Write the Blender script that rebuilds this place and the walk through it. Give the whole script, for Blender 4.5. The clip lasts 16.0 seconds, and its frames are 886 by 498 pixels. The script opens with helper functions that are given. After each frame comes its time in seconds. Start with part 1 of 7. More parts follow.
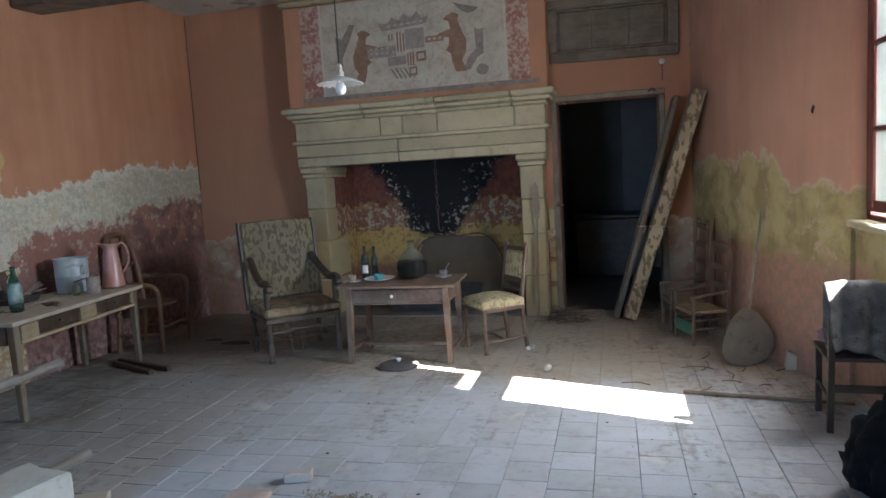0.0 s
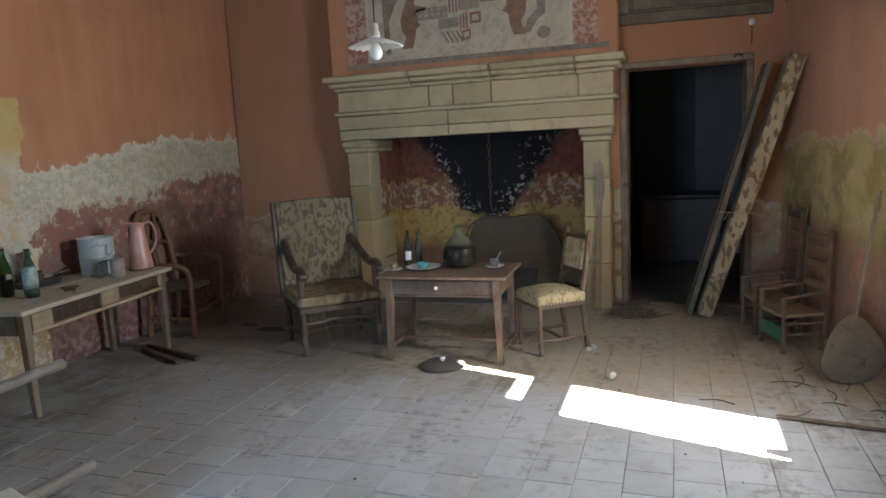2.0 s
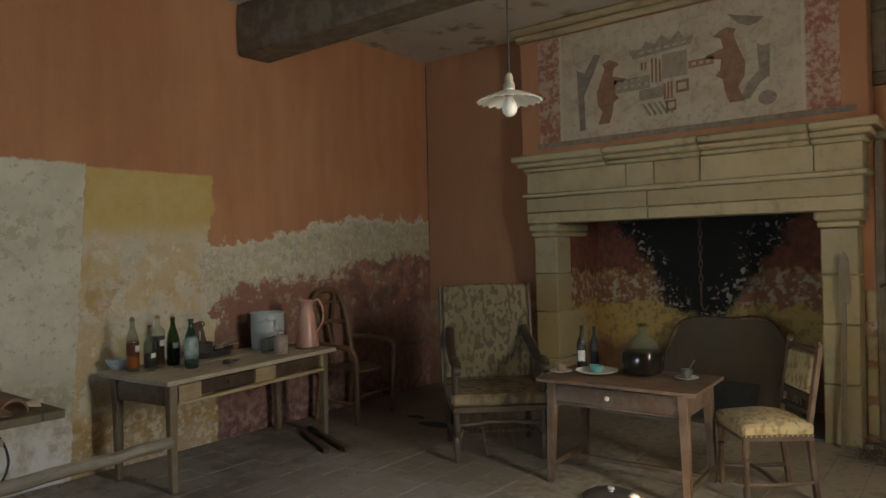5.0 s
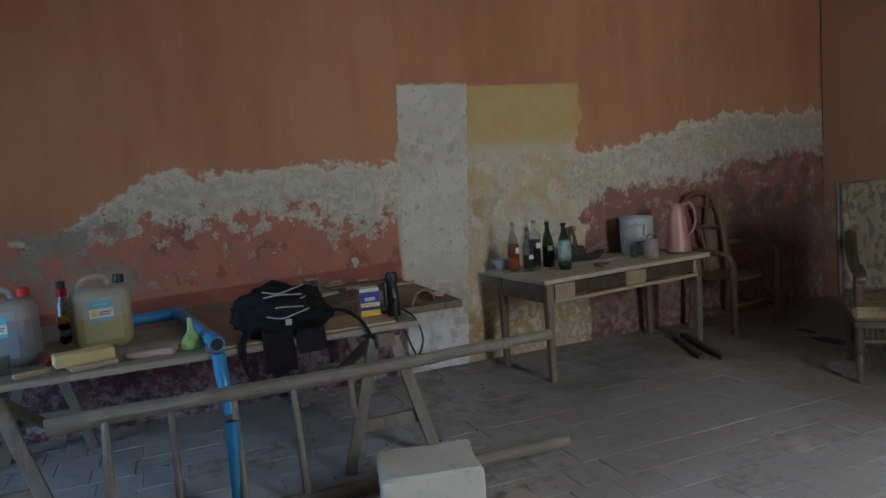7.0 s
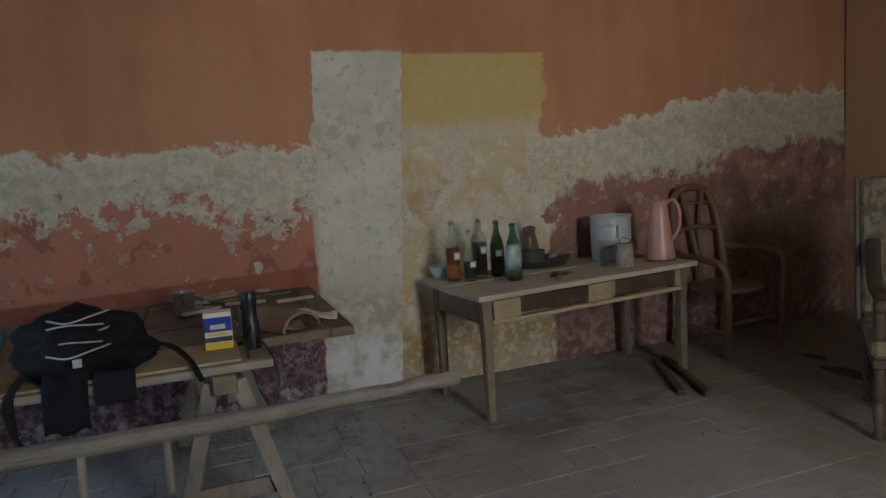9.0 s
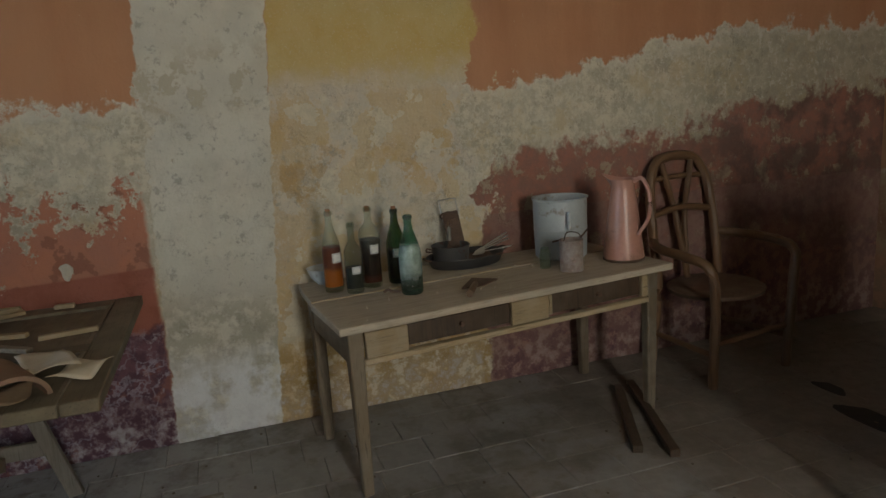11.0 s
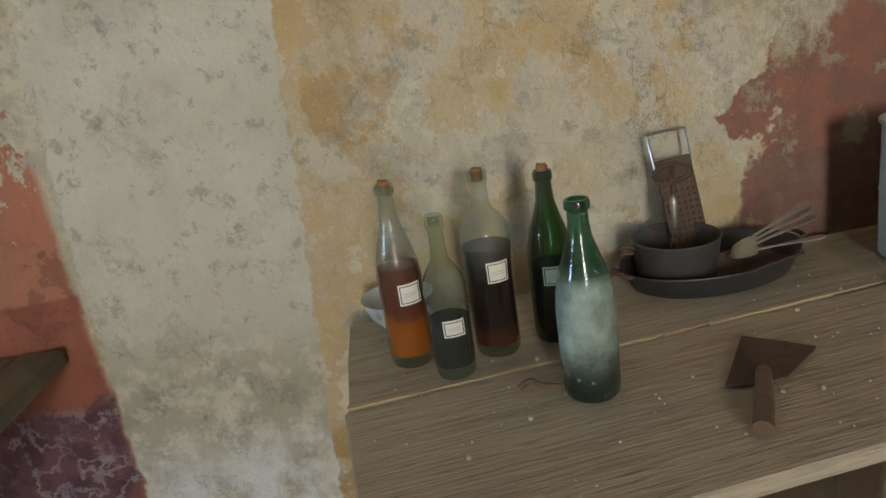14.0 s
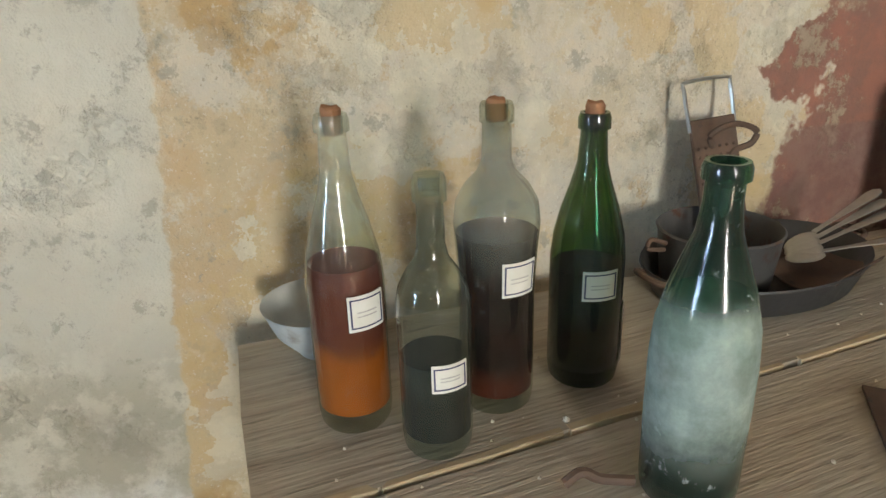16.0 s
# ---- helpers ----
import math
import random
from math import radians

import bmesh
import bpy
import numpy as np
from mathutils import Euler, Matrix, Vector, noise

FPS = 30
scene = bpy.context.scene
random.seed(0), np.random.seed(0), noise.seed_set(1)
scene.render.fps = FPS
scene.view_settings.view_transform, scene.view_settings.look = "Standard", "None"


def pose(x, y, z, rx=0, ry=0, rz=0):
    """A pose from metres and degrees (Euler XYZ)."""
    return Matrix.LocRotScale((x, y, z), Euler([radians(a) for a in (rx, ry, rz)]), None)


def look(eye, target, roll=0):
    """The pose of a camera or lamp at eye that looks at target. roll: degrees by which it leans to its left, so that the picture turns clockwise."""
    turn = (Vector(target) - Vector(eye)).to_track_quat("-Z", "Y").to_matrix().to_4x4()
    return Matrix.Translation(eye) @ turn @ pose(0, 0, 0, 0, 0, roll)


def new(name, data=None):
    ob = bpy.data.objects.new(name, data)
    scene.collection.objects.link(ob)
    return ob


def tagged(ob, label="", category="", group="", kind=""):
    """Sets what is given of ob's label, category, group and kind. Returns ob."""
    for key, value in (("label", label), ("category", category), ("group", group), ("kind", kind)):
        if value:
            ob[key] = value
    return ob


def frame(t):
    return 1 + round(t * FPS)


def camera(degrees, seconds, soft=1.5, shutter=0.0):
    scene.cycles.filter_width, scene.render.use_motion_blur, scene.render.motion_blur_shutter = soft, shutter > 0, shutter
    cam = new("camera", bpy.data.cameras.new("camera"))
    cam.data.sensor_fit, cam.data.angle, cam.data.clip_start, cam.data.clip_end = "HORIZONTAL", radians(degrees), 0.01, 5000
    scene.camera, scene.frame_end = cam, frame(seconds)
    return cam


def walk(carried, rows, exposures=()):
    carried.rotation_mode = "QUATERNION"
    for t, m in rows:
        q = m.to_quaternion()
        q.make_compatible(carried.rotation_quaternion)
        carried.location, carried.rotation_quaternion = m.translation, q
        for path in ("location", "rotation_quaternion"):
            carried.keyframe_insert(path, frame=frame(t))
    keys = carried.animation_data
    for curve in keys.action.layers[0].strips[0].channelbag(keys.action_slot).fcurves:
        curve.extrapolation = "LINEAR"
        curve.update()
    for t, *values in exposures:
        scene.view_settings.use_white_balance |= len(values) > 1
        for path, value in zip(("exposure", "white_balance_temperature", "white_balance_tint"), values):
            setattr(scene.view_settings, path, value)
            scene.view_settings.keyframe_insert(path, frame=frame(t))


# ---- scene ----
cam = camera(66.0, 16.0)
PATH = [
    (0, (0.812, -0.047, 1.606), (0.321, 1.88, 1.392), -3.4),
    (0.5, (0.864, -0.008, 1.624), (0.327, 1.892, 1.304), -2.7),
    (1, (0.882, 0.078, 1.648), (0.249, 1.941, 1.288), -2.7),
    (1.5, (0.777, 0.353, 1.647), (0.108, 2.203, 1.286), -2.8),
    (2, (0.669, 0.599, 1.668), (0.027, 2.47, 1.374), -2.9),
    (2.5, (0.679, 0.874, 1.702), (0.049, 2.755, 1.445), -3.1),
    (3, (0.714, 1.126, 1.708), (0.017, 2.999, 1.627), -3.1),
    (3.2, (0.72, 1.206, 1.713), (-0.018, 3.064, 1.681), -2.9),
    (5.3, (0.8, 1.504, 1.551), (-0.52, 3.007, 1.52), -1.7),
    (5.5, (0.804, 1.533, 1.546), (-0.567, 2.987, 1.471), -2.3),
    (6, (0.775, 1.496, 1.548), (-0.698, 2.838, 1.38), -3.1),
    (6.5, (0.763, 1.466, 1.538), (-0.891, 2.572, 1.34), -3.8),
    (7, (0.755, 1.462, 1.498), (-1.098, 2.19, 1.297), -4.5),
    (7.5, (0.592, 1.604, 1.496), (-1.337, 2.081, 1.269), -4.3),
    (8, (0.422, 1.82, 1.507), (-1.506, 2.294, 1.266), -3.5),
    (8.5, (0.271, 2.16, 1.514), (-1.622, 2.755, 1.265), -3.5),
    (9, (0.087, 2.398, 1.472), (-1.785, 3.062, 1.235), -3.9),
    (9.2, (-0.001, 2.492, 1.481), (-1.864, 3.177, 1.229), -4.4),
    (11.3, (-1.012, 3.583, 1.551), (-2.887, 4.099, 1.082), -3.8),
    (11.5, (-1.146, 3.67, 1.526), (-3.034, 4.099, 1.023), -4.0),
    (12, (-1.455, 3.868, 1.486), (-3.371, 4.018, 0.931), -6.5),
    (12.5, (-1.772, 3.863, 1.479), (-3.657, 3.766, 0.817), -9.8),
    (13, (-2.052, 3.82, 1.482), (-3.932, 3.715, 0.806), -10.5),
    (13.5, (-2.379, 3.898, 1.471), (-4.272, 3.847, 0.826), -11.0),
    (14, (-2.646, 3.933, 1.405), (-4.544, 4.003, 0.777), -8.9),
    (14.5, (-2.912, 3.87, 1.346), (-4.784, 4.147, 0.699), -6.0),
    (15, (-2.998, 3.859, 1.326), (-4.821, 4.325, 0.648), -2.4),
    (15.5, (-3.126, 3.834, 1.271), (-4.938, 4.326, 0.581), -1.5),
    (16, (-3.21, 3.808, 1.262), (-4.999, 4.292, 0.51), -1.8),
]
EXPOSURES = [
    (0.0, 4.56, 6150, 10), (1.5, 4.58, 6400, 10), (2.5, 4.58, 7800, 10), (3.2, 4.50, 9300, 10), (5.3, 3.86, 8900, 10), (6.5, 3.90, 6900, 10), (7.5, 3.93, 6900, 10),
    (9.2, 3.97, 7600, 10), (11.5, 4.00, 8600, 10), (12.5, 4.10, 7900, 10), (13.3, 4.33, 8300, 10), (14.0, 4.77, 8450, 10), (15.0, 5.22, 8500, 10), (16.0, 5.45, 8150, 10),
]
walk(cam, [(t, look(eye, target, roll)) for t, eye, target, roll in PATH], EXPOSURES)
# ---- world, sun, window light ----
world = bpy.data.worlds.new("sky")
scene.world = world
world.use_nodes = True
wn = world.node_tree.nodes
sky = wn.new("ShaderNodeTexSky")
sky.sky_type = "NISHITA"
sky.sun_disc = False
sky.sun_elevation = radians(49)
sky.sun_rotation = radians(110)
world.node_tree.links.new(sky.outputs[0], wn["Background"].inputs[0])
wn["Background"].inputs[1].default_value = 0.05
sun = new("sun", bpy.data.lights.new("sun", "SUN"))
sun.data.energy = 5.0
sun.data.angle = radians(0.5)
sun.data.color = (1.0, 0.96, 0.88)
sun.matrix_world = look((2.4, 4.0, 1.3), (1.23, 4.36, 0.0))
window_glow = new("window_skylight", bpy.data.lights.new("window_skylight", "AREA"))
window_glow.data.shape = "RECTANGLE"
window_glow.data.size, window_glow.data.size_y = 1.05, 1.65
window_glow.data.energy = 9.0
window_glow.data.spread = radians(150)
window_glow.data.color = (0.78, 0.89, 1.0)
window_glow.matrix_world = look((2.68, 4.34, 2.02), (-1.0, 4.80, 1.10))
door_glow = new("entrance_skylight", bpy.data.lights.new("entrance_skylight", "AREA"))
door_glow.data.shape = "RECTANGLE"
door_glow.data.size, door_glow.data.size_y = 1.1, 1.5
door_glow.data.energy = 3.1
door_glow.data.spread = radians(110)
door_glow.data.color = (0.28, 0.57, 1.0)
door_glow.matrix_world = look((-1.6, -2.78, 1.55), (-1.7, 1.6, 0.0))

# ---- materials ----
class Ex:
    """A value in a node tree, with arithmetic."""
    def __init__(self, tree, sock):
        self.tree, self.sock = tree, sock

    def _op(self, op, other=None, swap=False):
        n = self.tree.nodes.new("ShaderNodeMath")
        n.operation = op
        pair = (other, self) if swap else (self, other)
        for i, v in enumerate(pair):
            if v is None:
                continue
            if isinstance(v, Ex):
                self.tree.links.new(v.sock, n.inputs[i])
            else:
                n.inputs[i].default_value = v
        return Ex(self.tree, n.outputs[0])

    def __add__(self, o): return self._op("ADD", o)
    def __radd__(self, o): return self._op("ADD", o)
    def __sub__(self, o): return self._op("SUBTRACT", o)
    def __rsub__(self, o): return self._op("SUBTRACT", o, True)
    def __mul__(self, o): return self._op("MULTIPLY", o)
    def __rmul__(self, o): return self._op("MULTIPLY", o)
    def abs(self): return self._op("ABSOLUTE")
    def fmax(self, o): return self._op("MAXIMUM", o)
    def fmin(self, o): return self._op("MINIMUM", o)

    def rise(self, a, b):
        """0 below a, 1 above b."""
        n = self.tree.nodes.new("ShaderNodeMapRange")
        n.interpolation_type = "SMOOTHSTEP"
        lo, hi = (a, b) if a < b else (b, a)
        self.tree.links.new(self.sock, n.inputs[0])
        n.inputs[1].default_value, n.inputs[2].default_value = lo, hi
        n.inputs[3].default_value, n.inputs[4].default_value = (0, 1) if a < b else (1, 0)
        return Ex(self.tree, n.outputs[0])


class Mat:
    def __init__(self, name, world_space=False):
        self.m = bpy.data.materials.new(name)
        self.m.use_nodes = True
        self.t = self.m.node_tree
        self.b = self.t.nodes["Principled BSDF"]
        if world_space:
            self.co = self.t.nodes.new("ShaderNodeNewGeometry").outputs["Position"]
        else:
            self.co = self.t.nodes.new("ShaderNodeTexCoord").outputs["Object"]
        sep = self.t.nodes.new("ShaderNodeSeparateXYZ")
        self.t.links.new(self.co, sep.inputs[0])
        self.x, self.y, self.z = (Ex(self.t, s) for s in sep.outputs)

    def stretched(self, sx, sy, sz, shift=0.0):
        n = self.t.nodes.new("ShaderNodeMapping")
        self.t.links.new(self.co, n.inputs[0])
        n.inputs["Scale"].default_value = (sx, sy, sz)
        n.inputs["Location"].default_value = (shift, shift, shift)
        return n.outputs[0]

    def noise(self, scale, detail=4, shift=0.0, rough=0.6, stretch=None):
        n = self.t.nodes.new("ShaderNodeTexNoise")
        n.inputs["Scale"].default_value = scale
        n.inputs["Detail"].default_value = detail
        n.inputs["Roughness"].default_value = rough
        s = stretch or (1, 1, 1)
        self.t.links.new(self.stretched(*s, shift), n.inputs["Vector"])
        return Ex(self.t, n.outputs[0])

    def cells(self, scale, shift=0.0, feature="F1"):
        n = self.t.nodes.new("ShaderNodeTexVoronoi")
        n.feature = feature
        n.inputs["Scale"].default_value = scale
        self.t.links.new(self.stretched(1, 1, 1, shift), n.inputs["Vector"])
        return Ex(self.t, n.outputs["Distance"])

    def random(self):
        return Ex(self.t, self.t.nodes.new("ShaderNodeObjectInfo").outputs["Random"])

    def island(self):
        return Ex(self.t, self.t.nodes.new("ShaderNodeNewGeometry").outputs["Random Per Island"])

    def mix(self, fac, a, b, mode="MIX"):
        n = self.t.nodes.new("ShaderNodeMix")
        n.data_type, n.blend_type = "RGBA", mode
        for i, v in ((0, fac), (6, a), (7, b)):
            if isinstance(v, Ex):
                self.t.links.new(v.sock, n.inputs[i])
            elif i == 0:
                n.inputs[i].default_value = v
            else:
                n.inputs[i].default_value = (*v, 1)
        return Ex(self.t, n.outputs[2])

    def out(self, colour, rough=0.8, metal=0.0, bump=None, strength=0.4, dist=0.01, **more):
        def put(name, v):
            if isinstance(v, Ex):
                self.t.links.new(v.sock, self.b.inputs[name])
            else:
                self.b.inputs[name].default_value = (*v, 1) if isinstance(v, tuple) else v
        put("Base Color", colour), put("Roughness", rough), put("Metallic", metal)
        for k, v in more.items():
            put(k.replace("_", " "), v)
        if bump is not None:
            n = self.t.nodes.new("ShaderNodeBump")
            n.inputs["Strength"].default_value, n.inputs["Distance"].default_value = strength, dist
            self.t.links.new(bump.sock, n.inputs["Height"])
            self.t.links.new(n.outputs[0], self.b.inputs["Normal"])
        return self.m


def simple(name, a, b, scale=8.0, rough=0.75, metal=0.0, bump=0.3, fine=60.0, stain=None, dist=0.004, **more):
    """Two tones in large patches, fine grain, a tone of its own for each object."""
    k = Mat(name)
    big, small = k.noise(scale, 4), k.noise(fine, 3, 3.1)
    tone = (big * 0.75 + small * 0.35 - 0.05 + (k.random() - 0.5) * 0.25).rise(0.25, 0.75)
    c = k.mix(tone, a, b)
    if stain:
        c = k.mix(k.noise(scale * 1.7, 5, 9.0).rise(0.56, 0.68), c, stain)
    return k.out(c, rough=(small * 0.25 + (rough - 0.12)), metal=metal, bump=small * 0.6 + big * 0.4, strength=bump, dist=dist, **more)


def timber(name, a, b, axis=0, rough=0.7, bump=0.35, dust=0.0, grain=28.0, dustcol=(0.42, 0.38, 0.32)):
    """Wood with its grain along an axis."""
    k = Mat(name)
    s = [1.0, 1.0, 1.0]
    s[axis] = 0.06
    g = k.noise(grain, 5, 1.3, 0.65, tuple(s))
    big = k.noise(3.0, 4, 5.0)
    fine = k.noise(grain * 4, 3, 2.0, 0.6, tuple(s))
    tone = (g * 0.55 + big * 0.3 + fine * 0.4 - 0.12 + (k.random() - 0.5) * 0.3).rise(0.25, 0.75)
    c = k.mix(tone, a, b)
    c = k.mix(fine.rise(0.58, 0.70) * 0.6, c, tuple(v * 0.35 for v in a))
    if dust:
        c = k.mix(k.noise(7.0, 5, 7.7).rise(0.42, 0.62) * dust, c, dustcol)
    return k.out(c, rough=g * 0.2 + (rough - 0.1), bump=g * 0.5 + fine * 0.6, strength=bump, dist=0.004)


PINK = (0.50, 0.245, 0.135)
PINK_DEEP = (0.40, 0.172, 0.088)
LIME = (0.62, 0.56, 0.435)
LIME_GREY = (0.46, 0.415, 0.32)
OCHRE = (0.52, 0.36, 0.13)


def plaster_west():
    k = Mat("flaking_painted_plaster_west", True)
    n1, n2, n3, n4 = k.noise(0.9, 3, 0.0), k.noise(4.5, 6, 2.0, 0.62), k.noise(15, 6, 4.0, 0.65), k.noise(70, 4, 6.0)
    flake = k.noise(8.0, 8, 11.0, 0.7)
    zz = k.z + (n2 - 0.5) * 0.42 + (n3 - 0.5) * 0.16
    yy = k.y + (n3 - 0.5) * 0.05
    # old pink limewash, streaked down the wall
    streak = k.noise(3.0, 5, 8.0, 0.6, (1, 1.6, 0.25))
    col = k.mix((n1 * 0.6 + streak * 0.5).rise(0.35, 0.75), PINK, PINK_DEEP)
    col = k.mix(k.noise(26, 3, 1.0).rise(0.70, 0.76) * 0.35, col, (0.62, 0.42, 0.30))
    # bare lime band where the paint has come off
    top = 1.67 + k.y.rise(4.8, 6.8) * 0.24 - k.y.rise(1.6, 0.2) * 0.46
    lime_mask = (zz - top).rise(0.02, -0.02)
    lime = k.mix(n3.rise(0.38, 0.62), LIME, LIME_GREY)
    lime = k.mix(n2.rise(0.50, 0.64) * 0.8, lime, (0.52, 0.42, 0.27))
    # lime darkened northwards: the corner's shade is painted in
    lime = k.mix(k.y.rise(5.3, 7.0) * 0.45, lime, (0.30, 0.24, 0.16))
    lime = k.mix(flake.rise(0.60, 0.64) * 0.8, lime, (0.34, 0.30, 0.235))
    scab = k.noise(30.0, 6, 14.0, 0.72)
    worn = k.noise(2.2, 4, 15.0).rise(0.42, 0.60)
    lime = k.mix(scab.rise(0.52, 0.58) * worn * 0.6, lime, (0.34, 0.30, 0.23))
    lime = k.mix(scab.rise(0.44, 0.40) * 0.5, lime, (0.64, 0.60, 0.50))
    lime = k.mix(n4.rise(0.62, 0.70) * 0.45, lime, (0.20, 0.17, 0.13))
    edge = (zz - top).abs().rise(0.07, 0.0)
    lime = k.mix(edge * 0.6, lime, (0.68, 0.65, 0.57))
    col = k.mix(lime_mask, col, lime)
    south = yy.rise(3.10, 3.07)
    # second coat of pink showing below the band, with a darker dado and a purple foot
    low_top = 1.31 - k.y.rise(2.2, 2.7) * 0.10
    lowm = ((zz + (flake - 0.5) * 1.3) - low_top).rise(0.03, -0.03) * south
    rose = k.mix(n2.rise(0.35, 0.65), (0.47, 0.185, 0.115), (0.40, 0.17, 0.12))
    rose = k.mix(flake.rise(0.60, 0.64), rose, lime)
    rose = k.mix(k.noise(5.0, 5, 17.0).rise(0.585, 0.605) * 0.7, rose, (0.25, 0.10, 0.065))
    col = k.mix(lowm, col, rose)
    dado_line = 0.90 + (k.y - 3.0) * 0.03
    dado = (k.z - dado_line).rise(0.006, -0.006) * south
    red = k.mix(n2.rise(0.4, 0.62), (0.27, 0.085, 0.055), (0.33, 0.11, 0.075))
    red = k.mix(flake.rise(0.66, 0.69), red, (0.50, 0.38, 0.33))
    col = k.mix(dado, col, red)
    foot = (zz - 0.62).rise(0.04, -0.06) * south
    plum = k.mix(n3.rise(0.38, 0.60), (0.10, 0.045, 0.065), (0.17, 0.075, 0.09))
    veins = (k.noise(7.0, 5, 13.0, 0.6) - 0.5).abs().rise(0.035, 0.0)
    plum = k.mix(veins * n2.rise(0.40, 0.6) * 0.7, plum, (0.38, 0.35, 0.41))
    plum = k.mix(n2.rise(0.56, 0.64) * 0.6, plum, (0.30, 0.12, 0.085))
    plum = k.mix(flake.rise(0.56, 0.64) * 0.8, plum, (0.36, 0.30, 0.33))
    col = k.mix(foot, col, plum)
    grey = (k.y + (n2 - 0.5) * 0.5).rise(1.30, 1.15) * (k.z + (n3 - 0.5) * 0.15).rise(0.86, 0.92) * (k.z + (n2 - 0.5) * 0.3).rise(1.42, 1.34)
    col = k.mix(grey * n2.rise(0.40, 0.50) * 0.85, col, k.mix(n3.rise(0.4, 0.6), (0.24, 0.235, 0.18), (0.31, 0.27, 0.215)))
    # north stretch: reddish brown under the band, plum at the foot
    north = (yy + (flake - 0.5) * 0.10 + (n2 - 0.5) * 0.10 + (k.noise(2.4, 6, 29.0, 0.62) - 0.5) * k.z.rise(0.96, 1.10) * 0.9).rise(4.715, 4.735)
    nl = ((zz + (flake - 0.5) * 0.5) - (1.28 + k.y.rise(5.5, 7.2) * 0.22)).rise(0.05, -0.05) * north
    brown = k.mix(n3.rise(0.36, 0.62), (0.33, 0.135, 0.095), (0.25, 0.125, 0.095))
    brown = k.mix(flake.rise(0.54, 0.60) * 0.85, brown, (0.40, 0.31, 0.22))
    # dark brown stains, deepened to include the north corner's shade
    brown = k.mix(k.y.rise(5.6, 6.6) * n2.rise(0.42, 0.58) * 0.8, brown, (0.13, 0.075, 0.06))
    col = k.mix(nl, col, brown)
    nf = (zz - 0.55).rise(0.06, -0.06) * north
    col = k.mix(nf, col, k.mix(n3.rise(0.48, 0.56), (0.13, 0.055, 0.065), (0.27, 0.115, 0.09)))
    nd = (k.z - 0.965 + (n4 - 0.5) * 0.01).rise(0.005, -0.005) * north * (n2 * 0.4 + flake * 0.6).rise(0.62, 0.50)
    col = k.mix(nd * 0.8, col, k.mix(n3.rise(0.38, 0.60), (0.19, 0.10, 0.085), (0.26, 0.15, 0.125)))
    # the yellow square and the ochre wash below it
    lean = yy - 3.588 - k.z * 0.0727
    mid = lean.rise(-0.004, 0.008) * (yy + (n2 - 0.5) * 0.22 + (flake - 0.5) * 0.12 + (k.noise(1.7, 6, 27.0, 0.62) - 0.5) * k.z.rise(2.05, 1.80) * k.z.rise(0.80, 1.05) * 1.6).rise(4.785, 4.755)
    yel = mid * (k.z + (n3 - 0.5) * 0.03).rise(2.235, 2.215)
    ochre = k.mix(n2.rise(0.35, 0.65), OCHRE, (0.55, 0.42, 0.19))
    bare = (n2 * 0.6 + flake * 0.45).rise(0.50, 0.58) * zz.rise(1.80, 1.60)
    ochre = k.mix(zz.rise(1.85, 1.62) * (n2 * 0.5 + flake * 0.5).rise(0.30, 0.48) * 0.95, ochre, k.mix(n3.rise(0.4, 0.6), (0.60, 0.52, 0.41), (0.55, 0.50, 0.42)))
    ochre = k.mix(zz.rise(1.60, 1.45) * (k.noise(6.5, 6, 18.0, 0.66) + lean.rise(0.40, 0.05) * 0.16).rise(0.55, 0.61) * 0.75, ochre, (0.50, 0.34, 0.18))
    mould = k.noise(15.0, 8, 19.0, 0.7)
    ochre = k.mix(zz.rise(1.60, 1.45) * mould.rise(0.56, 0.60) * (scab.rise(0.42, 0.56) * 0.5 + 0.2), ochre, (0.30, 0.28, 0.23))
    ochre = k.mix(bare * 0.6, ochre, lime)
    # larger flakes with clear edges: old ochre distemper, and cream plaster under it
    sheet = k.noise(2.6, 7, 23.0, 0.58)
    low = k.z.rise(1.72, 1.62) * k.z.rise(0.30, 0.45)
    ochre = k.mix(low * sheet.rise(0.525, 0.540) * 0.6, ochre, k.mix(n2.rise(0.36, 0.64), (0.52, 0.355, 0.165), (0.58, 0.44, 0.25)))
    ochre = k.mix(low * k.noise(4.2, 8, 24.0, 0.62).rise(0.555, 0.565) * 0.8, ochre, k.mix(n3.rise(0.40, 0.60), (0.66, 0.60, 0.47), (0.56, 0.51, 0.40)))
    ochre = k.mix(zz.rise(0.55, 0.25) * n3.rise(0.40, 0.55), ochre, (0.36, 0.22, 0.07))
    blob = ((k.y - 3.83) * (k.y - 3.83) * 1.2 + (k.z - 1.27) * (k.z - 1.27) + (n2 - 0.5) * 0.11 + (flake - 0.5) * 0.08).rise(0.016, 0.011)
    ochre = k.mix(blob * 0.55, ochre, k.mix(n3.rise(0.4, 0.6), (0.48, 0.30, 0.11), (0.40, 0.25, 0.10)))
    fleck = k.noise(120.0, 4, 21.0, 0.7)
    ochre = k.mix(fleck.rise(0.62, 0.68) * worn * 0.55, ochre, (0.24, 0.20, 0.15))
    ochre = k.mix(fleck.rise(0.40, 0.34) * 0.5, ochre, (0.66, 0.61, 0.53))
    col = k.mix(yel, col, ochre)
    # the pale upright strip
    pale = (yy + (n2 * 0.5 + flake * 0.5 - 0.5) * k.z.rise(1.22, 1.40) * k.z.rise(1.85, 1.72) * 0.9 - 3.078 - k.z * 0.036).rise(-0.005, 0.005) * lean.rise(0.004, -0.004) * (k.z + (n3 - 0.5) * 0.05).rise(2.255, 2.235)
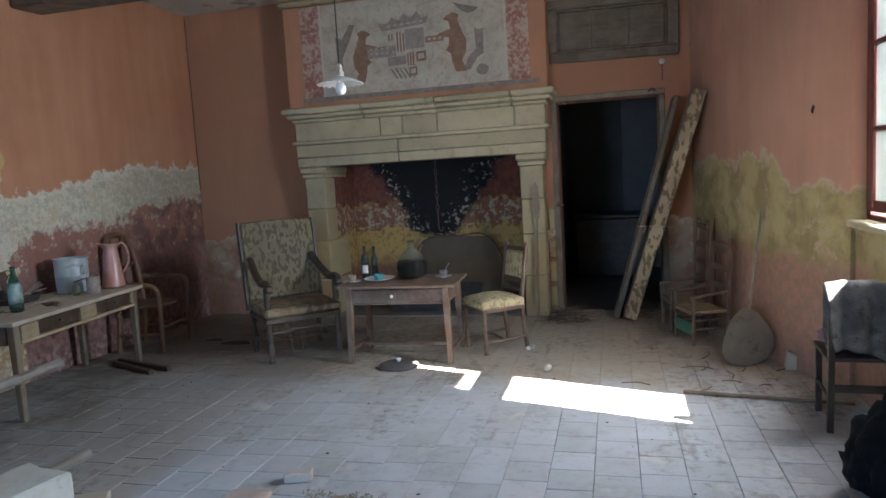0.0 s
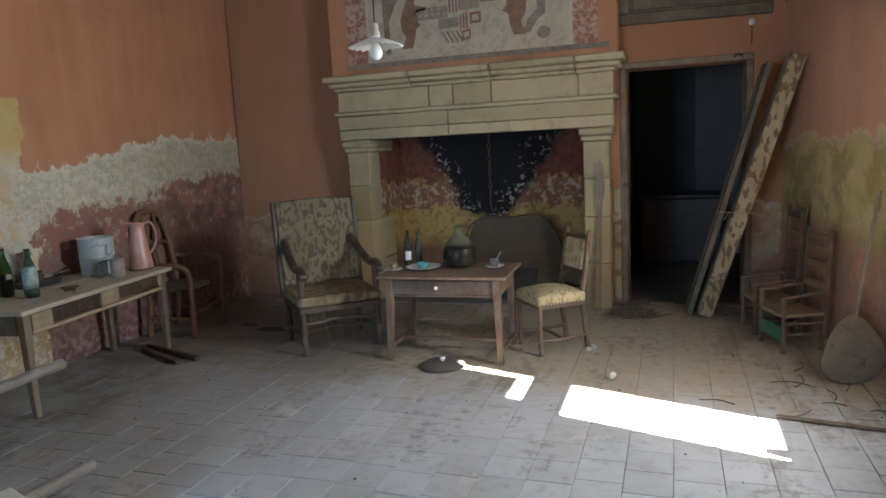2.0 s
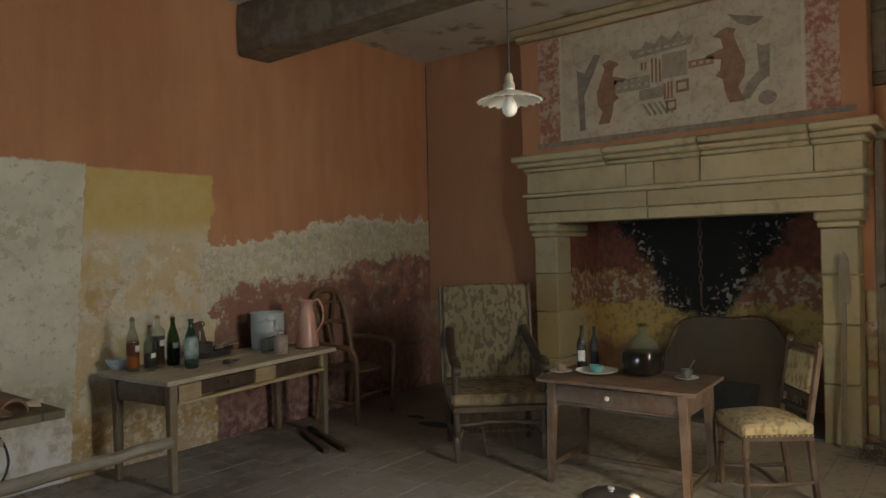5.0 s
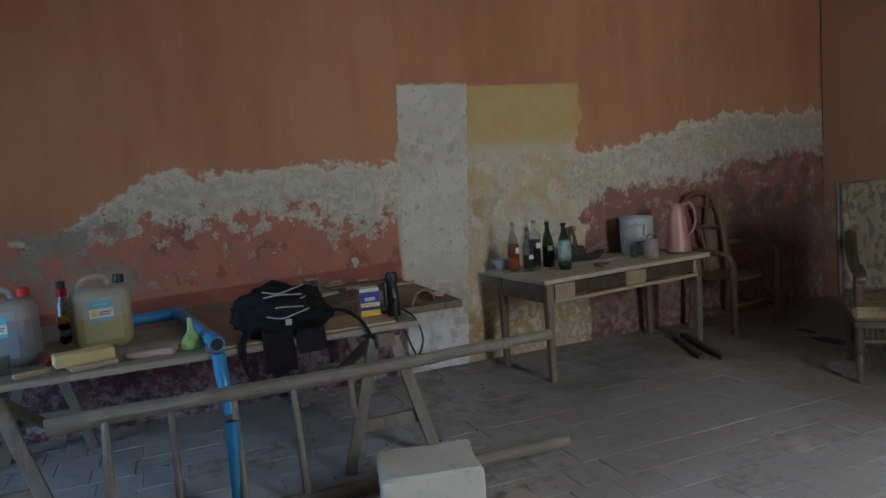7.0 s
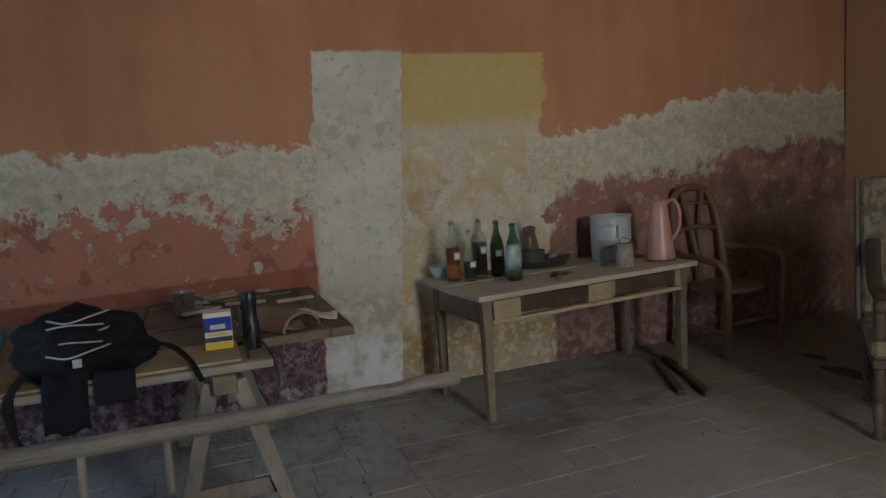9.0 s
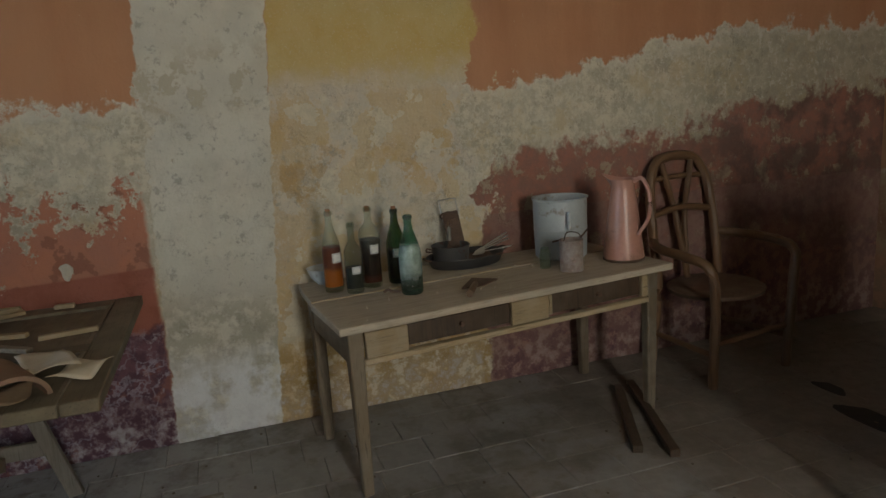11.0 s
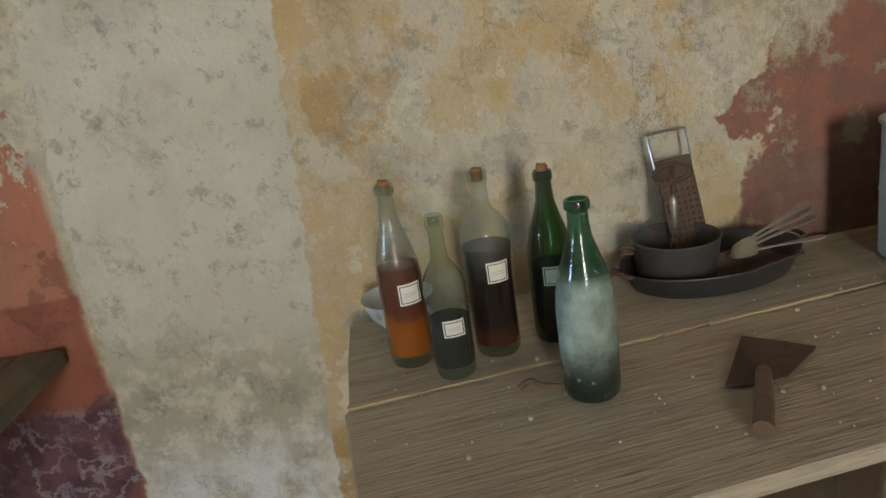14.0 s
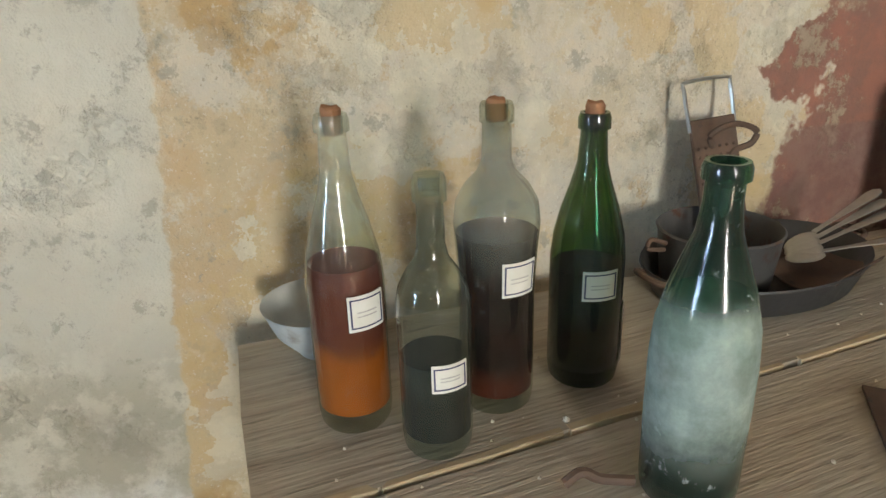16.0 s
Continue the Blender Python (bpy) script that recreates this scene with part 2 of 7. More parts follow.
    chalk = k.mix(n2.rise(0.35, 0.65), (0.62, 0.59, 0.50), (0.54, 0.51, 0.43))
    chalk = k.mix(scab.rise(0.55, 0.62) * worn * 0.2, chalk, (0.42, 0.38, 0.30))
    chalk = k.mix(n3.rise(0.57, 0.68) * worn * 0.4, chalk, (0.38, 0.36, 0.29))
    chalk = k.mix(k.noise(15.0, 8, 19.0, 0.7).rise(0.55, 0.61) * scab.rise(0.42, 0.56) * 0.7, chalk, (0.33, 0.31, 0.26))
    chalk = k.mix(zz.rise(1.55, 1.70) * zz.rise(2.0, 1.8) * flake.rise(0.5, 0.56), chalk, LIME_GREY)
    chalk = k.mix(zz.rise(0.85, 0.60) * n3.rise(0.38, 0.55) * 0.7, chalk, (0.36, 0.335, 0.265))
    chalk = k.mix(zz.rise(0.50, 0.28) * n2.rise(0.36, 0.52) * 0.9, chalk, (0.74, 0.76, 0.78))
    chalk = k.mix(fleck.rise(0.63, 0.68) * worn * 0.5, chalk, (0.28, 0.26, 0.21))
    col = k.mix(pale, col, chalk)
    # salts blooming near the floor
    salt = (zz + (flake - 0.5) * 0.5).rise(0.34, 0.10) * n3.rise(0.44, 0.66) * (1.0 - north * 0.65)
    col = k.mix(salt * 0.6, col, (0.56, 0.56, 0.58))
    h = lime_mask * -0.5 + scab * lime_mask * 0.5 + n3 * 0.3 + flake.rise(0.55, 0.62) * (lime_mask * 0.85 + 0.1) * -0.35 + n4 * 0.15 - lowm * 0.2
    return k.out(col, rough=0.92, bump=h, strength=0.7, dist=0.016)


def plaster_plain(name, line, low_a, low_b, salt=(0.55, 0.46, 0.36), deep=0.0, foot_line=0.4, pink=PINK, step=0.0):
    """Pink limewash above a ragged line, bare damp plaster below it."""
    k = Mat(name, True)
    n1, n2, n3, n4 = k.noise(0.9, 3, 20.0), k.noise(4.0, 6, 22.0, 0.62), k.noise(15, 6, 24.0, 0.65), k.noise(70, 4, 26.0)
    flake = k.noise(7.0, 8, 31.0, 0.7)
    zz = k.z + (n2 - 0.5) * 0.55 + (n3 - 0.5) * 0.15
    streak = k.noise(3.0, 5, 28.0, 0.6, (1.5, 1.5, 0.25))
    col = k.mix((n1 * 0.6 + streak * 0.5 + deep).rise(0.35, 0.75), pink, tuple(v * 0.75 for v in pink))
    col = k.mix(k.noise(20, 3, 1.0).rise(0.71, 0.76) * 0.3, col, (0.62, 0.45, 0.33))
    if step:
        line = k.y.rise(5.50, 5.72) * step + line
    m = (zz - line).rise(0.03, -0.03)
    low = k.mix(n2.rise(0.38, 0.62), low_a, low_b)
    low = k.mix(flake.rise(0.56, 0.62) * 0.8, low, salt)
    low = k.mix(n4.rise(0.64, 0.72) * 0.6, low, tuple(v * 0.4 for v in low_b))
    low = k.mix(zz.rise(foot_line + 0.1, foot_line - 0.1), low, k.mix(n3.rise(0.38, 0.60), (0.40, 0.21, 0.14), (0.30, 0.19, 0.13)))
    low = k.mix(((zz - line).abs()).rise(0.06, 0.0) * 0.5, low, (0.64, 0.56, 0.46))
    col = k.mix(m, col, low)
    return k.out(col, rough=0.92, bump=m * -0.5 + n3 * 0.35 + flake * 0.3 + n4 * 0.15, strength=0.55, dist=0.012)


def floor_tile():
    k = Mat("worn_dusty_tile", True)
    n1, n2, n3, n4 = k.noise(0.8, 4, 40.0), k.noise(3.2, 6, 42.0, 0.65), k.noise(14, 6, 44.0, 0.65), k.noise(90, 4, 46.0)
    each = k.random()
    col = k.mix((each * 0.3 + n2 * 0.7).rise(0.25, 0.85), (0.435, 0.43, 0.425), (0.345, 0.335, 0.315))
    col = k.mix((n3 * 0.5 + n4 * 0.2 + n2 * 0.3).rise(0.48, 0.66) * 0.42, col, (0.22, 0.18, 0.14))
    col = k.mix(n2.rise(0.60, 0.68) * 0.6, col, (0.50, 0.47, 0.42))
    # earth trodden in towards the hearth, and a dark damp strip beside the west wall
    hearth = (k.y + (n2 - 0.5) * 1.4 + (n1 - 0.5) * 1.2).rise(4.6, 5.5)
    # earth colour made darker westwards, for the shaded north-west corner
    col = k.mix(hearth * 0.82, col, k.mix((n3 * 0.7 + k.x.rise(-0.6, -2.6) * 0.3).rise(0.34, 0.62), (0.38, 0.30, 0.20), (0.17, 0.12, 0.075)))
    trod = k.noise(2.0, 6, 48.0, 0.68, (1.0, 0.35, 1.0))
    col = k.mix((trod * 0.7 + n3 * 0.3).rise(0.53, 0.60) * 0.55, col, (0.20, 0.165, 0.125))
    col = k.mix(k.noise(5.0, 7, 49.0, 0.72).rise(0.60, 0.66) * 0.22, col, (0.13, 0.105, 0.08))
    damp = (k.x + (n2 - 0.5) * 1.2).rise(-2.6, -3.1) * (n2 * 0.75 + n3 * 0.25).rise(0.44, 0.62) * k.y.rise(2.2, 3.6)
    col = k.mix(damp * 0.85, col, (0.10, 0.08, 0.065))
    # stained tone that also darkens the west floor where window light falls off
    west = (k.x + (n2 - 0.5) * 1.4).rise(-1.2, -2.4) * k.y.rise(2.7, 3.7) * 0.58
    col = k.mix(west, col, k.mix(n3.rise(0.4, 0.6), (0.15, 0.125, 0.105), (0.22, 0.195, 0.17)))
    return k.out(col, rough=n3 * 0.3 + 0.62, bump=n3 * 0.5 + n4 * 0.3 + n2 * 0.3, strength=0.4, dist=0.004)


def fire_back():
    k = Mat("sooty_hearth_plaster", True)
    n2, n3 = k.noise(4.0, 6, 52.0, 0.62), k.noise(13, 6, 54.0, 0.68)
    zz = k.z + (n2 - 0.5) * 0.35 + (n3 - 0.5) * 0.25
    col = k.mix(zz.rise(0.45, 0.62), (0.20, 0.10, 0.055), (0.46, 0.32, 0.11))
    col = k.mix(n3.rise(0.50, 0.58) * 0.7, col, (0.26, 0.13, 0.07))
    col = k.mix(zz.rise(0.95, 1.0) * zz.rise(1.3, 1.2), col, k.mix(n3.rise(0.40, 0.52), (0.44, 0.37, 0.27), (0.25, 0.11, 0.065)))
    col = k.mix(zz.rise(1.22, 1.32), col, k.mix(n3.rise(0.4, 0.6), (0.22, 0.075, 0.045), (0.14, 0.05, 0.035)))
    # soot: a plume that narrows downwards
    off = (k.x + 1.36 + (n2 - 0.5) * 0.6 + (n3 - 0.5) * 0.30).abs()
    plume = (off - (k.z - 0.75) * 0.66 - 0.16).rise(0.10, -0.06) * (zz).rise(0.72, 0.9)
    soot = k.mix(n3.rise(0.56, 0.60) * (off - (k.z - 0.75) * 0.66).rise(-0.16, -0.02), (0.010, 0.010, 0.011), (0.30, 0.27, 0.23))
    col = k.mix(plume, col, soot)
    # near-black upwards, from 1.8 m to 2.3 m, at any width
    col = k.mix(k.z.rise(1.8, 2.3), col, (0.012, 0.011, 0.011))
    return k.out(col, rough=0.95, bump=n3 + n2 * 0.6, strength=0.6, dist=0.02)


def stone(name, a, b, stain, scale=3.0, soil=False):
    k = Mat(name, soil)
    n1, n2, n3 = k.noise(scale, 5, 60.0), k.noise(scale * 5, 6, 62.0, 0.65), k.noise(scale * 28, 3, 64.0)
    col = k.mix((n1 * 0.7 + n2 * 0.3 + (k.random() - 0.5) * 0.35).rise(0.3, 0.7), a, b)
    col = k.mix((n2 * 0.6 + n1 * 0.4).rise(0.54, 0.66) * 0.6, col, stain)
    col = k.mix(n3.rise(0.62, 0.72) * 0.35, col, tuple(v * 0.5 for v in stain))
    return k.out(col, rough=0.9, bump=n2 * 0.6 + n3 * 0.3, strength=0.45, dist=0.008)


WALL_WEST = plaster_west()
WALL_NORTH = plaster_plain("flaking_painted_plaster_north", 0.98, (0.40, 0.30, 0.19), (0.28, 0.14, 0.09), deep=0.12)
WALL_EAST = plaster_plain("flaking_painted_plaster_east", 1.40, (0.44, 0.36, 0.17), (0.29, 0.23, 0.10), salt=(0.50, 0.36, 0.26), foot_line=0.86, step=0.20, pink=(0.56, 0.31, 0.21))
WALL_PLAIN = plaster_plain("painted_plaster", 1.3, (0.47, 0.40, 0.30), (0.35, 0.25, 0.18))
TILE = floor_tile()
JOINT = simple("dusty_joint", (0.11, 0.095, 0.08), (0.19, 0.17, 0.15), 1.2)
CEIL = simple("grey_limewashed_ceiling", (0.40, 0.38, 0.34), (0.52, 0.50, 0.45), 2.0, 0.9, stain=(0.25, 0.21, 0.17))
LIMESTONE = stone("pale_limestone", (0.46, 0.39, 0.25), (0.37, 0.31, 0.19), (0.26, 0.22, 0.15))
YELLOW_STONE = stone("yellow_washed_stone", (0.43, 0.35, 0.19), (0.37, 0.30, 0.17), (0.27, 0.21, 0.13))
WHITE_STONE = stone("white_cut_stone", (0.62, 0.59, 0.50), (0.52, 0.49, 0.40), (0.36, 0.33, 0.26), 6.0)
FIREBACK = fire_back()
BEAM = timber("old_grey_beam", (0.11, 0.085, 0.06), (0.19, 0.155, 0.115), 0, dust=0.2)
# plaster colour kept very low so that the store reads as unlit
DARK_ROOM = simple("shade_dark_store_plaster", (0.055, 0.055, 0.055), (0.09, 0.088, 0.085), 2)
WOOD_X = timber("grey_weathered_wood_x", (0.13, 0.095, 0.06), (0.23, 0.18, 0.125), 0, dust=0.15)
WOOD_Y = timber("grey_weathered_wood_y", (0.15, 0.115, 0.083), (0.45, 0.385, 0.30), 1, dust=0.30, bump=1.0, grain=36.0, dustcol=(0.40, 0.35, 0.28))
WOOD_Z = timber("grey_weathered_wood_z", (0.10, 0.072, 0.046), (0.20, 0.15, 0.10), 2, dust=0.12, bump=0.6)

# ---- mesh helpers ----
def add_box(bm, x0, x1, y0, y1, z0, z1, bevel=0.004, m=None, taper=None):
    """A box with softened edges; taper: how much narrower its foot is."""
    r = bmesh.ops.create_cube(bm, size=1.0)
    vs = r["verts"]
    for v in vs:
        f = 1.0
        if taper and v.co.z < 0:
            f = taper
        v.co = Vector(((x0 + x1) / 2 + v.co.x * (x1 - x0) * f, (y0 + y1) / 2 + v.co.y * (y1 - y0) * f, (z0 + z1) / 2 + v.co.z * (z1 - z0)))
    if bevel:
        es = {e for v in vs for e in v.link_edges}
        out = bmesh.ops.bevel(bm, geom=list(es), offset=bevel, segments=1, affect="EDGES", clamp_overlap=True)
        vs = list({v for f in out["faces"] for v in f.verts} | {v for v in vs if v.is_valid})
    if m is not None:
        bmesh.ops.transform(bm, matrix=m, verts=vs)
    return vs


def add_rod(bm, p, q, r0, r1=None, seg=10, caps=True):
    """A round bar from p to q."""
    p, q = Vector(p), Vector(q)
    d = q - p
    m = Matrix.Translation((p + q) / 2) @ d.to_track_quat("Z", "Y").to_matrix().to_4x4()
    return bmesh.ops.create_cone(bm, cap_ends=caps, segments=seg, radius1=r0, radius2=r0 if r1 is None else r1, depth=d.length, matrix=m)["verts"]


def add_bar(bm, p, q, w, h, bevel=0.003, roll=0.0):
    """A square-edged bar from p to q; w sideways, h upwards."""
    p, q = Vector(p), Vector(q)
    d = q - p
    m = Matrix.Translation((p + q) / 2) @ d.to_track_quat("X", "Z").to_matrix().to_4x4() @ Matrix.Rotation(roll, 4, "X")
    return add_box(bm, -d.length / 2, d.length / 2, -w / 2, w / 2, -h / 2, h / 2, bevel, m)


def add_lathe(bm, profile, seg=24, at=(0, 0, 0), m=None):
    """Turns a profile of (radius, height) round the upright axis."""
    rings = []
    mm = Matrix.Translation(at) if m is None else m
    for r, z in profile:
        if r < 1e-5:
            rings.append([bm.verts.new(mm @ Vector((0, 0, z)))])
        else:
            rings.append([bm.verts.new(mm @ Vector((r * math.cos(a), r * math.sin(a), z))) for a in (2 * math.pi * i / seg for i in range(seg))])
    for a, b in zip(rings, rings[1:]):
        for i in range(seg):
            j = (i + 1) % seg
            if len(a) == 1 and len(b) == 1:
                continue
            if len(a) == 1:
                bm.faces.new((a[0], b[j], b[i]))
            elif len(b) == 1:
                bm.faces.new((a[i], a[j], b[0]))
            else:
                bm.faces.new((a[i], a[j], b[j], b[i]))


def smooth_line(pts, steps=6):
    """Catmull-Rom through the points."""
    p = [Vector(a) for a in pts]
    if len(p) < 3:
        return p
    p = [p[0] * 2 - p[1], *p, p[-1] * 2 - p[-2]]
    out = []
    for i in range(1, len(p) - 2):
        for s in range(steps):
            t = s / steps
            a, b, c, d = p[i - 1:i + 3]
            out.append(0.5 * (2 * b + (c - a) * t + (2 * a - 5 * b + 4 * c - d) * t * t + (3 * b - a - 3 * c + d) * t ** 3))
    return out + [p[-2]]


def add_tube(bm, pts, r, seg=8, steps=6, r1=None, flat=1.0):
    """A round bar bent through the points, from radius r to r1."""
    line = smooth_line(pts, steps)
    n = len(line)
    rings, up = [], Vector((0, 0, 1))
    for i, c in enumerate(line):
        d = (line[min(i + 1, n - 1)] - line[max(i - 1, 0)]).normalized()
        side = d.cross(up)
        if side.length < 1e-3:
            side = d.cross(Vector((0, 1, 0)))
        side.normalize()
        upv = side.cross(d)
        rr = r if r1 is None else r + (r1 - r) * i / (n - 1)
        rings.append([bm.verts.new(c + side * rr * math.cos(a) + upv * rr * flat * math.sin(a)) for a in (2 * math.pi * k / seg for k in range(seg))])
    for a, b in zip(rings, rings[1:]):
        for i in range(seg):
            bm.faces.new((a[i], a[(i + 1) % seg], b[(i + 1) % seg], b[i]))
    bm.faces.new(rings[0])
    bm.faces.new(list(reversed(rings[-1])))


def add_slab(bm, outline, thick, m=None):
    """A flat piece of that outline (x, y), from z 0 up to thick."""
    lo = [bm.verts.new((x, y, 0)) for x, y in outline]
    hi = [bm.verts.new((x, y, thick)) for x, y in outline]
    n = len(lo)
    fs = [bm.faces.new(list(reversed(lo))), bm.faces.new(hi)]
    for i in range(n):
        fs.append(bm.faces.new((lo[i], lo[(i + 1) % n], hi[(i + 1) % n], hi[i])))
    if m is not None:
        bmesh.ops.transform(bm, matrix=m, verts=lo + hi)
    return lo + hi


def add_sheet(bm, nx, ny, fn, thick=0.003):
    """A soft sheet: fn(u, v) gives its points; it has two faces and rims."""
    grid = [[Vector(fn(i / nx, j / ny)) for j in range(ny + 1)] for i in range(nx + 1)]
    def normal(i, j):
        a = grid[min(i + 1, nx)][j] - grid[max(i - 1, 0)][j]
        b = grid[i][min(j + 1, ny)] - grid[i][max(j - 1, 0)]
        c = a.cross(b)
        return c.normalized() if c.length > 1e-9 else Vector((0, 0, 1))
    top = [[bm.verts.new(grid[i][j] + normal(i, j) * thick / 2) for j in range(ny + 1)] for i in range(nx + 1)]
    bot = [[bm.verts.new(grid[i][j] - normal(i, j) * thick / 2) for j in range(ny + 1)] for i in range(nx + 1)]
    for i in range(nx):
        for j in range(ny):
            bm.faces.new((top[i][j], top[i + 1][j], top[i + 1][j + 1], top[i][j + 1]))
            bm.faces.new((bot[i][j], bot[i][j + 1], bot[i + 1][j + 1], bot[i + 1][j]))
    ring = [(i, 0) for i in range(nx)] + [(nx, j) for j in range(ny)] + [(i, ny) for i in range(nx, 0, -1)] + [(0, j) for j in range(ny, 0, -1)]
    for (a, b), (c, d) in zip(ring, ring[1:] + ring[:1]):
        bm.faces.new((top[a][b], bot[a][b], bot[c][d], top[c][d]))


def roughen(bm, amount, scale, cuts=0):
    """Uneven faces: vertices pushed by a noise field."""
    if cuts:
        bmesh.ops.subdivide_edges(bm, edges=bm.edges[:], cuts=cuts, use_grid_fill=True)
    for v in bm.verts:
        v.co += noise.noise_vector(v.co * scale) * amount


def make(name, bm, material, sharp=40.0):
    me = bpy.data.meshes.new(name)
    bmesh.ops.recalc_face_normals(bm, faces=bm.faces[:])
    bm.to_mesh(me)
    bm.free()
    me.materials.append(material)
    me.polygons.foreach_set("use_smooth", [True] * len(me.polygons))
    me.set_sharp_from_angle(angle=radians(sharp))
    return new(name, me)


def part(name, bm, material, parent, label="", sharp=40.0):
    ob = make(name, bm, material, sharp)
    ob.parent = parent
    return tagged(ob, label)


def thing(name, label, category, x=0.0, y=0.0, z=0.0, rz=0.0, group="", rx=0.0, ry=0.0):
    ob = new(name)
    ob.empty_display_size = 0.1
    ob.matrix_world = pose(x, y, z, rx, ry, rz)
    return tagged(ob, label, category, group)


def single(name, bm, material, label, category, group="", sharp=40.0):
    return tagged(make(name, bm, material, sharp), label, category, group)


def structure(name, bm, material, label="", sharp=40.0):
    return tagged(make(name, bm, material, sharp), label, kind="structure")


def B():
    return bmesh.new()


def wall(name, boxes, material, label=""):
    bm = B()
    for b in boxes:
        add_box(bm, *b, bevel=0)
    return structure(name, bm, material, label)


def prism(bm, outline, z0, z1):
    """A plan outline raised from z0 to z1."""
    add_slab(bm, outline, z1 - z0, Matrix.Translation((0, 0, z0)))


# ---- the room ----
H = 3.75
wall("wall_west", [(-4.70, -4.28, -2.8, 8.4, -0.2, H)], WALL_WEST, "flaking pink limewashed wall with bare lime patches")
wall("wall_north", [(-4.28, -2.62, 7.65, 8.0, -0.2, H), (-2.62, -0.02, 7.65, 8.0, 2.30, H), (-0.02, 0.23, 7.65, 8.0, -0.2, H),
                    (0.23, 1.30, 7.65, 8.0, 2.33, H), (1.30, 2.9, 7.65, 8.0, -0.2, H)], WALL_NORTH, "orange-pink limewashed wall, damp at the foot")
wall("wall_south", [(-4.28, -2.2, -2.8, -2.5, -0.2, H), (-2.2, -1.0, -2.8, -2.5, 2.3, H), (-1.0, 2.9, -2.8, -2.5, -0.2, H)], WALL_PLAIN)
bm = B()
prism(bm, [(1.62, 7.65), (2.00, 5.66), (2.30, 4.90), (2.62, 4.90), (2.9, 4.90), (2.9, 7.65)], -0.2, H)
structure("wall_east", bm, WALL_EAST, "pink limewashed wall over rough yellow plaster")
bm = B()
prism(bm, [(2.33, 3.55), (2.62, 3.55), (2.62, 4.90), (2.33, 4.90)], -0.2, 1.12)
structure("wall_under_window", bm, WALL_EAST)
bm = B()
prism(bm, [(2.33, 3.55), (2.62, 3.55), (2.62, 3.92), (2.33, 3.92)], 2.90, 4.4)
prism(bm, [(2.33, 3.922), (2.62, 3.922), (2.62, 4.30), (2.33, 4.30)], 2.90, 2.92)
prism(bm, [(2.33, 3.922), (2.62, 3.922), (2.62, 4.30), (2.33, 4.30)], 3.34, 4.4)
prism(bm, [(2.33, 3.55), (2.62, 3.55), (2.62, 3.80), (2.33, 3.80)], 1.12, 2.898)
prism(bm, [(2.33, 4.46), (2.62, 4.46), (2.62, 4.90), (2.33, 4.90)], 2.90, 4.4)
prism(bm, [(2.33, 4.302), (2.62, 4.302), (2.62, 4.458), (2.33, 4.458)], 2.90, 2.92)
structure("wall_over_window", bm, WALL_PLAIN)
bm = B()
prism(bm, [(2.9, -2.5), (2.9, 3.55), (2.30, 3.55), (2.0, 2.80), (2.0, -2.5)], -0.2, H)
structure("wall_east_near", bm, WALL_PLAIN)
wall("ceiling", [(-4.70, 2.45, -2.8, 8.0, H, H + 0.2)], CEIL, "grey limewashed plaster ceiling")
# dark store beyond the doorway; its gloom is painted into the plaster colour
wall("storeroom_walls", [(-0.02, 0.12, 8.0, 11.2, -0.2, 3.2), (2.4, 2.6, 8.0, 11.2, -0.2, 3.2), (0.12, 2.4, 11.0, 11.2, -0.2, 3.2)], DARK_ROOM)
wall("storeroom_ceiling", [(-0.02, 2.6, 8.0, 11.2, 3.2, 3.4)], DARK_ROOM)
wall("storeroom_floor", [(-0.02, 2.6, 7.65, 11.2, -0.2, -0.006)], JOINT)
# a pit in the floor where tiles were lifted
PX0, PX1, PY0, PY1 = -1.05, -0.66, 2.36, 2.84
wall("floor", [(-4.28, PX0, -2.5, 7.65, -0.2, -0.012), (PX1, 2.9, -2.5, 7.65, -0.2, -0.012), (PX0, PX1, -2.5, PY0, -0.2, -0.012), (PX0, PX1, PY1, 7.65, -0.2, -0.012)], JOINT, "worn pale square floor tiles under dust")
EARTH = simple("dug_earth", (0.13, 0.085, 0.05), (0.21, 0.15, 0.095), 14, 0.95, bump=0.8, dist=0.02)
bm = B()
add_box(bm, PX0, PX1, PY0, PY1, -0.26, -0.12, 0)
bmesh.ops.subdivide_edges(bm, edges=bm.edges[:], cuts=9, use_grid_fill=True)
for v in bm.verts:
    if v.co.z > -0.13:
        v.co.z += noise.noise(v.co * 14) * 0.02 + 0.05 * max(0.0, (v.co.y - 2.66) / 0.18)
structure("floor_pit", bm, EARTH, "bare earth in a pit where tiles are missing")
bm = B()
add_box(bm, -4.28, 2.4, 5.06, 5.40, 3.29, H, 0.02)
roughen(bm, 0.012, 3.0, 3)
structure("ceiling_beam", bm, BEAM, "rough old grey ceiling beam")
bm = B()
add_box(bm, -4.28, 2.0, 1.4, 1.74, 3.34, H, 0.02)
structure("ceiling_beam", bm, BEAM, "rough old grey ceiling beam")
# outside: ground, and an unseen building added to block the low sky
YARD = simple("gravel_yard", (0.30, 0.27, 0.22), (0.24, 0.22, 0.18), 3)
wall("ground", [(2.9, 400, -400, 400, -0.4, -0.25), (-400, 2.9, -400, -2.8, -0.4, -0.25)], YARD)
# unseen wall, added to keep direct sun out of the south doorway
wall("porch_wall", [(-0.85, -0.5, -5.2, -2.8, -0.3, 3.6)], WALL_PLAIN)
wall("building_across_yard", [(16, 17, -14, 30, -0.3, 4.4)], LIMESTONE)
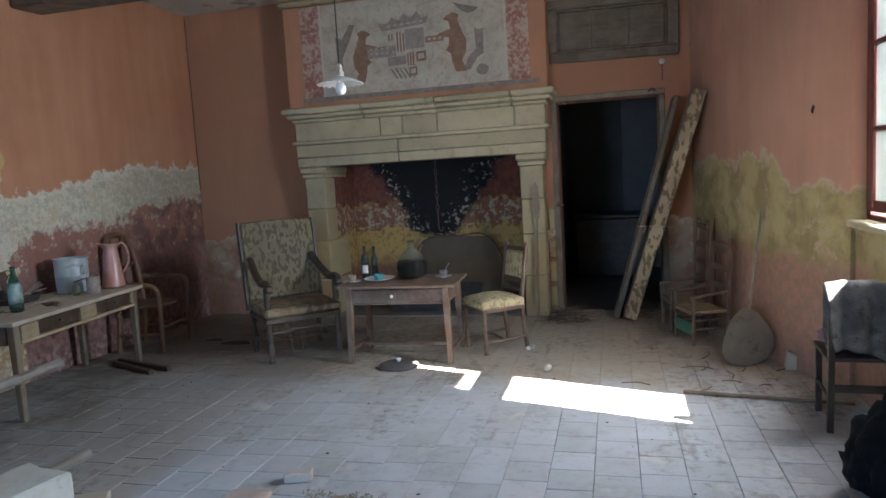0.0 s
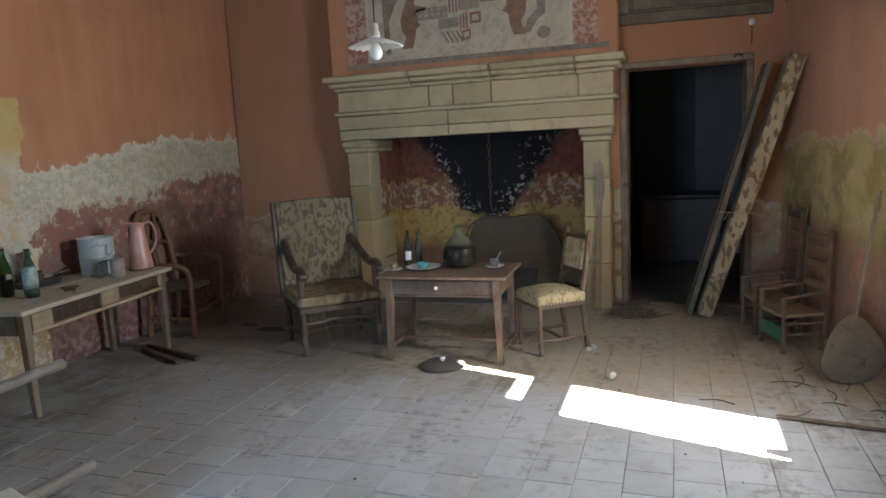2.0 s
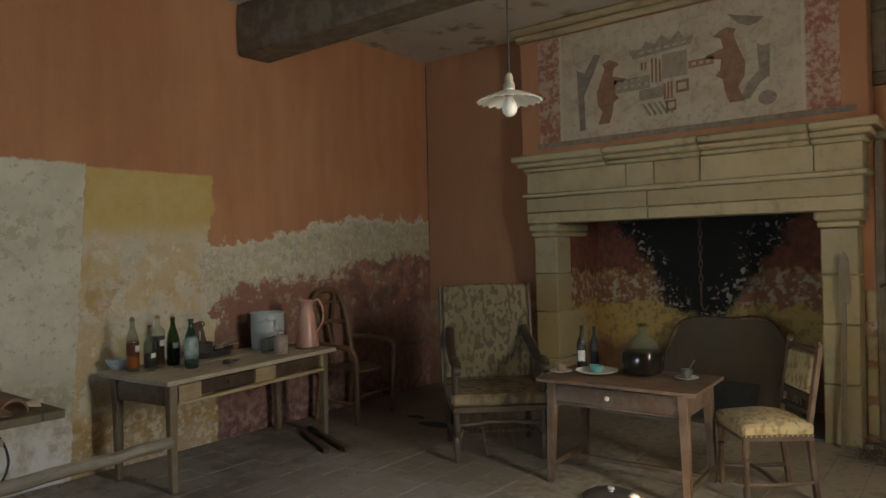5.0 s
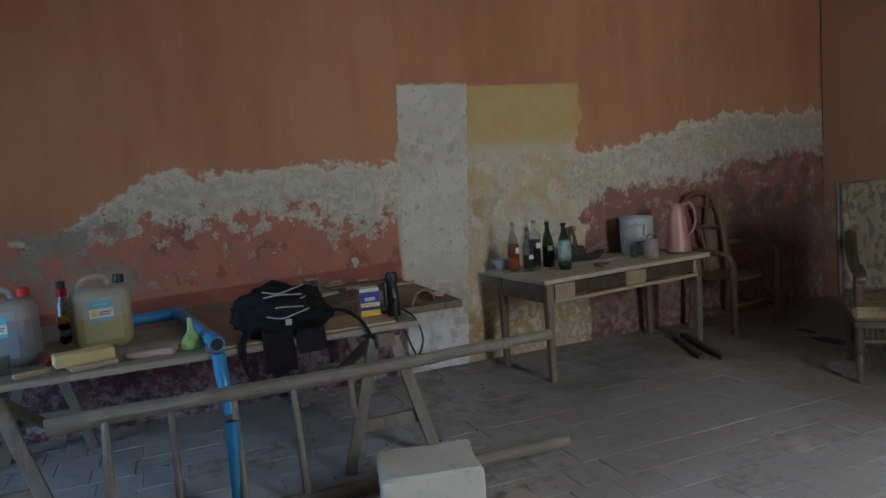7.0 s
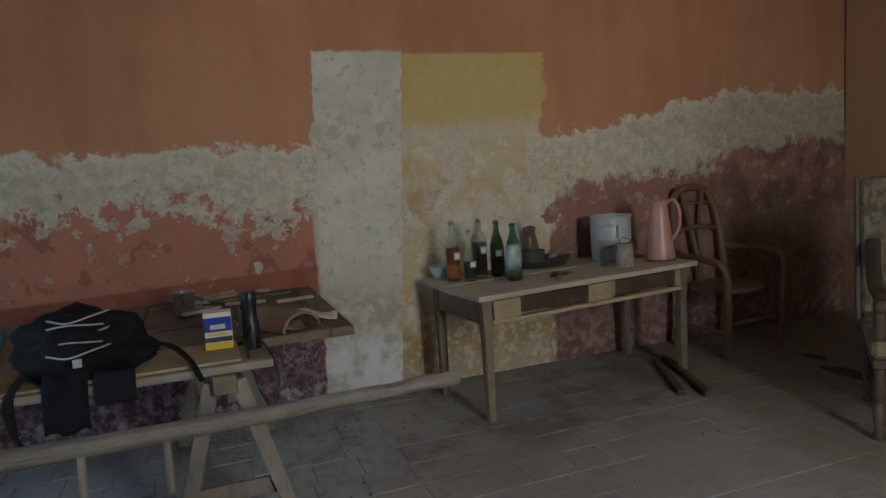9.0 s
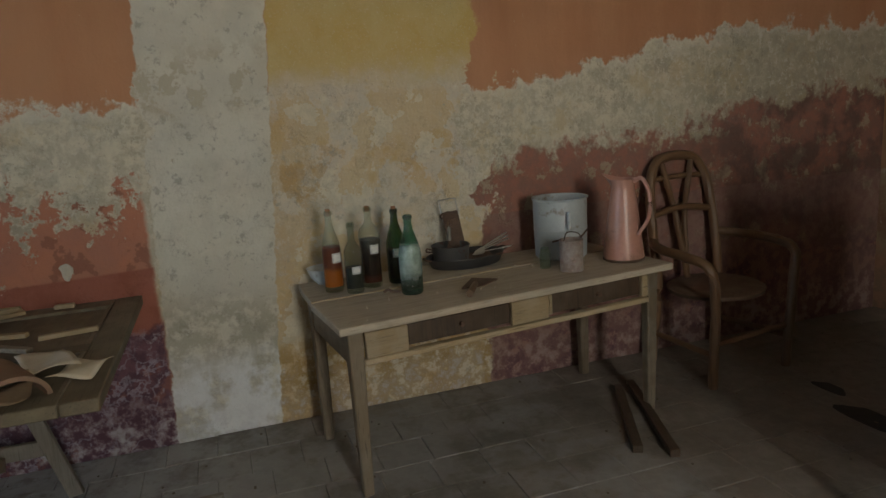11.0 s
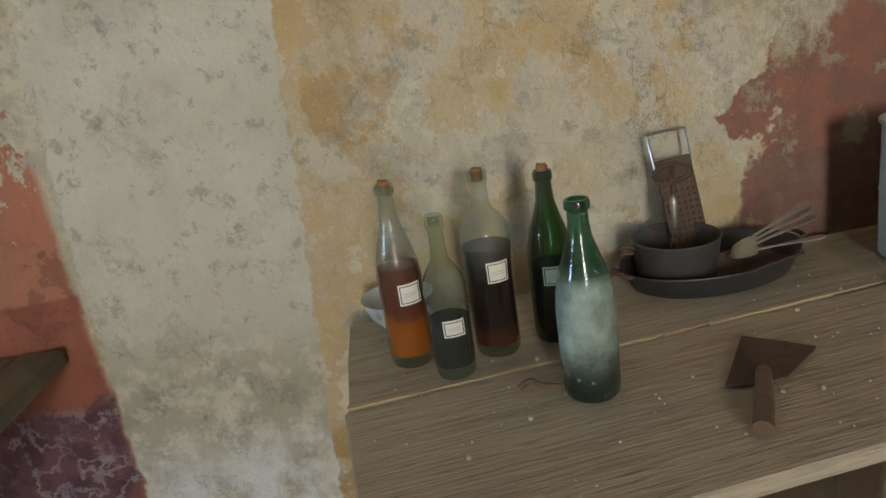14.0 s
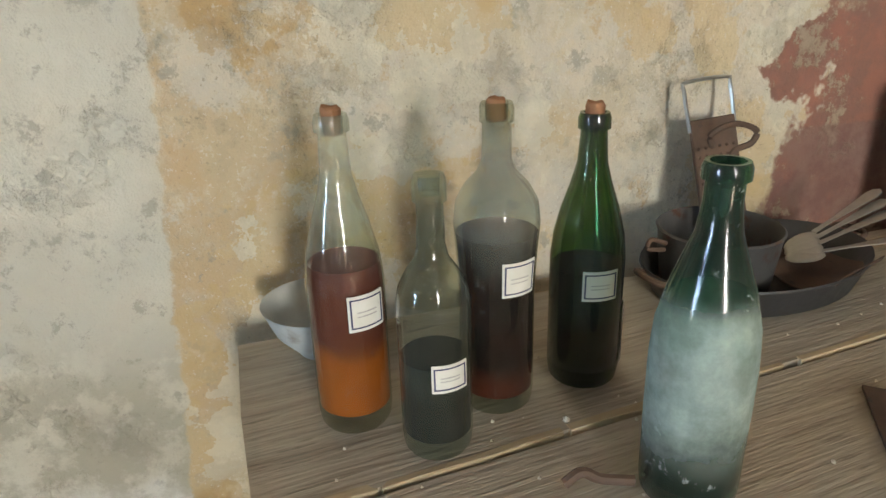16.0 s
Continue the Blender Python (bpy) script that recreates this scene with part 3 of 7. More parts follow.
# ---- more materials ----
SOOT = simple("sooty_iron", (0.018, 0.017, 0.016), (0.05, 0.045, 0.04), 8, 0.7, bump=0.4)
RUST = simple("rusty_iron", (0.075, 0.045, 0.032), (0.13, 0.075, 0.05), 14, 0.75, stain=(0.045, 0.035, 0.03), bump=0.5)
DARKWOOD = timber("dark_stained_wood", (0.035, 0.021, 0.013), (0.075, 0.046, 0.028), 2, 0.5, dust=0.06)
TABLEWOOD_X = timber("brown_table_wood_x", (0.085, 0.046, 0.027), (0.15, 0.086, 0.052), 0, 0.55, dust=0.15)
TABLEWOOD_Z = timber("brown_table_wood_z", (0.085, 0.046, 0.027), (0.155, 0.09, 0.053), 2, 0.6, dust=0.12)
BENTWOOD = timber("worn_beech_bentwood", (0.10, 0.05, 0.025), (0.17, 0.09, 0.046), 2, 0.5)
OLDBOARD = timber("old_unpainted_board", (0.14, 0.105, 0.068), (0.25, 0.20, 0.135), 2, dust=0.2)
DOORWOOD = timber("grey_brown_joinery", (0.085, 0.066, 0.043), (0.16, 0.128, 0.086), 0, dust=0.25, dustcol=(0.26, 0.22, 0.15))
BOARD_Y = timber("pale_scaffold_board", (0.20, 0.165, 0.125), (0.34, 0.29, 0.23), 1, dust=0.25, bump=0.5)
GREYPOLE = timber("weathered_ladder_wood", (0.13, 0.108, 0.085), (0.26, 0.225, 0.185), 1, dust=0.2, bump=0.8)
GREYRUNG = timber("weathered_rung_wood", (0.14, 0.118, 0.095), (0.26, 0.225, 0.185), 2, dust=0.2, bump=0.6)
PALEWOOD = timber("fresh_split_wood", (0.34, 0.25, 0.15), (0.48, 0.38, 0.25), 1)
PALE_TRIM = timber("bare_pine_face", (0.25, 0.18, 0.10), (0.40, 0.30, 0.18), 1, dust=0.2, bump=0.5)
REDPAINT = simple("dark_red_window_paint", (0.10, 0.022, 0.018), (0.15, 0.035, 0.028), 10, 0.45, stain=(0.07, 0.03, 0.025))
ENAMEL = simple("chipped_white_enamel", (0.52, 0.55, 0.54), (0.40, 0.43, 0.43), 7, 0.34, stain=(0.25, 0.22, 0.19), bump=0.1)
PORCELAIN = simple("white_porcelain", (0.72, 0.71, 0.67), (0.66, 0.65, 0.60), 5, 0.2, bump=0.05)
PINK_ENAMEL = simple("pink_enamel", (0.46, 0.235, 0.185), (0.39, 0.19, 0.145), 5, 0.32, stain=(0.30, 0.16, 0.12), bump=0.06)
TIN = simple("dull_grey_tin", (0.28, 0.27, 0.25), (0.20, 0.19, 0.18), 12, 0.42, metal=0.7, stain=(0.14, 0.10, 0.075))
STEEL = simple("tarnished_spoon_metal", (0.50, 0.49, 0.46), (0.40, 0.39, 0.36), 15, 0.35, metal=0.85)
BLACKCLOTH = simple("black_nylon_cloth", (0.006, 0.006, 0.007), (0.014, 0.014, 0.016), 14, 0.85, fine=220.0, Specular_IOR_Level=0.2)
BLACKPLASTIC = simple("black_plastic", (0.012, 0.012, 0.013), (0.022, 0.022, 0.023), 10, 0.38, bump=0.08)
BAGPLASTIC = simple("black_bin_bag", (0.010, 0.010, 0.012), (0.018, 0.018, 0.021), 6, 0.32, bump=0.6, fine=18.0, dist=0.02)
BLUEPIPE = simple("blue_plastic_pipe", (0.012, 0.22, 0.46), (0.02, 0.28, 0.52), 8, 0.4, stain=(0.05, 0.24, 0.42), bump=0.05)
BLUEBAG = simple("blue_plastic", (0.010, 0.045, 0.33), (0.015, 0.065, 0.42), 8, 0.35, bump=0.2)
BUCKETBLUE = simple("blue_bucket_plastic", (0.012, 0.13, 0.50), (0.016, 0.16, 0.56), 8, 0.35, bump=0.05)
PAPER = simple("aged_paper", (0.62, 0.57, 0.47), (0.53, 0.47, 0.36), 12, 0.85)
LABELWHITE = simple("paper_label", (0.74, 0.73, 0.69), (0.66, 0.64, 0.58), 30, 0.8)
INK = simple("navy_ink", (0.03, 0.035, 0.09), (0.05, 0.055, 0.12), 40, 0.7)
CARDBOARD = simple("brown_cardboard", (0.30, 0.20, 0.12), (0.24, 0.16, 0.10), 8, 0.85)
CYAN = simple("cyan_label_print", (0.10, 0.46, 0.62), (0.13, 0.50, 0.66), 30, 0.6)
YELLOWPRINT = simple("yellow_label_print", (0.75, 0.50, 0.03), (0.78, 0.55, 0.05), 30, 0.6)
REDPRINT = simple("red_print", (0.50, 0.02, 0.02), (0.56, 0.03, 0.03), 30, 0.6)
FUNNEL = simple("pale_green_plastic", (0.26, 0.42, 0.12), (0.32, 0.47, 0.16), 8, 0.45, bump=0.04)
FOAM = simple("pale_yellow_block", (0.62, 0.52, 0.26), (0.55, 0.45, 0.21), 12, 0.85)
TURQUOISE = simple("turquoise_glaze", (0.07, 0.26, 0.25), (0.11, 0.33, 0.31), 10, 0.25)
CORK = simple("old_cork", (0.36, 0.17, 0.085), (0.27, 0.12, 0.06), 40, 0.9, bump=0.6)
CLOTHGREY = simple("grey_worn_cloth", (0.22, 0.20, 0.175), (0.085, 0.078, 0.07), 9, 0.95, fine=160.0, stain=(0.07, 0.062, 0.055))
PURPLECLOTH = simple("faded_purple_cloth", (0.11, 0.06, 0.085), (0.18, 0.11, 0.14), 9, 0.95, fine=160.0)
STRAW = simple("dry_straw", (0.20, 0.145, 0.08), (0.29, 0.22, 0.13), 12, 0.9)
TWIG = simple("dry_twig", (0.12, 0.085, 0.055), (0.19, 0.14, 0.095), 12, 0.9)
RUBBLE = stone("plaster_rubble", (0.50, 0.46, 0.38), (0.42, 0.37, 0.30), (0.30, 0.25, 0.19), 9.0)
TERRACOTTA = stone("broken_terracotta", (0.40, 0.30, 0.24), (0.46, 0.38, 0.32), (0.27, 0.18, 0.13), 9.0)
FRESCO_BROWN = simple("faded_brown_fresco_paint", (0.20, 0.11, 0.07), (0.28, 0.175, 0.12), 14, 0.95)
FRESCO_GREY = simple("faded_grey_fresco_paint", (0.17, 0.145, 0.12), (0.30, 0.26, 0.21), 16, 0.95)
ROPE = simple("straw_twine", (0.36, 0.28, 0.16), (0.28, 0.21, 0.12), 20, 0.95)
GREENPAINT = simple("dull_green_paint", (0.035, 0.14, 0.085), (0.05, 0.18, 0.11), 12, 0.6, stain=(0.10, 0.11, 0.08))
CORDGREY = simple("grey_elastic_cord", (0.40, 0.40, 0.40), (0.34, 0.34, 0.34), 30, 0.8)
COPPERWIRE = simple("black_cable", (0.015, 0.014, 0.014), (0.025, 0.024, 0.023), 20, 0.6)


def fresco_ground():
    k = Mat("painted_fresco_plaster", True)
    n2, n3 = k.noise(5, 6, 70.0, 0.65), k.noise(22, 6, 72.0, 0.7)
    col = k.mix(n2.rise(0.35, 0.65), (0.47, 0.42, 0.33), (0.40, 0.345, 0.265))
    col = k.mix(n3.rise(0.54, 0.62) * 0.55, col, (0.31, 0.225, 0.17))
    scroll = (k.cells(6.5, 5.0, "DISTANCE_TO_EDGE") + (n3 - 0.5) * 0.12).abs().rise(0.07, 0.015)
    col = k.mix(scroll * n2.rise(0.44, 0.60) * 0.35, col, (0.30, 0.17, 0.125))
    side = (k.x + 1.31).abs().rise(1.05, 1.06)
    marble = k.mix((n3 * 0.6 + n2 * 0.4).rise(0.44, 0.56), (0.44, 0.33, 0.26), (0.30, 0.125, 0.09))
    col = k.mix(side, col, marble)
    line = ((k.x + 1.31).abs() - 1.055).abs().rise(0.018, 0.010)
    col = k.mix(line * 0.7, col, (0.50, 0.46, 0.37))
    return k.out(col, rough=0.95, bump=n3, strength=0.3, dist=0.004)


def upholstery(name, a, b, c, scale=16.0, rough=0.9):
    k = Mat(name)
    n2, n3 = k.noise(scale, 5, 80.0, 0.6), k.noise(200, 2, 82.0)
    leaf = k.noise(scale * 1.6, 2, 84.0, 0.4, (1, 1, 0.5))
    col = k.mix(k.noise(3.0, 4, 85.0).rise(0.35, 0.65), a, b)
    col = k.mix((leaf * 0.7 + n2 * 0.3).rise(0.50, 0.56), col, c)
    return k.out(col, rough=rough, bump=n3 * 0.5 + n2 * 0.5, strength=0.3, dist=0.003)


TAPESTRY = upholstery("faded_green_tapestry", (0.185, 0.145, 0.085), (0.15, 0.115, 0.066), (0.088, 0.066, 0.04), 22.0)
SEATCLOTH = upholstery("worn_brown_seat_cloth", (0.19, 0.13, 0.07), (0.24, 0.175, 0.10), (0.13, 0.085, 0.045), 9.0)
GOLDCLOTH = upholstery("cream_damask", (0.47, 0.38, 0.21), (0.40, 0.31, 0.17), (0.28, 0.205, 0.105), 24.0)


def glass(name, colour, rough=0.05, dust=0.0, dustcol=(0.55, 0.54, 0.48), split=None):
    """Thin tinted glass: clear walls with a glossy skin, under a film of dust; split: the dust thins out below that height."""
    k = Mat(name)
    n = k.noise(9.0, 6, 90.0, 0.7)
    clear = k.t.nodes.new("ShaderNodeBsdfTransparent")
    clear.inputs[0].default_value = (*colour, 1)
    skin = k.t.nodes.new("ShaderNodeBsdfGlossy")
    skin.inputs["Roughness"].default_value = rough
    rim = Ex(k.t, k.t.nodes.new("ShaderNodeLayerWeight").outputs["Facing"])
    gloss = rim * rim * rim * 0.80 + 0.04
    g = k.t.nodes.new("ShaderNodeMixShader")
    k.t.links.new(gloss.sock, g.inputs[0])
    k.t.links.new(clear.outputs[0], g.inputs[1])
    k.t.links.new(skin.outputs[0], g.inputs[2])
    k.t.links.new(g.outputs[0], k.t.nodes["Material Output"].inputs[0])
    k.t.nodes.remove(k.b)
    m = k.m
    if dust:
        d = k.t.nodes.new("ShaderNodeBsdfDiffuse")
        d.inputs[0].default_value = (*dustcol, 1)
        mx = k.t.nodes.new("ShaderNodeMixShader")
        fac = (n.rise(0.35, 0.75) * 0.6 + 0.4) * dust
        if split:
            scuff = k.noise(55.0, 6, 91.0, 0.75).rise(0.57, 0.66)
            fac = (fac * (k.z + (n - 0.5) * 0.06).rise(split - 0.06, split + 0.05) * k.z.rise(split + 0.145, split + 0.11)).fmax(scuff * (0.75 * dust) * n.rise(0.40, 0.60)).fmax(fac * 0.07)
        k.t.links.new(fac.sock, mx.inputs[0])
        k.t.links.new(g.outputs[0], mx.inputs[1])
        k.t.links.new(d.outputs[0], mx.inputs[2])
        k.t.links.new(mx.outputs[0], k.t.nodes["Material Output"].inputs[0])
    return m


GLASS_CLEAR = glass("dusty_clear_bottle_glass", (0.82, 0.85, 0.77), dust=0.30, split=0.215)
GLASS_GREY = glass("greenish_clear_bottle_glass", (0.80, 0.86, 0.80), dust=0.05)
GLASS_GREEN = glass("dark_green_bottle_glass", (0.15, 0.27, 0.09), dust=0.10)
GLASS_AQUA = glass("frosted_aqua_glass", (0.16, 0.42, 0.30), rough=0.14, dust=0.70, dustcol=(0.50, 0.62, 0.56), split=0.085)
GLASS_JUG = glass("dusty_demijohn_glass", (0.62, 0.66, 0.50), dust=0.42, split=0.20, dustcol=(0.36, 0.34, 0.26))
def dirty_pane():
    k = Mat("dirt_filmed_window_glass")
    n = k.noise(5.0, 6, 98.0, 0.7)
    film = k.t.nodes.new("ShaderNodeBsdfTranslucent")
    film.inputs[0].default_value = (0.24, 0.25, 0.24, 1)
    skin = k.t.nodes.new("ShaderNodeMixShader")
    fac = n.rise(0.3, 0.8) * 0.3 + 0.45
    k.out((0.32, 0.32, 0.30), rough=0.2)
    k.t.links.new(fac.sock, skin.inputs[0])
    k.t.links.new(film.outputs[0], skin.inputs[1])
    k.t.links.new(k.b.outputs[0], skin.inputs[2])
    k.t.links.new(skin.outputs[0], k.t.nodes["Material Output"].inputs[0])
    return k.m


PANE = dirty_pane()


def liquid(name, low, high, split):
    """Wine, darker or lighter above a height."""
    k = Mat(name)
    n = k.noise(12.0, 4, 95.0)
    col = k.mix((k.z + (n - 0.5) * 0.03).rise(split - 0.015, split + 0.015), low, high)
    return k.out(k.mix(n.rise(0.4, 0.7) * 0.35, col, tuple(v * 0.5 for v in low)), rough=0.6, Specular_IOR_Level=0.05)


# ---- fireplace ----
fireplace = thing("fireplace", "large carved limestone fireplace with sooty hearth", "fireplace", -1.31, 7.38, 0)
def at_fire(x0, x1, y0, y1, z0, z1, name, mat=LIMESTONE, bevel=0.008, rough_amt=0.0):
    bm = B()
    add_box(bm, x0 + 1.31, x1 + 1.31, y0 - 7.38, y1 - 7.38, z0, z1, bevel)
    if rough_amt:
        roughen(bm, rough_amt, 6.0, 1)
    return part(name, bm, mat, fireplace)
for sx0, sx1 in ((-2.70, -2.45), (-0.17, 0.08)):
    zs = [0.0, 0.46, 0.92, 1.30, 1.66]
    for i, (a, b) in enumerate(zip(zs, zs[1:])):
        d = random.uniform(-0.004, 0.004)
        at_fire(sx0 + d, sx1 + d, 7.38 + abs(d), 8.0, a + 0.002, b - 0.002, "jamb_stone", YELLOW_STONE if i < 3 else LIMESTONE, 0.01)
    at_fire(sx0 - 0.02, sx1 + 0.02, 7.355, 8.0, 1.662, 1.71, "capital", LIMESTONE, 0.012)
    at_fire(sx0 - 0.04, sx1 + 0.04, 7.33, 8.0, 1.712, 1.79, "capital", LIMESTONE, 0.02)
xs = [-2.76, -1.52, 0.13]
for a, b in zip(xs, xs[1:]):
    at_fire(a + 0.002, b - 0.002, 7.345, 7.66, 1.792, 1.90, "lintel_stone", LIMESTONE, 0.008)
    at_fire(a + 0.002, b - 0.002, 7.335, 7.66, 1.902, 2.045, "lintel_stone", LIMESTONE, 0.008)
at_fire(-2.79, 0.16, 7.30, 7.66, 2.047, 2.09, "moulding", LIMESTONE, 0.012)
xs = [-2.76, -1.72, -1.46, -1.06, -0.20, 0.13]
for a, b in zip(xs, xs[1:]):
    d = random.uniform(0, 0.006)
    at_fire(a + 0.003, b - 0.003, 7.35 + d, 7.66, 2.092, 2.30, "frieze_stone", LIMESTONE, 0.007)
for i, (out, z0, z1) in enumerate(((0.03, 2.302, 2.345), (0.075, 2.347, 2.395), (0.12, 2.397, 2.462))):
    xs = [-2.75 - out, -1.9, -1.05, -0.22, 0.12 + out]
    for a, b in zip(xs, xs[1:]):
        at_fire(a + 0.001, b - 0.001, 7.35 - out, 7.66, z0, z1, "cornice_stone", LIMESTONE, 0.014)
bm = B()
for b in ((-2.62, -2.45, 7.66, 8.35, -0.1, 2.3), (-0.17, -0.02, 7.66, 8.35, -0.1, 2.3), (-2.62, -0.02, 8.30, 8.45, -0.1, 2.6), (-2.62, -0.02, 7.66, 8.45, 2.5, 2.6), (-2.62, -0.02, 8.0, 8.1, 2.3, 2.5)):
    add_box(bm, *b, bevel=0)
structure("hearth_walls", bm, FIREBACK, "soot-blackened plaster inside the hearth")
wall("hearth_floor", [(-2.62, -0.02, 7.40, 8.45, -0.2, 0.02)], JOINT)
# hood above, with its fresco
bm = B()
add_box(bm, -2.82, 0.17, 7.38, 7.66, 2.464, H - 0.14, 0.01)
structure("chimney_breast", bm, WALL_PLAIN, "pink limewashed chimney breast")
bm = B()
add_box(bm, -2.90, 0.26, 7.30, 7.66, H - 0.07, H - 0.001, 0.02)
add_box(bm, -2.86, 0.21, 7.34, 7.66, H - 0.138, H - 0.071, 0.02)
structure("chimney_cornice", bm, LIMESTONE, "yellowed limestone cornice under the ceiling")
fresco = thing("fresco", "faded wall painting of a castle between two brown beasts", "painting", -1.31, 7.376, 2.53)
bm = B()
add_box(bm, -1.30, 1.30, -0.002, 0.004, 0.05, 1.06, 0.001)
part("painted_ground", bm, fresco_ground(), fresco)
bm = B()
add_box(bm, -1.32, 1.40, -0.006, 0.004, 0.0, 0.045, 0.002)
part("grey_border", bm, FRESCO_GREY, fresco)
UP = Matrix.Rotation(radians(90), 4, "X")
def painted(name, outline, mat, flip=1, dx=0.0, dz=0.0, s=1.0, proud=0.0):
    bm = B()
    add_slab(bm, [(flip * x * s + dx, y * s + dz) for x, y in outline], 0.002, Matrix.Translation((0, -0.003 - proud, 0)) @ UP)
    part(name, bm, mat, fresco)
beast = [(-0.02, 0.0), (0.10, 0.0), (0.08, 0.05), (0.05, 0.12), (0.10, 0.20), (0.11, 0.32), (0.06, 0.44), (0.02, 0.55), (0.04, 0.60), (-0.03, 0.63),
         (-0.10, 0.60), (-0.14, 0.57), (-0.08, 0.54), (-0.06, 0.46), (-0.20, 0.42), (-0.21, 0.39), (-0.08, 0.37), (-0.09, 0.28), (-0.13, 0.24), (-0.07, 0.20), (-0.06, 0.12), (-0.04, 0.05)]
painted("beast", beast, FRESCO_BROWN, 1, 0.52, 0.19)
painted("beast", beast, FRESCO_BROWN, -1, -0.58, 0.16, 0.92)
# painted arms under a crown, between the beasts
PALEPAINT = simple("faded_cream_fresco_paint", (0.42, 0.38, 0.30), (0.36, 0.31, 0.24), 18, 0.95)
def cell(name, x0, x1, z0, z1, mat, proud=0.0):
    painted(name, [(x0, z0), (x1, z0 + 0.004), (x1, z1), (x0, z1 - 0.004)], mat, proud=proud)
painted("crown", [(-0.32, 0.70), (0.19, 0.74), (0.22, 0.82), (0.14, 0.80), (0.09, 0.88), (0.02, 0.81), (-0.06, 0.87), (-0.12, 0.80), (-0.20, 0.84), (-0.25, 0.78), (-0.37, 0.79)], FRESCO_GREY)
for i in range(6):
    x = -0.26 + i * 0.075
    cell("crown_jewel", x, x + 0.04, 0.735 + i * 0.004, 0.758 + i * 0.004, PALEPAINT, 0.003)
for x0, x1, z0, z1, m in ((-0.06, 0.16, 0.48, 0.70, FRESCO_GREY), (-0.51, -0.17, 0.42, 0.54, FRESCO_GREY), (-0.27, -0.06, 0.32, 0.42, FRESCO_GREY), (-0.27, -0.18, 0.57, 0.68, PALEPAINT), (0.17, 0.38, 0.53, 0.60, FRESCO_BROWN), (0.06, 0.17, 0.34, 0.45, FRESCO_BROWN), (-0.03, 0.06, 0.19, 0.29, FRESCO_BROWN)):
    cell("shield_field", x0, x1, z0, z1, m)
for x0, x1, z0, z1 in ((0.08, 0.15, 0.365, 0.425), (-0.01, 0.045, 0.215, 0.27), (0.20, 0.235, 0.55, 0.58), (0.26, 0.295, 0.55, 0.58), (0.32, 0.355, 0.55, 0.58)):
    cell("shield_inset", x0, x1, z0, z1, PALEPAINT, 0.003)
for x0, z0, z1 in ((-0.155, 0.46, 0.68), (-0.12, 0.46, 0.68), (-0.085, 0.46, 0.66), (-0.045, 0.30, 0.44), (-0.015, 0.30, 0.45), (0.015, 0.30, 0.45), (-0.25, 0.59, 0.66), (-0.215, 0.59, 0.66)):
    cell("stripe", x0, x0 + 0.018, z0, z1, FRESCO_BROWN, 0.005)
for i in range(9):
    x, z = -0.48 + (i % 5) * 0.065, 0.45 + (i // 5) * 0.05
    painted("scroll", [(x, z), (x + 0.02, z + 0.012), (x + 0.035, z - 0.005), (x + 0.03, z + 0.025), (x + 0.01, z + 0.03)], PALEPAINT, proud=0.003)
for i in range(5):
    x = -0.25 + i * 0.05
    painted("stroke", [(x, 0.29), (x + 0.022, 0.29), (x + 0.09, 0.18), (x + 0.07, 0.17)], FRESCO_GREY)
painted("tree", [(0.58, 0.20), (0.66, 0.20), (0.74, 0.32), (0.81, 0.36), (0.82, 0.62), (0.76, 0.61), (0.72, 0.64), (0.73, 0.42), (0.64, 0.33)], FRESCO_GREY)
painted("boulder", [(0.79 + 0.07 * math.cos(a * 0.524), 0.19 + 0.06 * math.sin(a * 0.524)) for a in range(12)], FRESCO_GREY)
painted("plume", [(0.49, 0.93), (0.56, 0.90), (0.64, 0.88), (0.78, 0.84), (0.72, 0.80), (0.66, 0.79), (0.58, 0.83)], FRESCO_GREY)
painted("tree", [(-0.86, 0.12), (-0.80, 0.13), (-0.81, 0.45), (-0.72, 0.62), (-0.64, 0.80), (-0.70, 0.82), (-0.80, 0.66), (-0.88, 0.70), (-0.87, 0.40)], FRESCO_GREY)

# ---- hearth things ----
fire_plate = thing("fire_screen", "dark iron fire screen leaning inside the hearth", "fire screen", -1.05, 7.95, 0.02, rx=-10)
bm = B()
add_slab(bm, [(-0.62, 0), (0.62, 0), (0.62, 0.33), (0.42, 0.78), (0.36, 0.84), (-0.30, 0.85), (-0.46, 0.79), (-0.60, 0.33)], 0.012, UP)
part("iron_sheet", bm, simple("brown_sheet_iron", (0.085, 0.066, 0.045), (0.125, 0.098, 0.068), 5, 0.8), fire_plate)
bm = B()
add_tube(bm, [(-0.62, -0.02, 0.0), (-0.60, -0.02, 0.33), (-0.46, -0.02, 0.79), (0, -0.02, 0.85), (0.37, -0.02, 0.83), (0.62, -0.02, 0.33), (0.62, -0.02, 0)], 0.010)
part("rim", bm, RUST, fire_plate)
grate = thing("iron_trough", "black iron trough standing in the ashes", "trough", -1.3, 7.62, 0.02)
bm = B()
add_slab(bm, [(-0.5, 0.0), (0.55, 0.0), (0.62, 0.34), (-0.55, 0.34)], 0.02, UP)
part("front_plate", bm, SOOT, grate)
bm = B()
add_box(bm, -0.5, 0.55, 0.0, 0.14, 0.0, 0.03)
part("base", bm, SOOT, grate)
chain = thing("pot_chain", "sooty iron pot chain hanging in the hearth", "chain", -1.28, 8.02, 2.49)
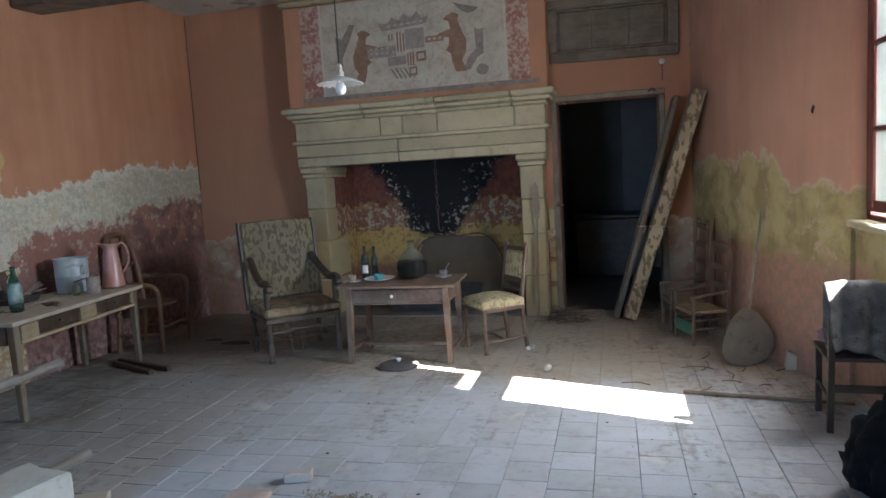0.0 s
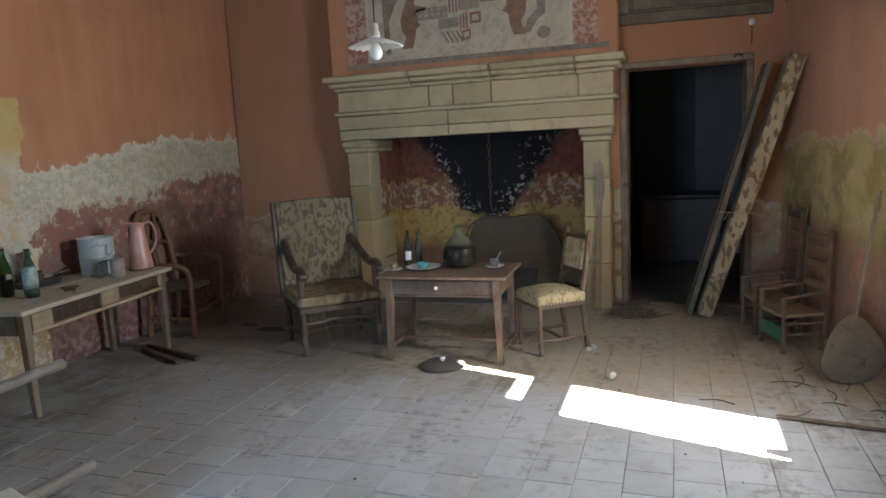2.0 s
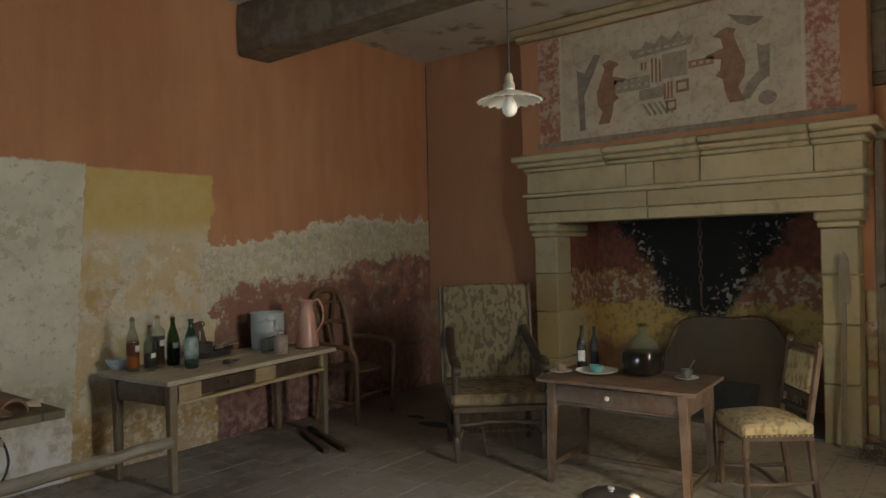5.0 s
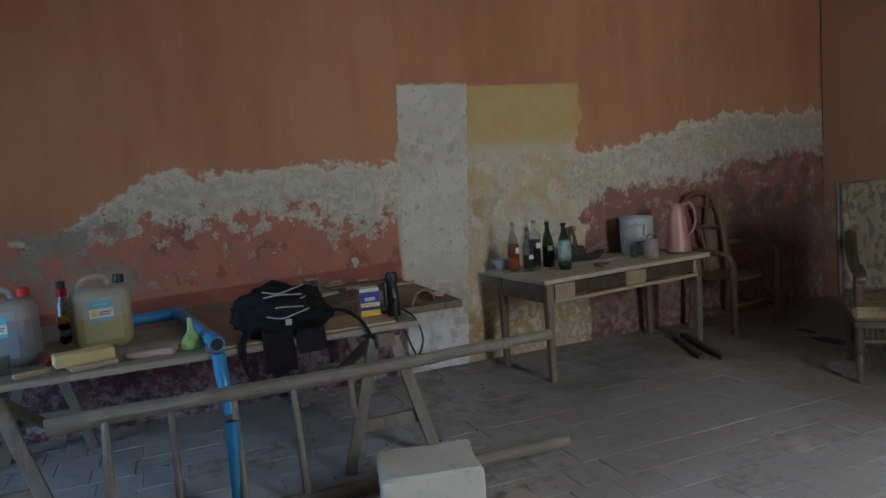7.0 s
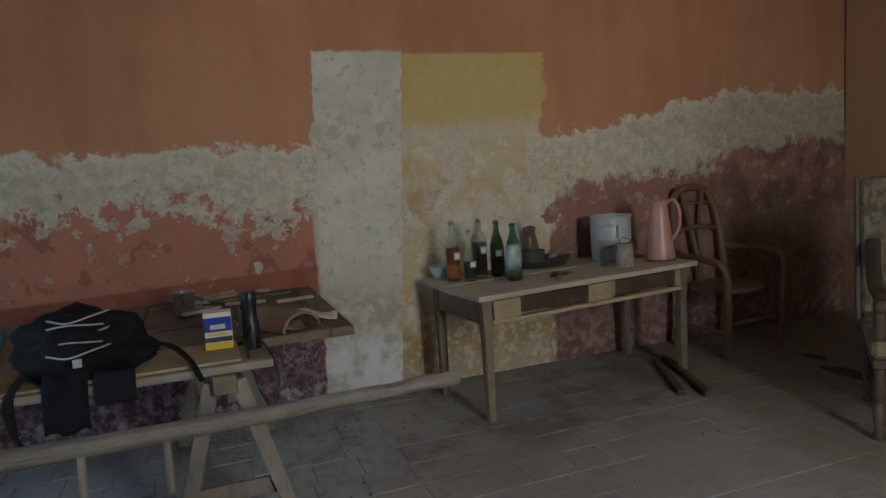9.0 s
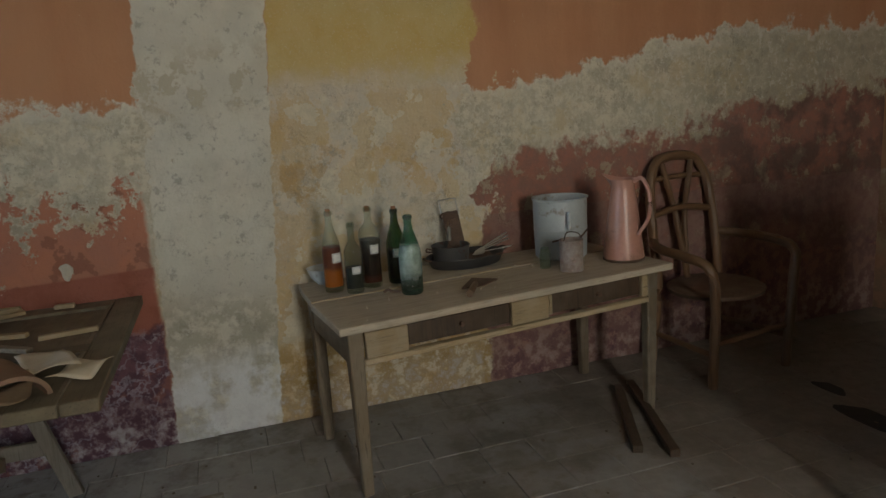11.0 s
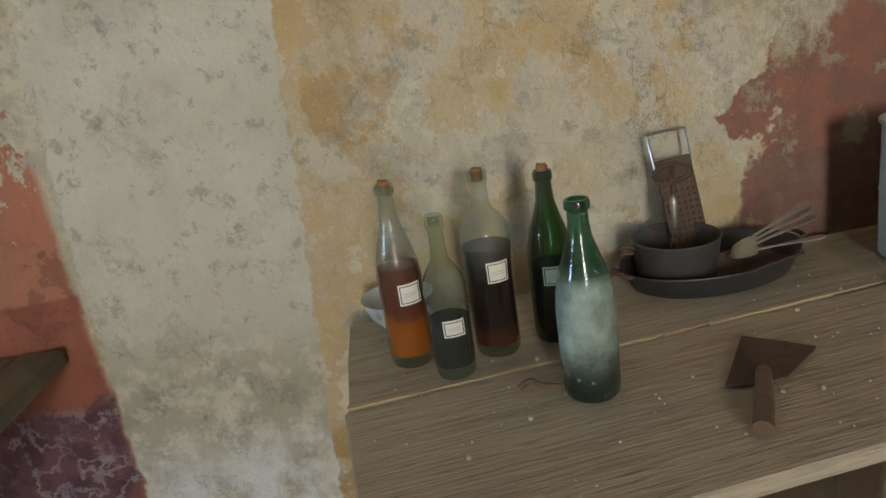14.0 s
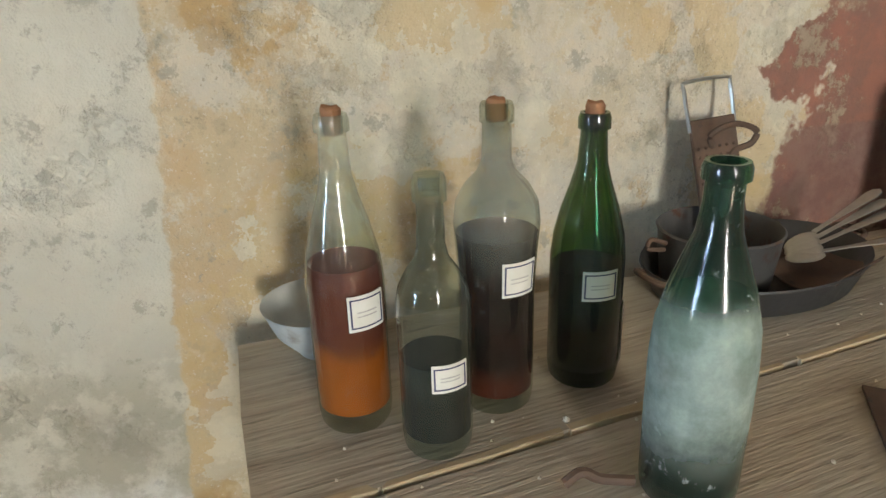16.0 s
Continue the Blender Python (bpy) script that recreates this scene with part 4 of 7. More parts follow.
for i in range(19):
    bm = B()
    c = -0.04 - i * 0.072
    pts = []
    for a in range(9):
        an = 2 * math.pi * a / 8
        u, w = 0.016 * math.cos(an), 0.045 * math.sin(an)
        pts.append((u, 0, c + w) if i % 2 else (0, u, c + w))
    add_tube(bm, pts, 0.005, 6, 2)
    part("link", bm, RUST, chain)
bm = B()
add_tube(bm, [(0, 0, -1.38), (0, 0, -1.50), (0.03, 0, -1.56), (0.06, 0, -1.52)], 0.008)
part("hook", bm, RUST, chain)

# ---- doorway, transom panel ----
frame_ = thing("door_frame", "weathered grey wooden door frame, chipped", "door frame", 0.765, 7.65, 0)
for nm, b in (("jamb", (-0.60, -0.535, -0.02, 0.10, 0.0, 2.33)), ("jamb", (0.535, 0.60, -0.02, 0.10, 0, 2.33)), ("head", (-0.60, 0.60, -0.025, 0.10, 2.332, 2.39))):
    bm = B()
    add_box(bm, *b, bevel=0.008)
    roughen(bm, 0.006, 7.0, 2)
    part(nm, bm, OLDBOARD, frame_)
for x, z in ((-0.50, 2.30), (0.43, 2.36), (-0.57, 1.2)):
    bm = B()
    add_tube(bm, [(x, -0.03, z), (x + 0.03, -0.05, z + 0.02), (x + 0.07, -0.04, z)], 0.012)
    part("hinge_stub", bm, RUST, frame_)
bm = B()
for z in (0.05, 0.35, 0.62, 0.93):
    add_box(bm, 0.09, 0.165, 7.615, 7.66, z, z + random.uniform(0.18, 0.25), 0.012)
roughen(bm, 0.008, 9.0, 1)
structure("door_quoins", bm, YELLOW_STONE)
panel = thing("transom_panel", "weathered grey panelled wooden overdoor", "wood panel", 0.83, 7.65, 2.73, ry=0.8)
for nm, b in (("rail", (-0.68, 0.68, -0.05, 0.0, 0.0, 0.10)), ("rail", (-0.68, 0.68, -0.05, 0.0, 0.56, 0.66)), ("stile", (-0.68, -0.57, -0.052, 0, 0.102, 0.558)), ("stile", (0.57, 0.68, -0.052, 0, 0.102, 0.558)),
              ("moulding", (-0.568, 0.568, -0.042, 0, 0.102, 0.13)), ("moulding", (-0.568, 0.568, -0.042, 0, 0.53, 0.558)), ("moulding", (-0.568, -0.54, -0.042, 0, 0.132, 0.528)), ("moulding", (0.54, 0.568, -0.042, 0, 0.132, 0.528)),
              ("board", (-0.538, -0.20, -0.025, 0, 0.132, 0.528)), ("board", (-0.196, 0.18, -0.022, 0, 0.132, 0.528)), ("board", (0.184, 0.538, -0.026, 0, 0.132, 0.528))):
    bm = B()
    add_box(bm, *b, bevel=0.006)
    part(nm, bm, DOORWOOD, panel)
bm = B()
add_tube(bm, [(1.655, 7.638, 3.74), (1.652, 7.636, 3.3), (1.65, 7.64, 2.95), (1.62, 7.64, 2.80)], 0.007, 6)
single("wall_cable", bm, COPPERWIRE, "black electric cable fixed down the wall", "cable")
switch = thing("wall_switch", "small white porcelain switch on the wall", "switch", 1.34, 7.645, 2.66)
bm = B()
add_lathe(bm, [(0, -0.0), (0.032, 0.0), (0.03, 0.018), (0.014, 0.026), (0, 0.03)], 16, m=UP)
part("body", bm, PORCELAIN, switch)
bm = B()
add_tube(bm, [(0, -0.008, -0.03), (0.004, -0.006, -0.12), (0, -0.004, -0.20)], 0.004, 6)
part("wire", bm, COPPERWIRE, switch)
# dim shapes in the store
crate = thing("wooden_chest", "dark wooden chest in the unlit store", "chest", 0.75, 10.4, 0)
bm = B(); add_box(bm, -0.5, 0.5, -0.3, 0.3, 0.0, 0.85, 0.02); part("body", bm, DARKWOOD, crate)
bm = B(); add_box(bm, -0.53, 0.53, -0.33, 0.33, 0.852, 0.90, 0.01); part("lid", bm, DARKWOOD, crate)
bm = B(); add_box(bm, 0.95, 1.6, 10.9, 11.0, 0, 2.6, 0.01)
# door colour darkened for the lack of light in the store
structure("storeroom_door", bm, simple("shade_dark_store_door", (0.10, 0.10, 0.10), (0.14, 0.14, 0.14), 3))

# ---- window ----
win = thing("window_1", "dark red casement window with dusty panes", "window", 2.33, 4.22, 1.12)
win["kind"] = "structure"
def wpart(name, b, mat=REDPAINT, bevel=0.006, parent=win):
    bm = B()
    add_box(bm, *b, bevel=bevel)
    return part(name, bm, mat, parent)
wpart("window_sill", (-0.06, 0.20, -0.418, 0.675, 0.0, 0.045), LIMESTONE, 0.01)
wpart("window_frame", (0.06, 0.14, 0.61, 0.675, 0.047, 1.776))
wpart("window_frame", (0.06, 0.14, -0.418, -0.36, 0.047, 1.776))
wpart("window_frame", (0.06, 0.14, 0.20, 0.608, 1.70, 1.74))
wpart("window_frame", (0.06, 0.14, -0.358, 0.608, 0.047, 0.08))
leaf = wpart("casement", (0.045, 0.09, 0.53, 0.606, 0.102, 1.698))
wpart("stile", (0.045, 0.09, 0.20, 0.25, 0.102, 1.698), parent=leaf)
for z in (0.102, 0.60, 1.12, 1.63):
    wpart("glazing_bar", (0.05, 0.088, 0.252, 0.528, z, z + (0.07 if z in (0.102, 1.63) else 0.03)), parent=leaf)
for a, b in ((0.172, 0.60), (0.63, 1.12), (1.15, 1.63)):
    wpart("pane", (0.066, 0.070, 0.252, 0.528, a, b), PANE, 0, leaf)
shutter = thing("shutter", "dark weathered wooden shutter over the window head", "shutter", 2.33, 4.22, 2.86)
bm = B()
add_box(bm, -0.03, 0.0, 0.28, 0.66, -0.06, 0.205, 0.005)
part("board", bm, DARKWOOD, shutter)
bm = B()
add_box(bm, -0.022, -0.002, 0.30, 0.66, 0.21, 0.80, 0.004)
part("board", bm, DARKWOOD, shutter)

# ---- pendant lamp ----
lamp = thing("pendant_lamp", "fluted white glass pendant lamp with bare bulb, unlit", "lamp", -0.80, 3.97, 2.17)
bm = B()
seg = 60
rings = []
for r, z, amp in ((0.024, 0.086, 0.0), (0.028, 0.078, 0.0), (0.064, 0.066, 0.001), (0.108, 0.050, 0.003), (0.138, 0.034, 0.006), (0.134, 0.030, 0.006), (0.104, 0.045, 0.003), (0.064, 0.061, 0.001), (0.024, 0.070, 0)):
    rings.append([bm.verts.new(((r + amp * math.cos(20 * a)) * math.cos(a), (r + amp * math.cos(20 * a)) * math.sin(a), z - amp * 0.6 * math.cos(20 * a))) for a in (2 * math.pi * i / (seg * 2) for i in range(seg * 2))])
for a, b in zip(rings, rings[1:]):
    for i in range(seg * 2):
        bm.faces.new((a[i], a[(i + 1) % (seg * 2)], b[(i + 1) % (seg * 2)], b[i]))
part("shade", bm, simple("white_opal_glass", (0.74, 0.73, 0.69), (0.66, 0.65, 0.60), 6, 0.2, bump=0.03), lamp, "fluted white opal glass shade")
bm = B()
add_lathe(bm, [(0, 0.155), (0.012, 0.15), (0.019, 0.132), (0.017, 0.115), (0.025, 0.105), (0.025, 0.06), (0.016, 0.05), (0, 0.05)], 20)
part("socket", bm, simple("brass_and_porcelain_socket", (0.30, 0.24, 0.17), (0.45, 0.40, 0.33), 12, 0.4), lamp)
bm = B()
add_lathe(bm, [(0.014, 0.06), (0.016, 0.048), (0.028, 0.026), (0.034, 0.002), (0.030, -0.018), (0.017, -0.032), (0, -0.037)], 24)
part("bulb", bm, simple("frosted_bulb", (0.80, 0.79, 0.74), (0.76, 0.75, 0.70), 6, 0.25, bump=0.0), lamp, "frosted glass bulb")
bm = B()
add_rod(bm, (0, 0, 0.15), (0, 0, H - 2.17), 0.004, seg=8)
part("cord", bm, COPPERWIRE, lamp)

# ---- table by the hearth ----
def writing_table():
    t = thing("table", "worn brown wooden table with one drawer", "table", -1.045, 5.75, 0, rz=2)
    bm = B()
    add_box(bm, -0.52, 0.52, -0.32, 0.32, 0.668, 0.692, 0.004)
    roughen(bm, 0.002, 6.0, 3)
    part("tabletop", bm, TABLEWOOD_X, t)
    for sx in (-1, 1):
        for sy in (-1, 1):
            bm = B()
            vs = add_box(bm, -0.030, 0.030, -0.030, 0.030, 0.0, 0.666, 0.004, taper=0.72)
            for v in vs:
                k = 1 - v.co.z / 0.666
                v.co.x += sx * (0.43 + 0.02 * k)
                v.co.y += sy * (0.255 + 0.015 * k)
            part("leg", bm, TABLEWOOD_Z, t)
    for b in ((-0.415, 0.415, 0.24, 0.26, 0.53, 0.666), (-0.455, -0.435, -0.225, 0.225, 0.53, 0.666), (0.435, 0.455, -0.225, 0.225, 0.53, 0.666), (-0.415, 0.415, -0.262, -0.242, 0.52, 0.538), (-0.415, 0.415, -0.262, -0.242, 0.655, 0.667)):
        bm = B(); add_box(bm, *b, bevel=0.003); part("apron", bm, TABLEWOOD_X, t)
    bm = B(); add_box(bm, -0.412, 0.412, -0.266, -0.24, 0.540, 0.653, 0.004)
    dr = part("drawer", bm, TABLEWOOD_X, t)
    bm = B(); add_lathe(bm, [(0, 0.03), (0.012, 0.028), (0.016, 0.018), (0.008, 0.008), (0.010, 0.0)], 16, m=Matrix.Translation((-0.04, -0.266, 0.597)) @ UP)
    part("knob", bm, PORCELAIN, dr, "small white knob")
    for sx in (-1, 1):
        bm = B(); add_box(bm, sx * 0.46 - 0.014, sx * 0.46 + 0.014, -0.25, 0.25, 0.085, 0.12, 0.004); part("stretcher", bm, TABLEWOOD_Z, t)
    bm = B(); add_box(bm, -0.445, 0.445, 0.02, 0.05, 0.088, 0.118, 0.004); part("stretcher", bm, TABLEWOOD_X, t)
writing_table()


# ---- chairs by the hearth ----
def turned(bm, x, y, z0, z1, r=0.022):
    """A turned leg or post."""
    h = z1 - z0
    prof = [(0, 0), (r * 0.9, 0), (r * 1.15, 0.03), (r * 0.75, 0.06), (r * 0.8, 0.09), (r * 1.1, 0.14), (r * 1.1, 0.24), (r * 0.7, 0.27), (r * 1.2, 0.32), (r * 0.95, 0.45), (r * 0.7, 0.62),
            (r * 1.25, 0.67), (r * 0.75, 0.70), (r * 1.15, 0.74), (r * 1.15, 0.97), (r, 1.0), (0, 1.0)]
    add_lathe(bm, [(a, z0 + b * h) for a, b in prof], 14, (x, y, 0))


def armchair():
    c = thing("armchair", "tall dark armchair in worn green tapestry", "chair", -2.20, 5.86, 0, rz=43)
    c.scale = (1.08, 1.06, 1.0)
    for sx in (-1, 1):
        for sy, top in ((-1, 0.70), (1, 0.46)):
            bm = B(); turned(bm, sx * 0.30, sy * 0.27, 0.0, top, 0.024); part("leg", bm, DARKWOOD, c)
        bm = B(); add_tube(bm, [(sx * 0.30, -0.36, 0.70), (sx * 0.30, -0.30, 0.735), (sx * 0.30, -0.12, 0.72), (sx * 0.295, 0.12, 0.80), (sx * 0.28, 0.30, 0.90)], 0.034, 10)
        arm = part("arm", bm, DARKWOOD, c)
        bm = B(); add_lathe(bm, [(0, -0.03), (0.03, -0.025), (0.036, 0), (0.03, 0.025), (0, 0.03)], 14, m=Matrix.Translation((sx * 0.30, -0.365, 0.685)) @ Matrix.Rotation(radians(90), 4, "Y"))
        part("scroll", bm, DARKWOOD, arm)
        bm = B(); add_tube(bm, [(sx * 0.30, -0.27, 0.14), (sx * 0.30, 0.0, 0.145), (sx * 0.30, 0.27, 0.14)], 0.016, 10); part("stretcher", bm, DARKWOOD, c)
    bm = B(); add_tube(bm, [(-0.30, 0, 0.145), (0, -0.01, 0.15), (0.30, 0, 0.145)], 0.017, 10); part("stretcher", bm, DARKWOOD, c)
    bm = B(); add_tube(bm, [(-0.30, -0.27, 0.27), (-0.15, -0.27, 0.275), (-0.08, -0.27, 0.29), (0, -0.27, 0.28), (0.08, -0.27, 0.29), (0.15, -0.27, 0.275), (0.30, -0.27, 0.27)], 0.018, 10); part("stretcher", bm, DARKWOOD, c)
    bm = B(); add_box(bm, -0.33, 0.33, -0.30, 0.30, 0.36, 0.41, 0.008); part("seat_frame", bm, DARKWOOD, c)
    bm = B()
    add_box(bm, -0.335, 0.335, -0.315, 0.30, 0.412, 0.475, 0.022)
    bmesh.ops.subdivide_edges(bm, edges=bm.edges[:], cuts=5, use_grid_fill=True)
    for v in bm.verts:
        if v.co.z > 0.45:
            v.co.z += 0.02 - 0.10 * max(0.0, 0.09 - (v.co.x ** 2 + v.co.y ** 2)) + noise.noise(v.co * 6) * 0.008
    part("seat", bm, SEATCLOTH, c, "sagging brown cloth seat")
    tilt = Matrix.Translation((0, 0.27, 0.44)) @ Matrix.Rotation(radians(-9), 4, "X")
    bm = B()
    add_box(bm, -0.335, 0.335, -0.035, 0.030, 0.06, 0.82, 0.02)
    bmesh.ops.subdivide_edges(bm, edges=bm.edges[:], cuts=6, use_grid_fill=True)
    for v in bm.verts:
        if v.co.y < -0.02:
            v.co.y -= 0.02 * math.cos(v.co.x * 4.2) - 0.006 * noise.noise(v.co * 7)
        if v.co.z > 0.75:
            v.co.z += 0.02 * math.cos(v.co.x * 4)
    bmesh.ops.transform(bm, matrix=tilt, verts=bm.verts[:])
    part("backrest", bm, TAPESTRY, c, "faded green tapestry back")
    for sx in (-1, 1):
        bm = B(); add_box(bm, sx * 0.345 - 0.012, sx * 0.345 + 0.012, -0.03, 0.035, -0.03, 0.83, 0.004)
        bmesh.ops.transform(bm, matrix=tilt, verts=bm.verts[:]); part("back_post", bm, DARKWOOD, c)
    # torn webbing under the seat
    bm = B()
    for i in range(120):
        a, b = random.uniform(-0.24, 0.2), random.uniform(-0.2, 0.2)
        z = random.uniform(0.02, 0.30)
        add_rod(bm, (a, b, 0.36), (a + random.uniform(-0.08, 0.08), b + random.uniform(-0.08, 0.08), z), 0.0025, 0.001, 3)
    part("torn_stuffing", bm, STRAW, c, "straw stuffing hanging below the seat")
armchair()


def side_chair():
    c = thing("side_chair", "small carved chair in cream damask with nail heads", "chair", -0.29, 6.02, 0, rz=-52)
    for sx in (-1, 1):
        bm = B(); turned(bm, sx * 0.185, -0.19, 0, 0.40, 0.019); part("leg", bm, TABLEWOOD_Z, c)
        bm = B(); add_bar(bm, (sx * 0.17, 0.24, 0.0), (sx * 0.175, 0.19, 0.42), 0.032, 0.032); part("leg", bm, TABLEWOOD_Z, c)
        bm = B(); add_bar(bm, (sx * 0.175, 0.19, 0.42), (sx * 0.17, 0.27, 0.93), 0.032, 0.030)
        post = part("back_post", bm, TABLEWOOD_Z, c)
        bm = B(); add_lathe(bm, [(0, 0), (0.016, 0), (0.020, 0.015), (0.012, 0.03), (0, 0.04)], 12, (sx * 0.17, 0.27, 0.93)); part("finial", bm, TABLEWOOD_Z, post)
        bm = B(); add_tube(bm, [(sx * 0.185, -0.19, 0.12), (sx * 0.18, 0.0, 0.11), (sx * 0.172, 0.22, 0.12)], 0.014, 8); part("stretcher", bm, TABLEWOOD_Z, c)
    bm = B(); add_tube(bm, [(-0.18, 0, 0.115), (0, 0.0, 0.125), (0.18, 0, 0.115)], 0.014, 8); part("stretcher", bm, TABLEWOOD_Z, c)
    bm = B(); add_box(bm, -0.205, 0.205, -0.21, 0.21, 0.375, 0.43, 0.005); part("seat_frame", bm, TABLEWOOD_Z, c)
    bm = B()
    add_box(bm, -0.212, 0.212, -0.218, 0.212, 0.405, 0.475, 0.016)
    bmesh.ops.subdivide_edges(bm, edges=bm.edges[:], cuts=5, use_grid_fill=True)
    for v in bm.verts:
        if v.co.z > 0.45:
            v.co.z += 0.05 * max(0.0, 1 - (v.co.x / 0.23) ** 2) * max(0.0, 1 - (v.co.y / 0.23) ** 2)
    part("seat", bm, GOLDCLOTH, c, "domed cream damask seat")
    for z0, z1, nm, mt in ((0.60, 0.64, "back_rail", DARKWOOD), (0.885, 0.92, "back_rail", TABLEWOOD_Z), (0.52, 0.55, "back_rail", DARKWOOD)):
        y = 0.19 + (z0 - 0.42) / 0.51 * 0.08
        bm = B(); add_box(bm, -0.155, 0.155, y - 0.012, y + 0.016, z0, z1, 0.004); part(nm, bm, mt, c)
    for i in range(5):
        x = -0.11 + i * 0.055
        bm = B(); add_lathe(bm, [(0.006, 0.55), (0.011, 0.565), (0.006, 0.58), (0.008, 0.60)], 8, (x, 0.215, 0)); part("spindle", bm, DARKWOOD, c)
    bm = B()
    add_box(bm, -0.15, 0.15, -0.024, 0.014, 0.0, 0.24, 0.014)
    bmesh.ops.transform(bm, matrix=Matrix.Translation((0, 0.228, 0.642)) @ Matrix.Rotation(radians(-9), 4, "X"), verts=bm.verts[:])
    part("backrest", bm, GOLDCLOTH, c)
    nail = simple("brass_nail", (0.45, 0.38, 0.24), (0.55, 0.47, 0.3), 30, 0.35, metal=0.8)
    bm = B()
    for i in range(14):
        u = -0.20 + i * 0.0308
        for p in ((u, -0.219, 0.412), (-0.213, u, 0.412), (0.213, u, 0.412)):
            bmesh.ops.create_icosphere(bm, subdivisions=1, radius=0.006, matrix=Matrix.Translation(p))
    part("nail_heads", bm, nail, c, "row of brass nail heads")
side_chair()
# ---- on the table by the hearth ----
TT = 0.694
def bottle(name, label, x, y, z, prof, glass_mat, fill=None, fill_mat=None, cork=None, tags=(), group="", rz=0.0, seg=28, wide=1.0, tall=0.965):
    """prof: outer (radius, height) from the base up; fill: height of the liquid; tags: paper labels (angle, z0, z1, half angle)."""
    o = thing(name, label, "bottle", x, y, z, rz=rz, group=group)
    o.scale = (wide, wide, tall)
    inner = [(max(r - 0.001, 0.004), h + (0.006 if i == 0 else 0)) for i, (r, h) in enumerate(prof)]
    bm = B()
    add_lathe(bm, [(0, 0.010), (prof[0][0] * 0.6, 0.004), (prof[0][0] * 0.92, 0.0)] + prof + [(prof[-1][0] - 0.004, prof[-1][1]), (prof[-1][0] - 0.005, prof[-1][1] - 0.02)], seg)
    part("glass", bm, glass_mat, o, sharp=60)
    if fill:
        pr = [(r - 0.001, h) for r, h in inner if h < fill]
        rr = pr[-1][0]
        for (r0, h0), (r1, h1) in zip(inner, inner[1:]):
            if h0 <= fill <= h1 and h1 > h0:
                rr = (r0 + (r1 - r0) * (fill - h0) / (h1 - h0)) - 0.001
        pr = [(0, inner[0][1] + 0.012)] + [(max(r, 0.003), max(h, inner[0][1] + 0.013)) for r, h in pr] + [(max(rr, 0.003), fill), (0, fill)]
        bm = B(); add_lathe(bm, pr, seg); part("wine", bm, fill_mat, o, sharp=60)
    top = prof[-1]
    if cork:
        bm = B(); add_lathe(bm, [(0, top[1] - 0.02), (top[0] - 0.007, top[1] - 0.02), (top[0] - 0.006, top[1] + cork * 0.5), (top[0] * 0.5, top[1] + cork), (0, top[1] + cork)], 12)
        roughen(bm, 0.004, 90.0); part("cork", bm, CORK, o)
    for ang, z0, z1, half in tags:
        def radius_at(h):
            for (r0, h0), (r1, h1) in zip(prof, prof[1:]):
                if h0 <= h <= h1 and h1 > h0:
                    return r0 + (r1 - r0) * (h - h0) / (h1 - h0)
            return prof[1][0]
        def patch(nm, a0, a1, b0, b1, off, mat, parent):
            bm = B()
            add_sheet(bm, 8, 1, lambda u, v: ((radius_at(b0 + (b1 - b0) * v) + off) * math.cos(a0 + (a1 - a0) * u), (radius_at(b0 + (b1 - b0) * v) + off) * math.sin(a0 + (a1 - a0) * u), b0 + (b1 - b0) * v), 0.0004)
            return part(nm, bm, mat, parent)
        a = radians(ang)
        lb = patch("paper_label", a - half, a + half, z0, z1, 0.0016, LABELWHITE, o)
        e = 0.12 * half
        for a0, a1, b0, b1 in ((a - half + e, a + half - e, z1 - 0.005, z1 - 0.0035), (a - half + e, a + half - e, z0 + 0.0035, z0 + 0.005), (a - half + e, a - half + 1.7 * e, z0 + 0.005, z1 - 0.005), (a + half - 1.7 * e, a + half - e, z0 + 0.005, z1 - 0.005)):
            patch("ink_border", a0, a1, b0, b1, 0.0022, INK, lb)
        for q in (0.40, 0.52):
            zz = z0 + (z1 - z0) * q
            patch("writing", a - half * 0.55, a + half * 0.5, zz, zz + 0.0012, 0.0022, simple("pale_ink", (0.42, 0.40, 0.40), (0.5, 0.48, 0.46), 60, 0.8), lb)
    return o


WINE_BLACK = liquid("dark_wine", (0.030, 0.012, 0.010), (0.012, 0.008, 0.008), 0.06)
slim = [(0.034, 0.005), (0.036, 0.02), (0.036, 0.17), (0.030, 0.20), (0.016, 0.24), (0.0135, 0.25), (0.0135, 0.30), (0.0155, 0.302), (0.0155, 0.31)]
bottle("wine_bottle", "dark wine bottle with cream label on the table", -1.47, 5.92, TT, slim, GLASS_GREEN, 0.16, WINE_BLACK, 0.01, ((-70, 0.05, 0.13, 0.8),), "bottles on the table")
bottle("wine_bottle", "slim dark green bottle on the table", -1.39, 5.96, TT, [(r * 0.85, h * 0.98) for r, h in slim], GLASS_GREEN, 0.12, WINE_BLACK, group="bottles on the table")
dj = bottle("demijohn", "dusty round demijohn half full of dark wine", -1.0, 5.87, TT,
            [(0.085, 0.005), (0.125, 0.02), (0.138, 0.06), (0.140, 0.11), (0.130, 0.16), (0.105, 0.21), (0.070, 0.25), (0.040, 0.275), (0.028, 0.29), (0.026, 0.33), (0.033, 0.335), (0.033, 0.35), (0.027, 0.355)],
            GLASS_JUG, 0.165, WINE_BLACK)
plate = thing("plate", "white porcelain plate on the table", "plate", -1.27, 5.74, TT)
bm = B(); add_lathe(bm, [(0, 0.004), (0.07, 0.002), (0.10, 0.008), (0.140, 0.024), (0.142, 0.028), (0.10, 0.014), (0.07, 0.009), (0, 0.009)], 40); part("dish", bm, PORCELAIN, plate)
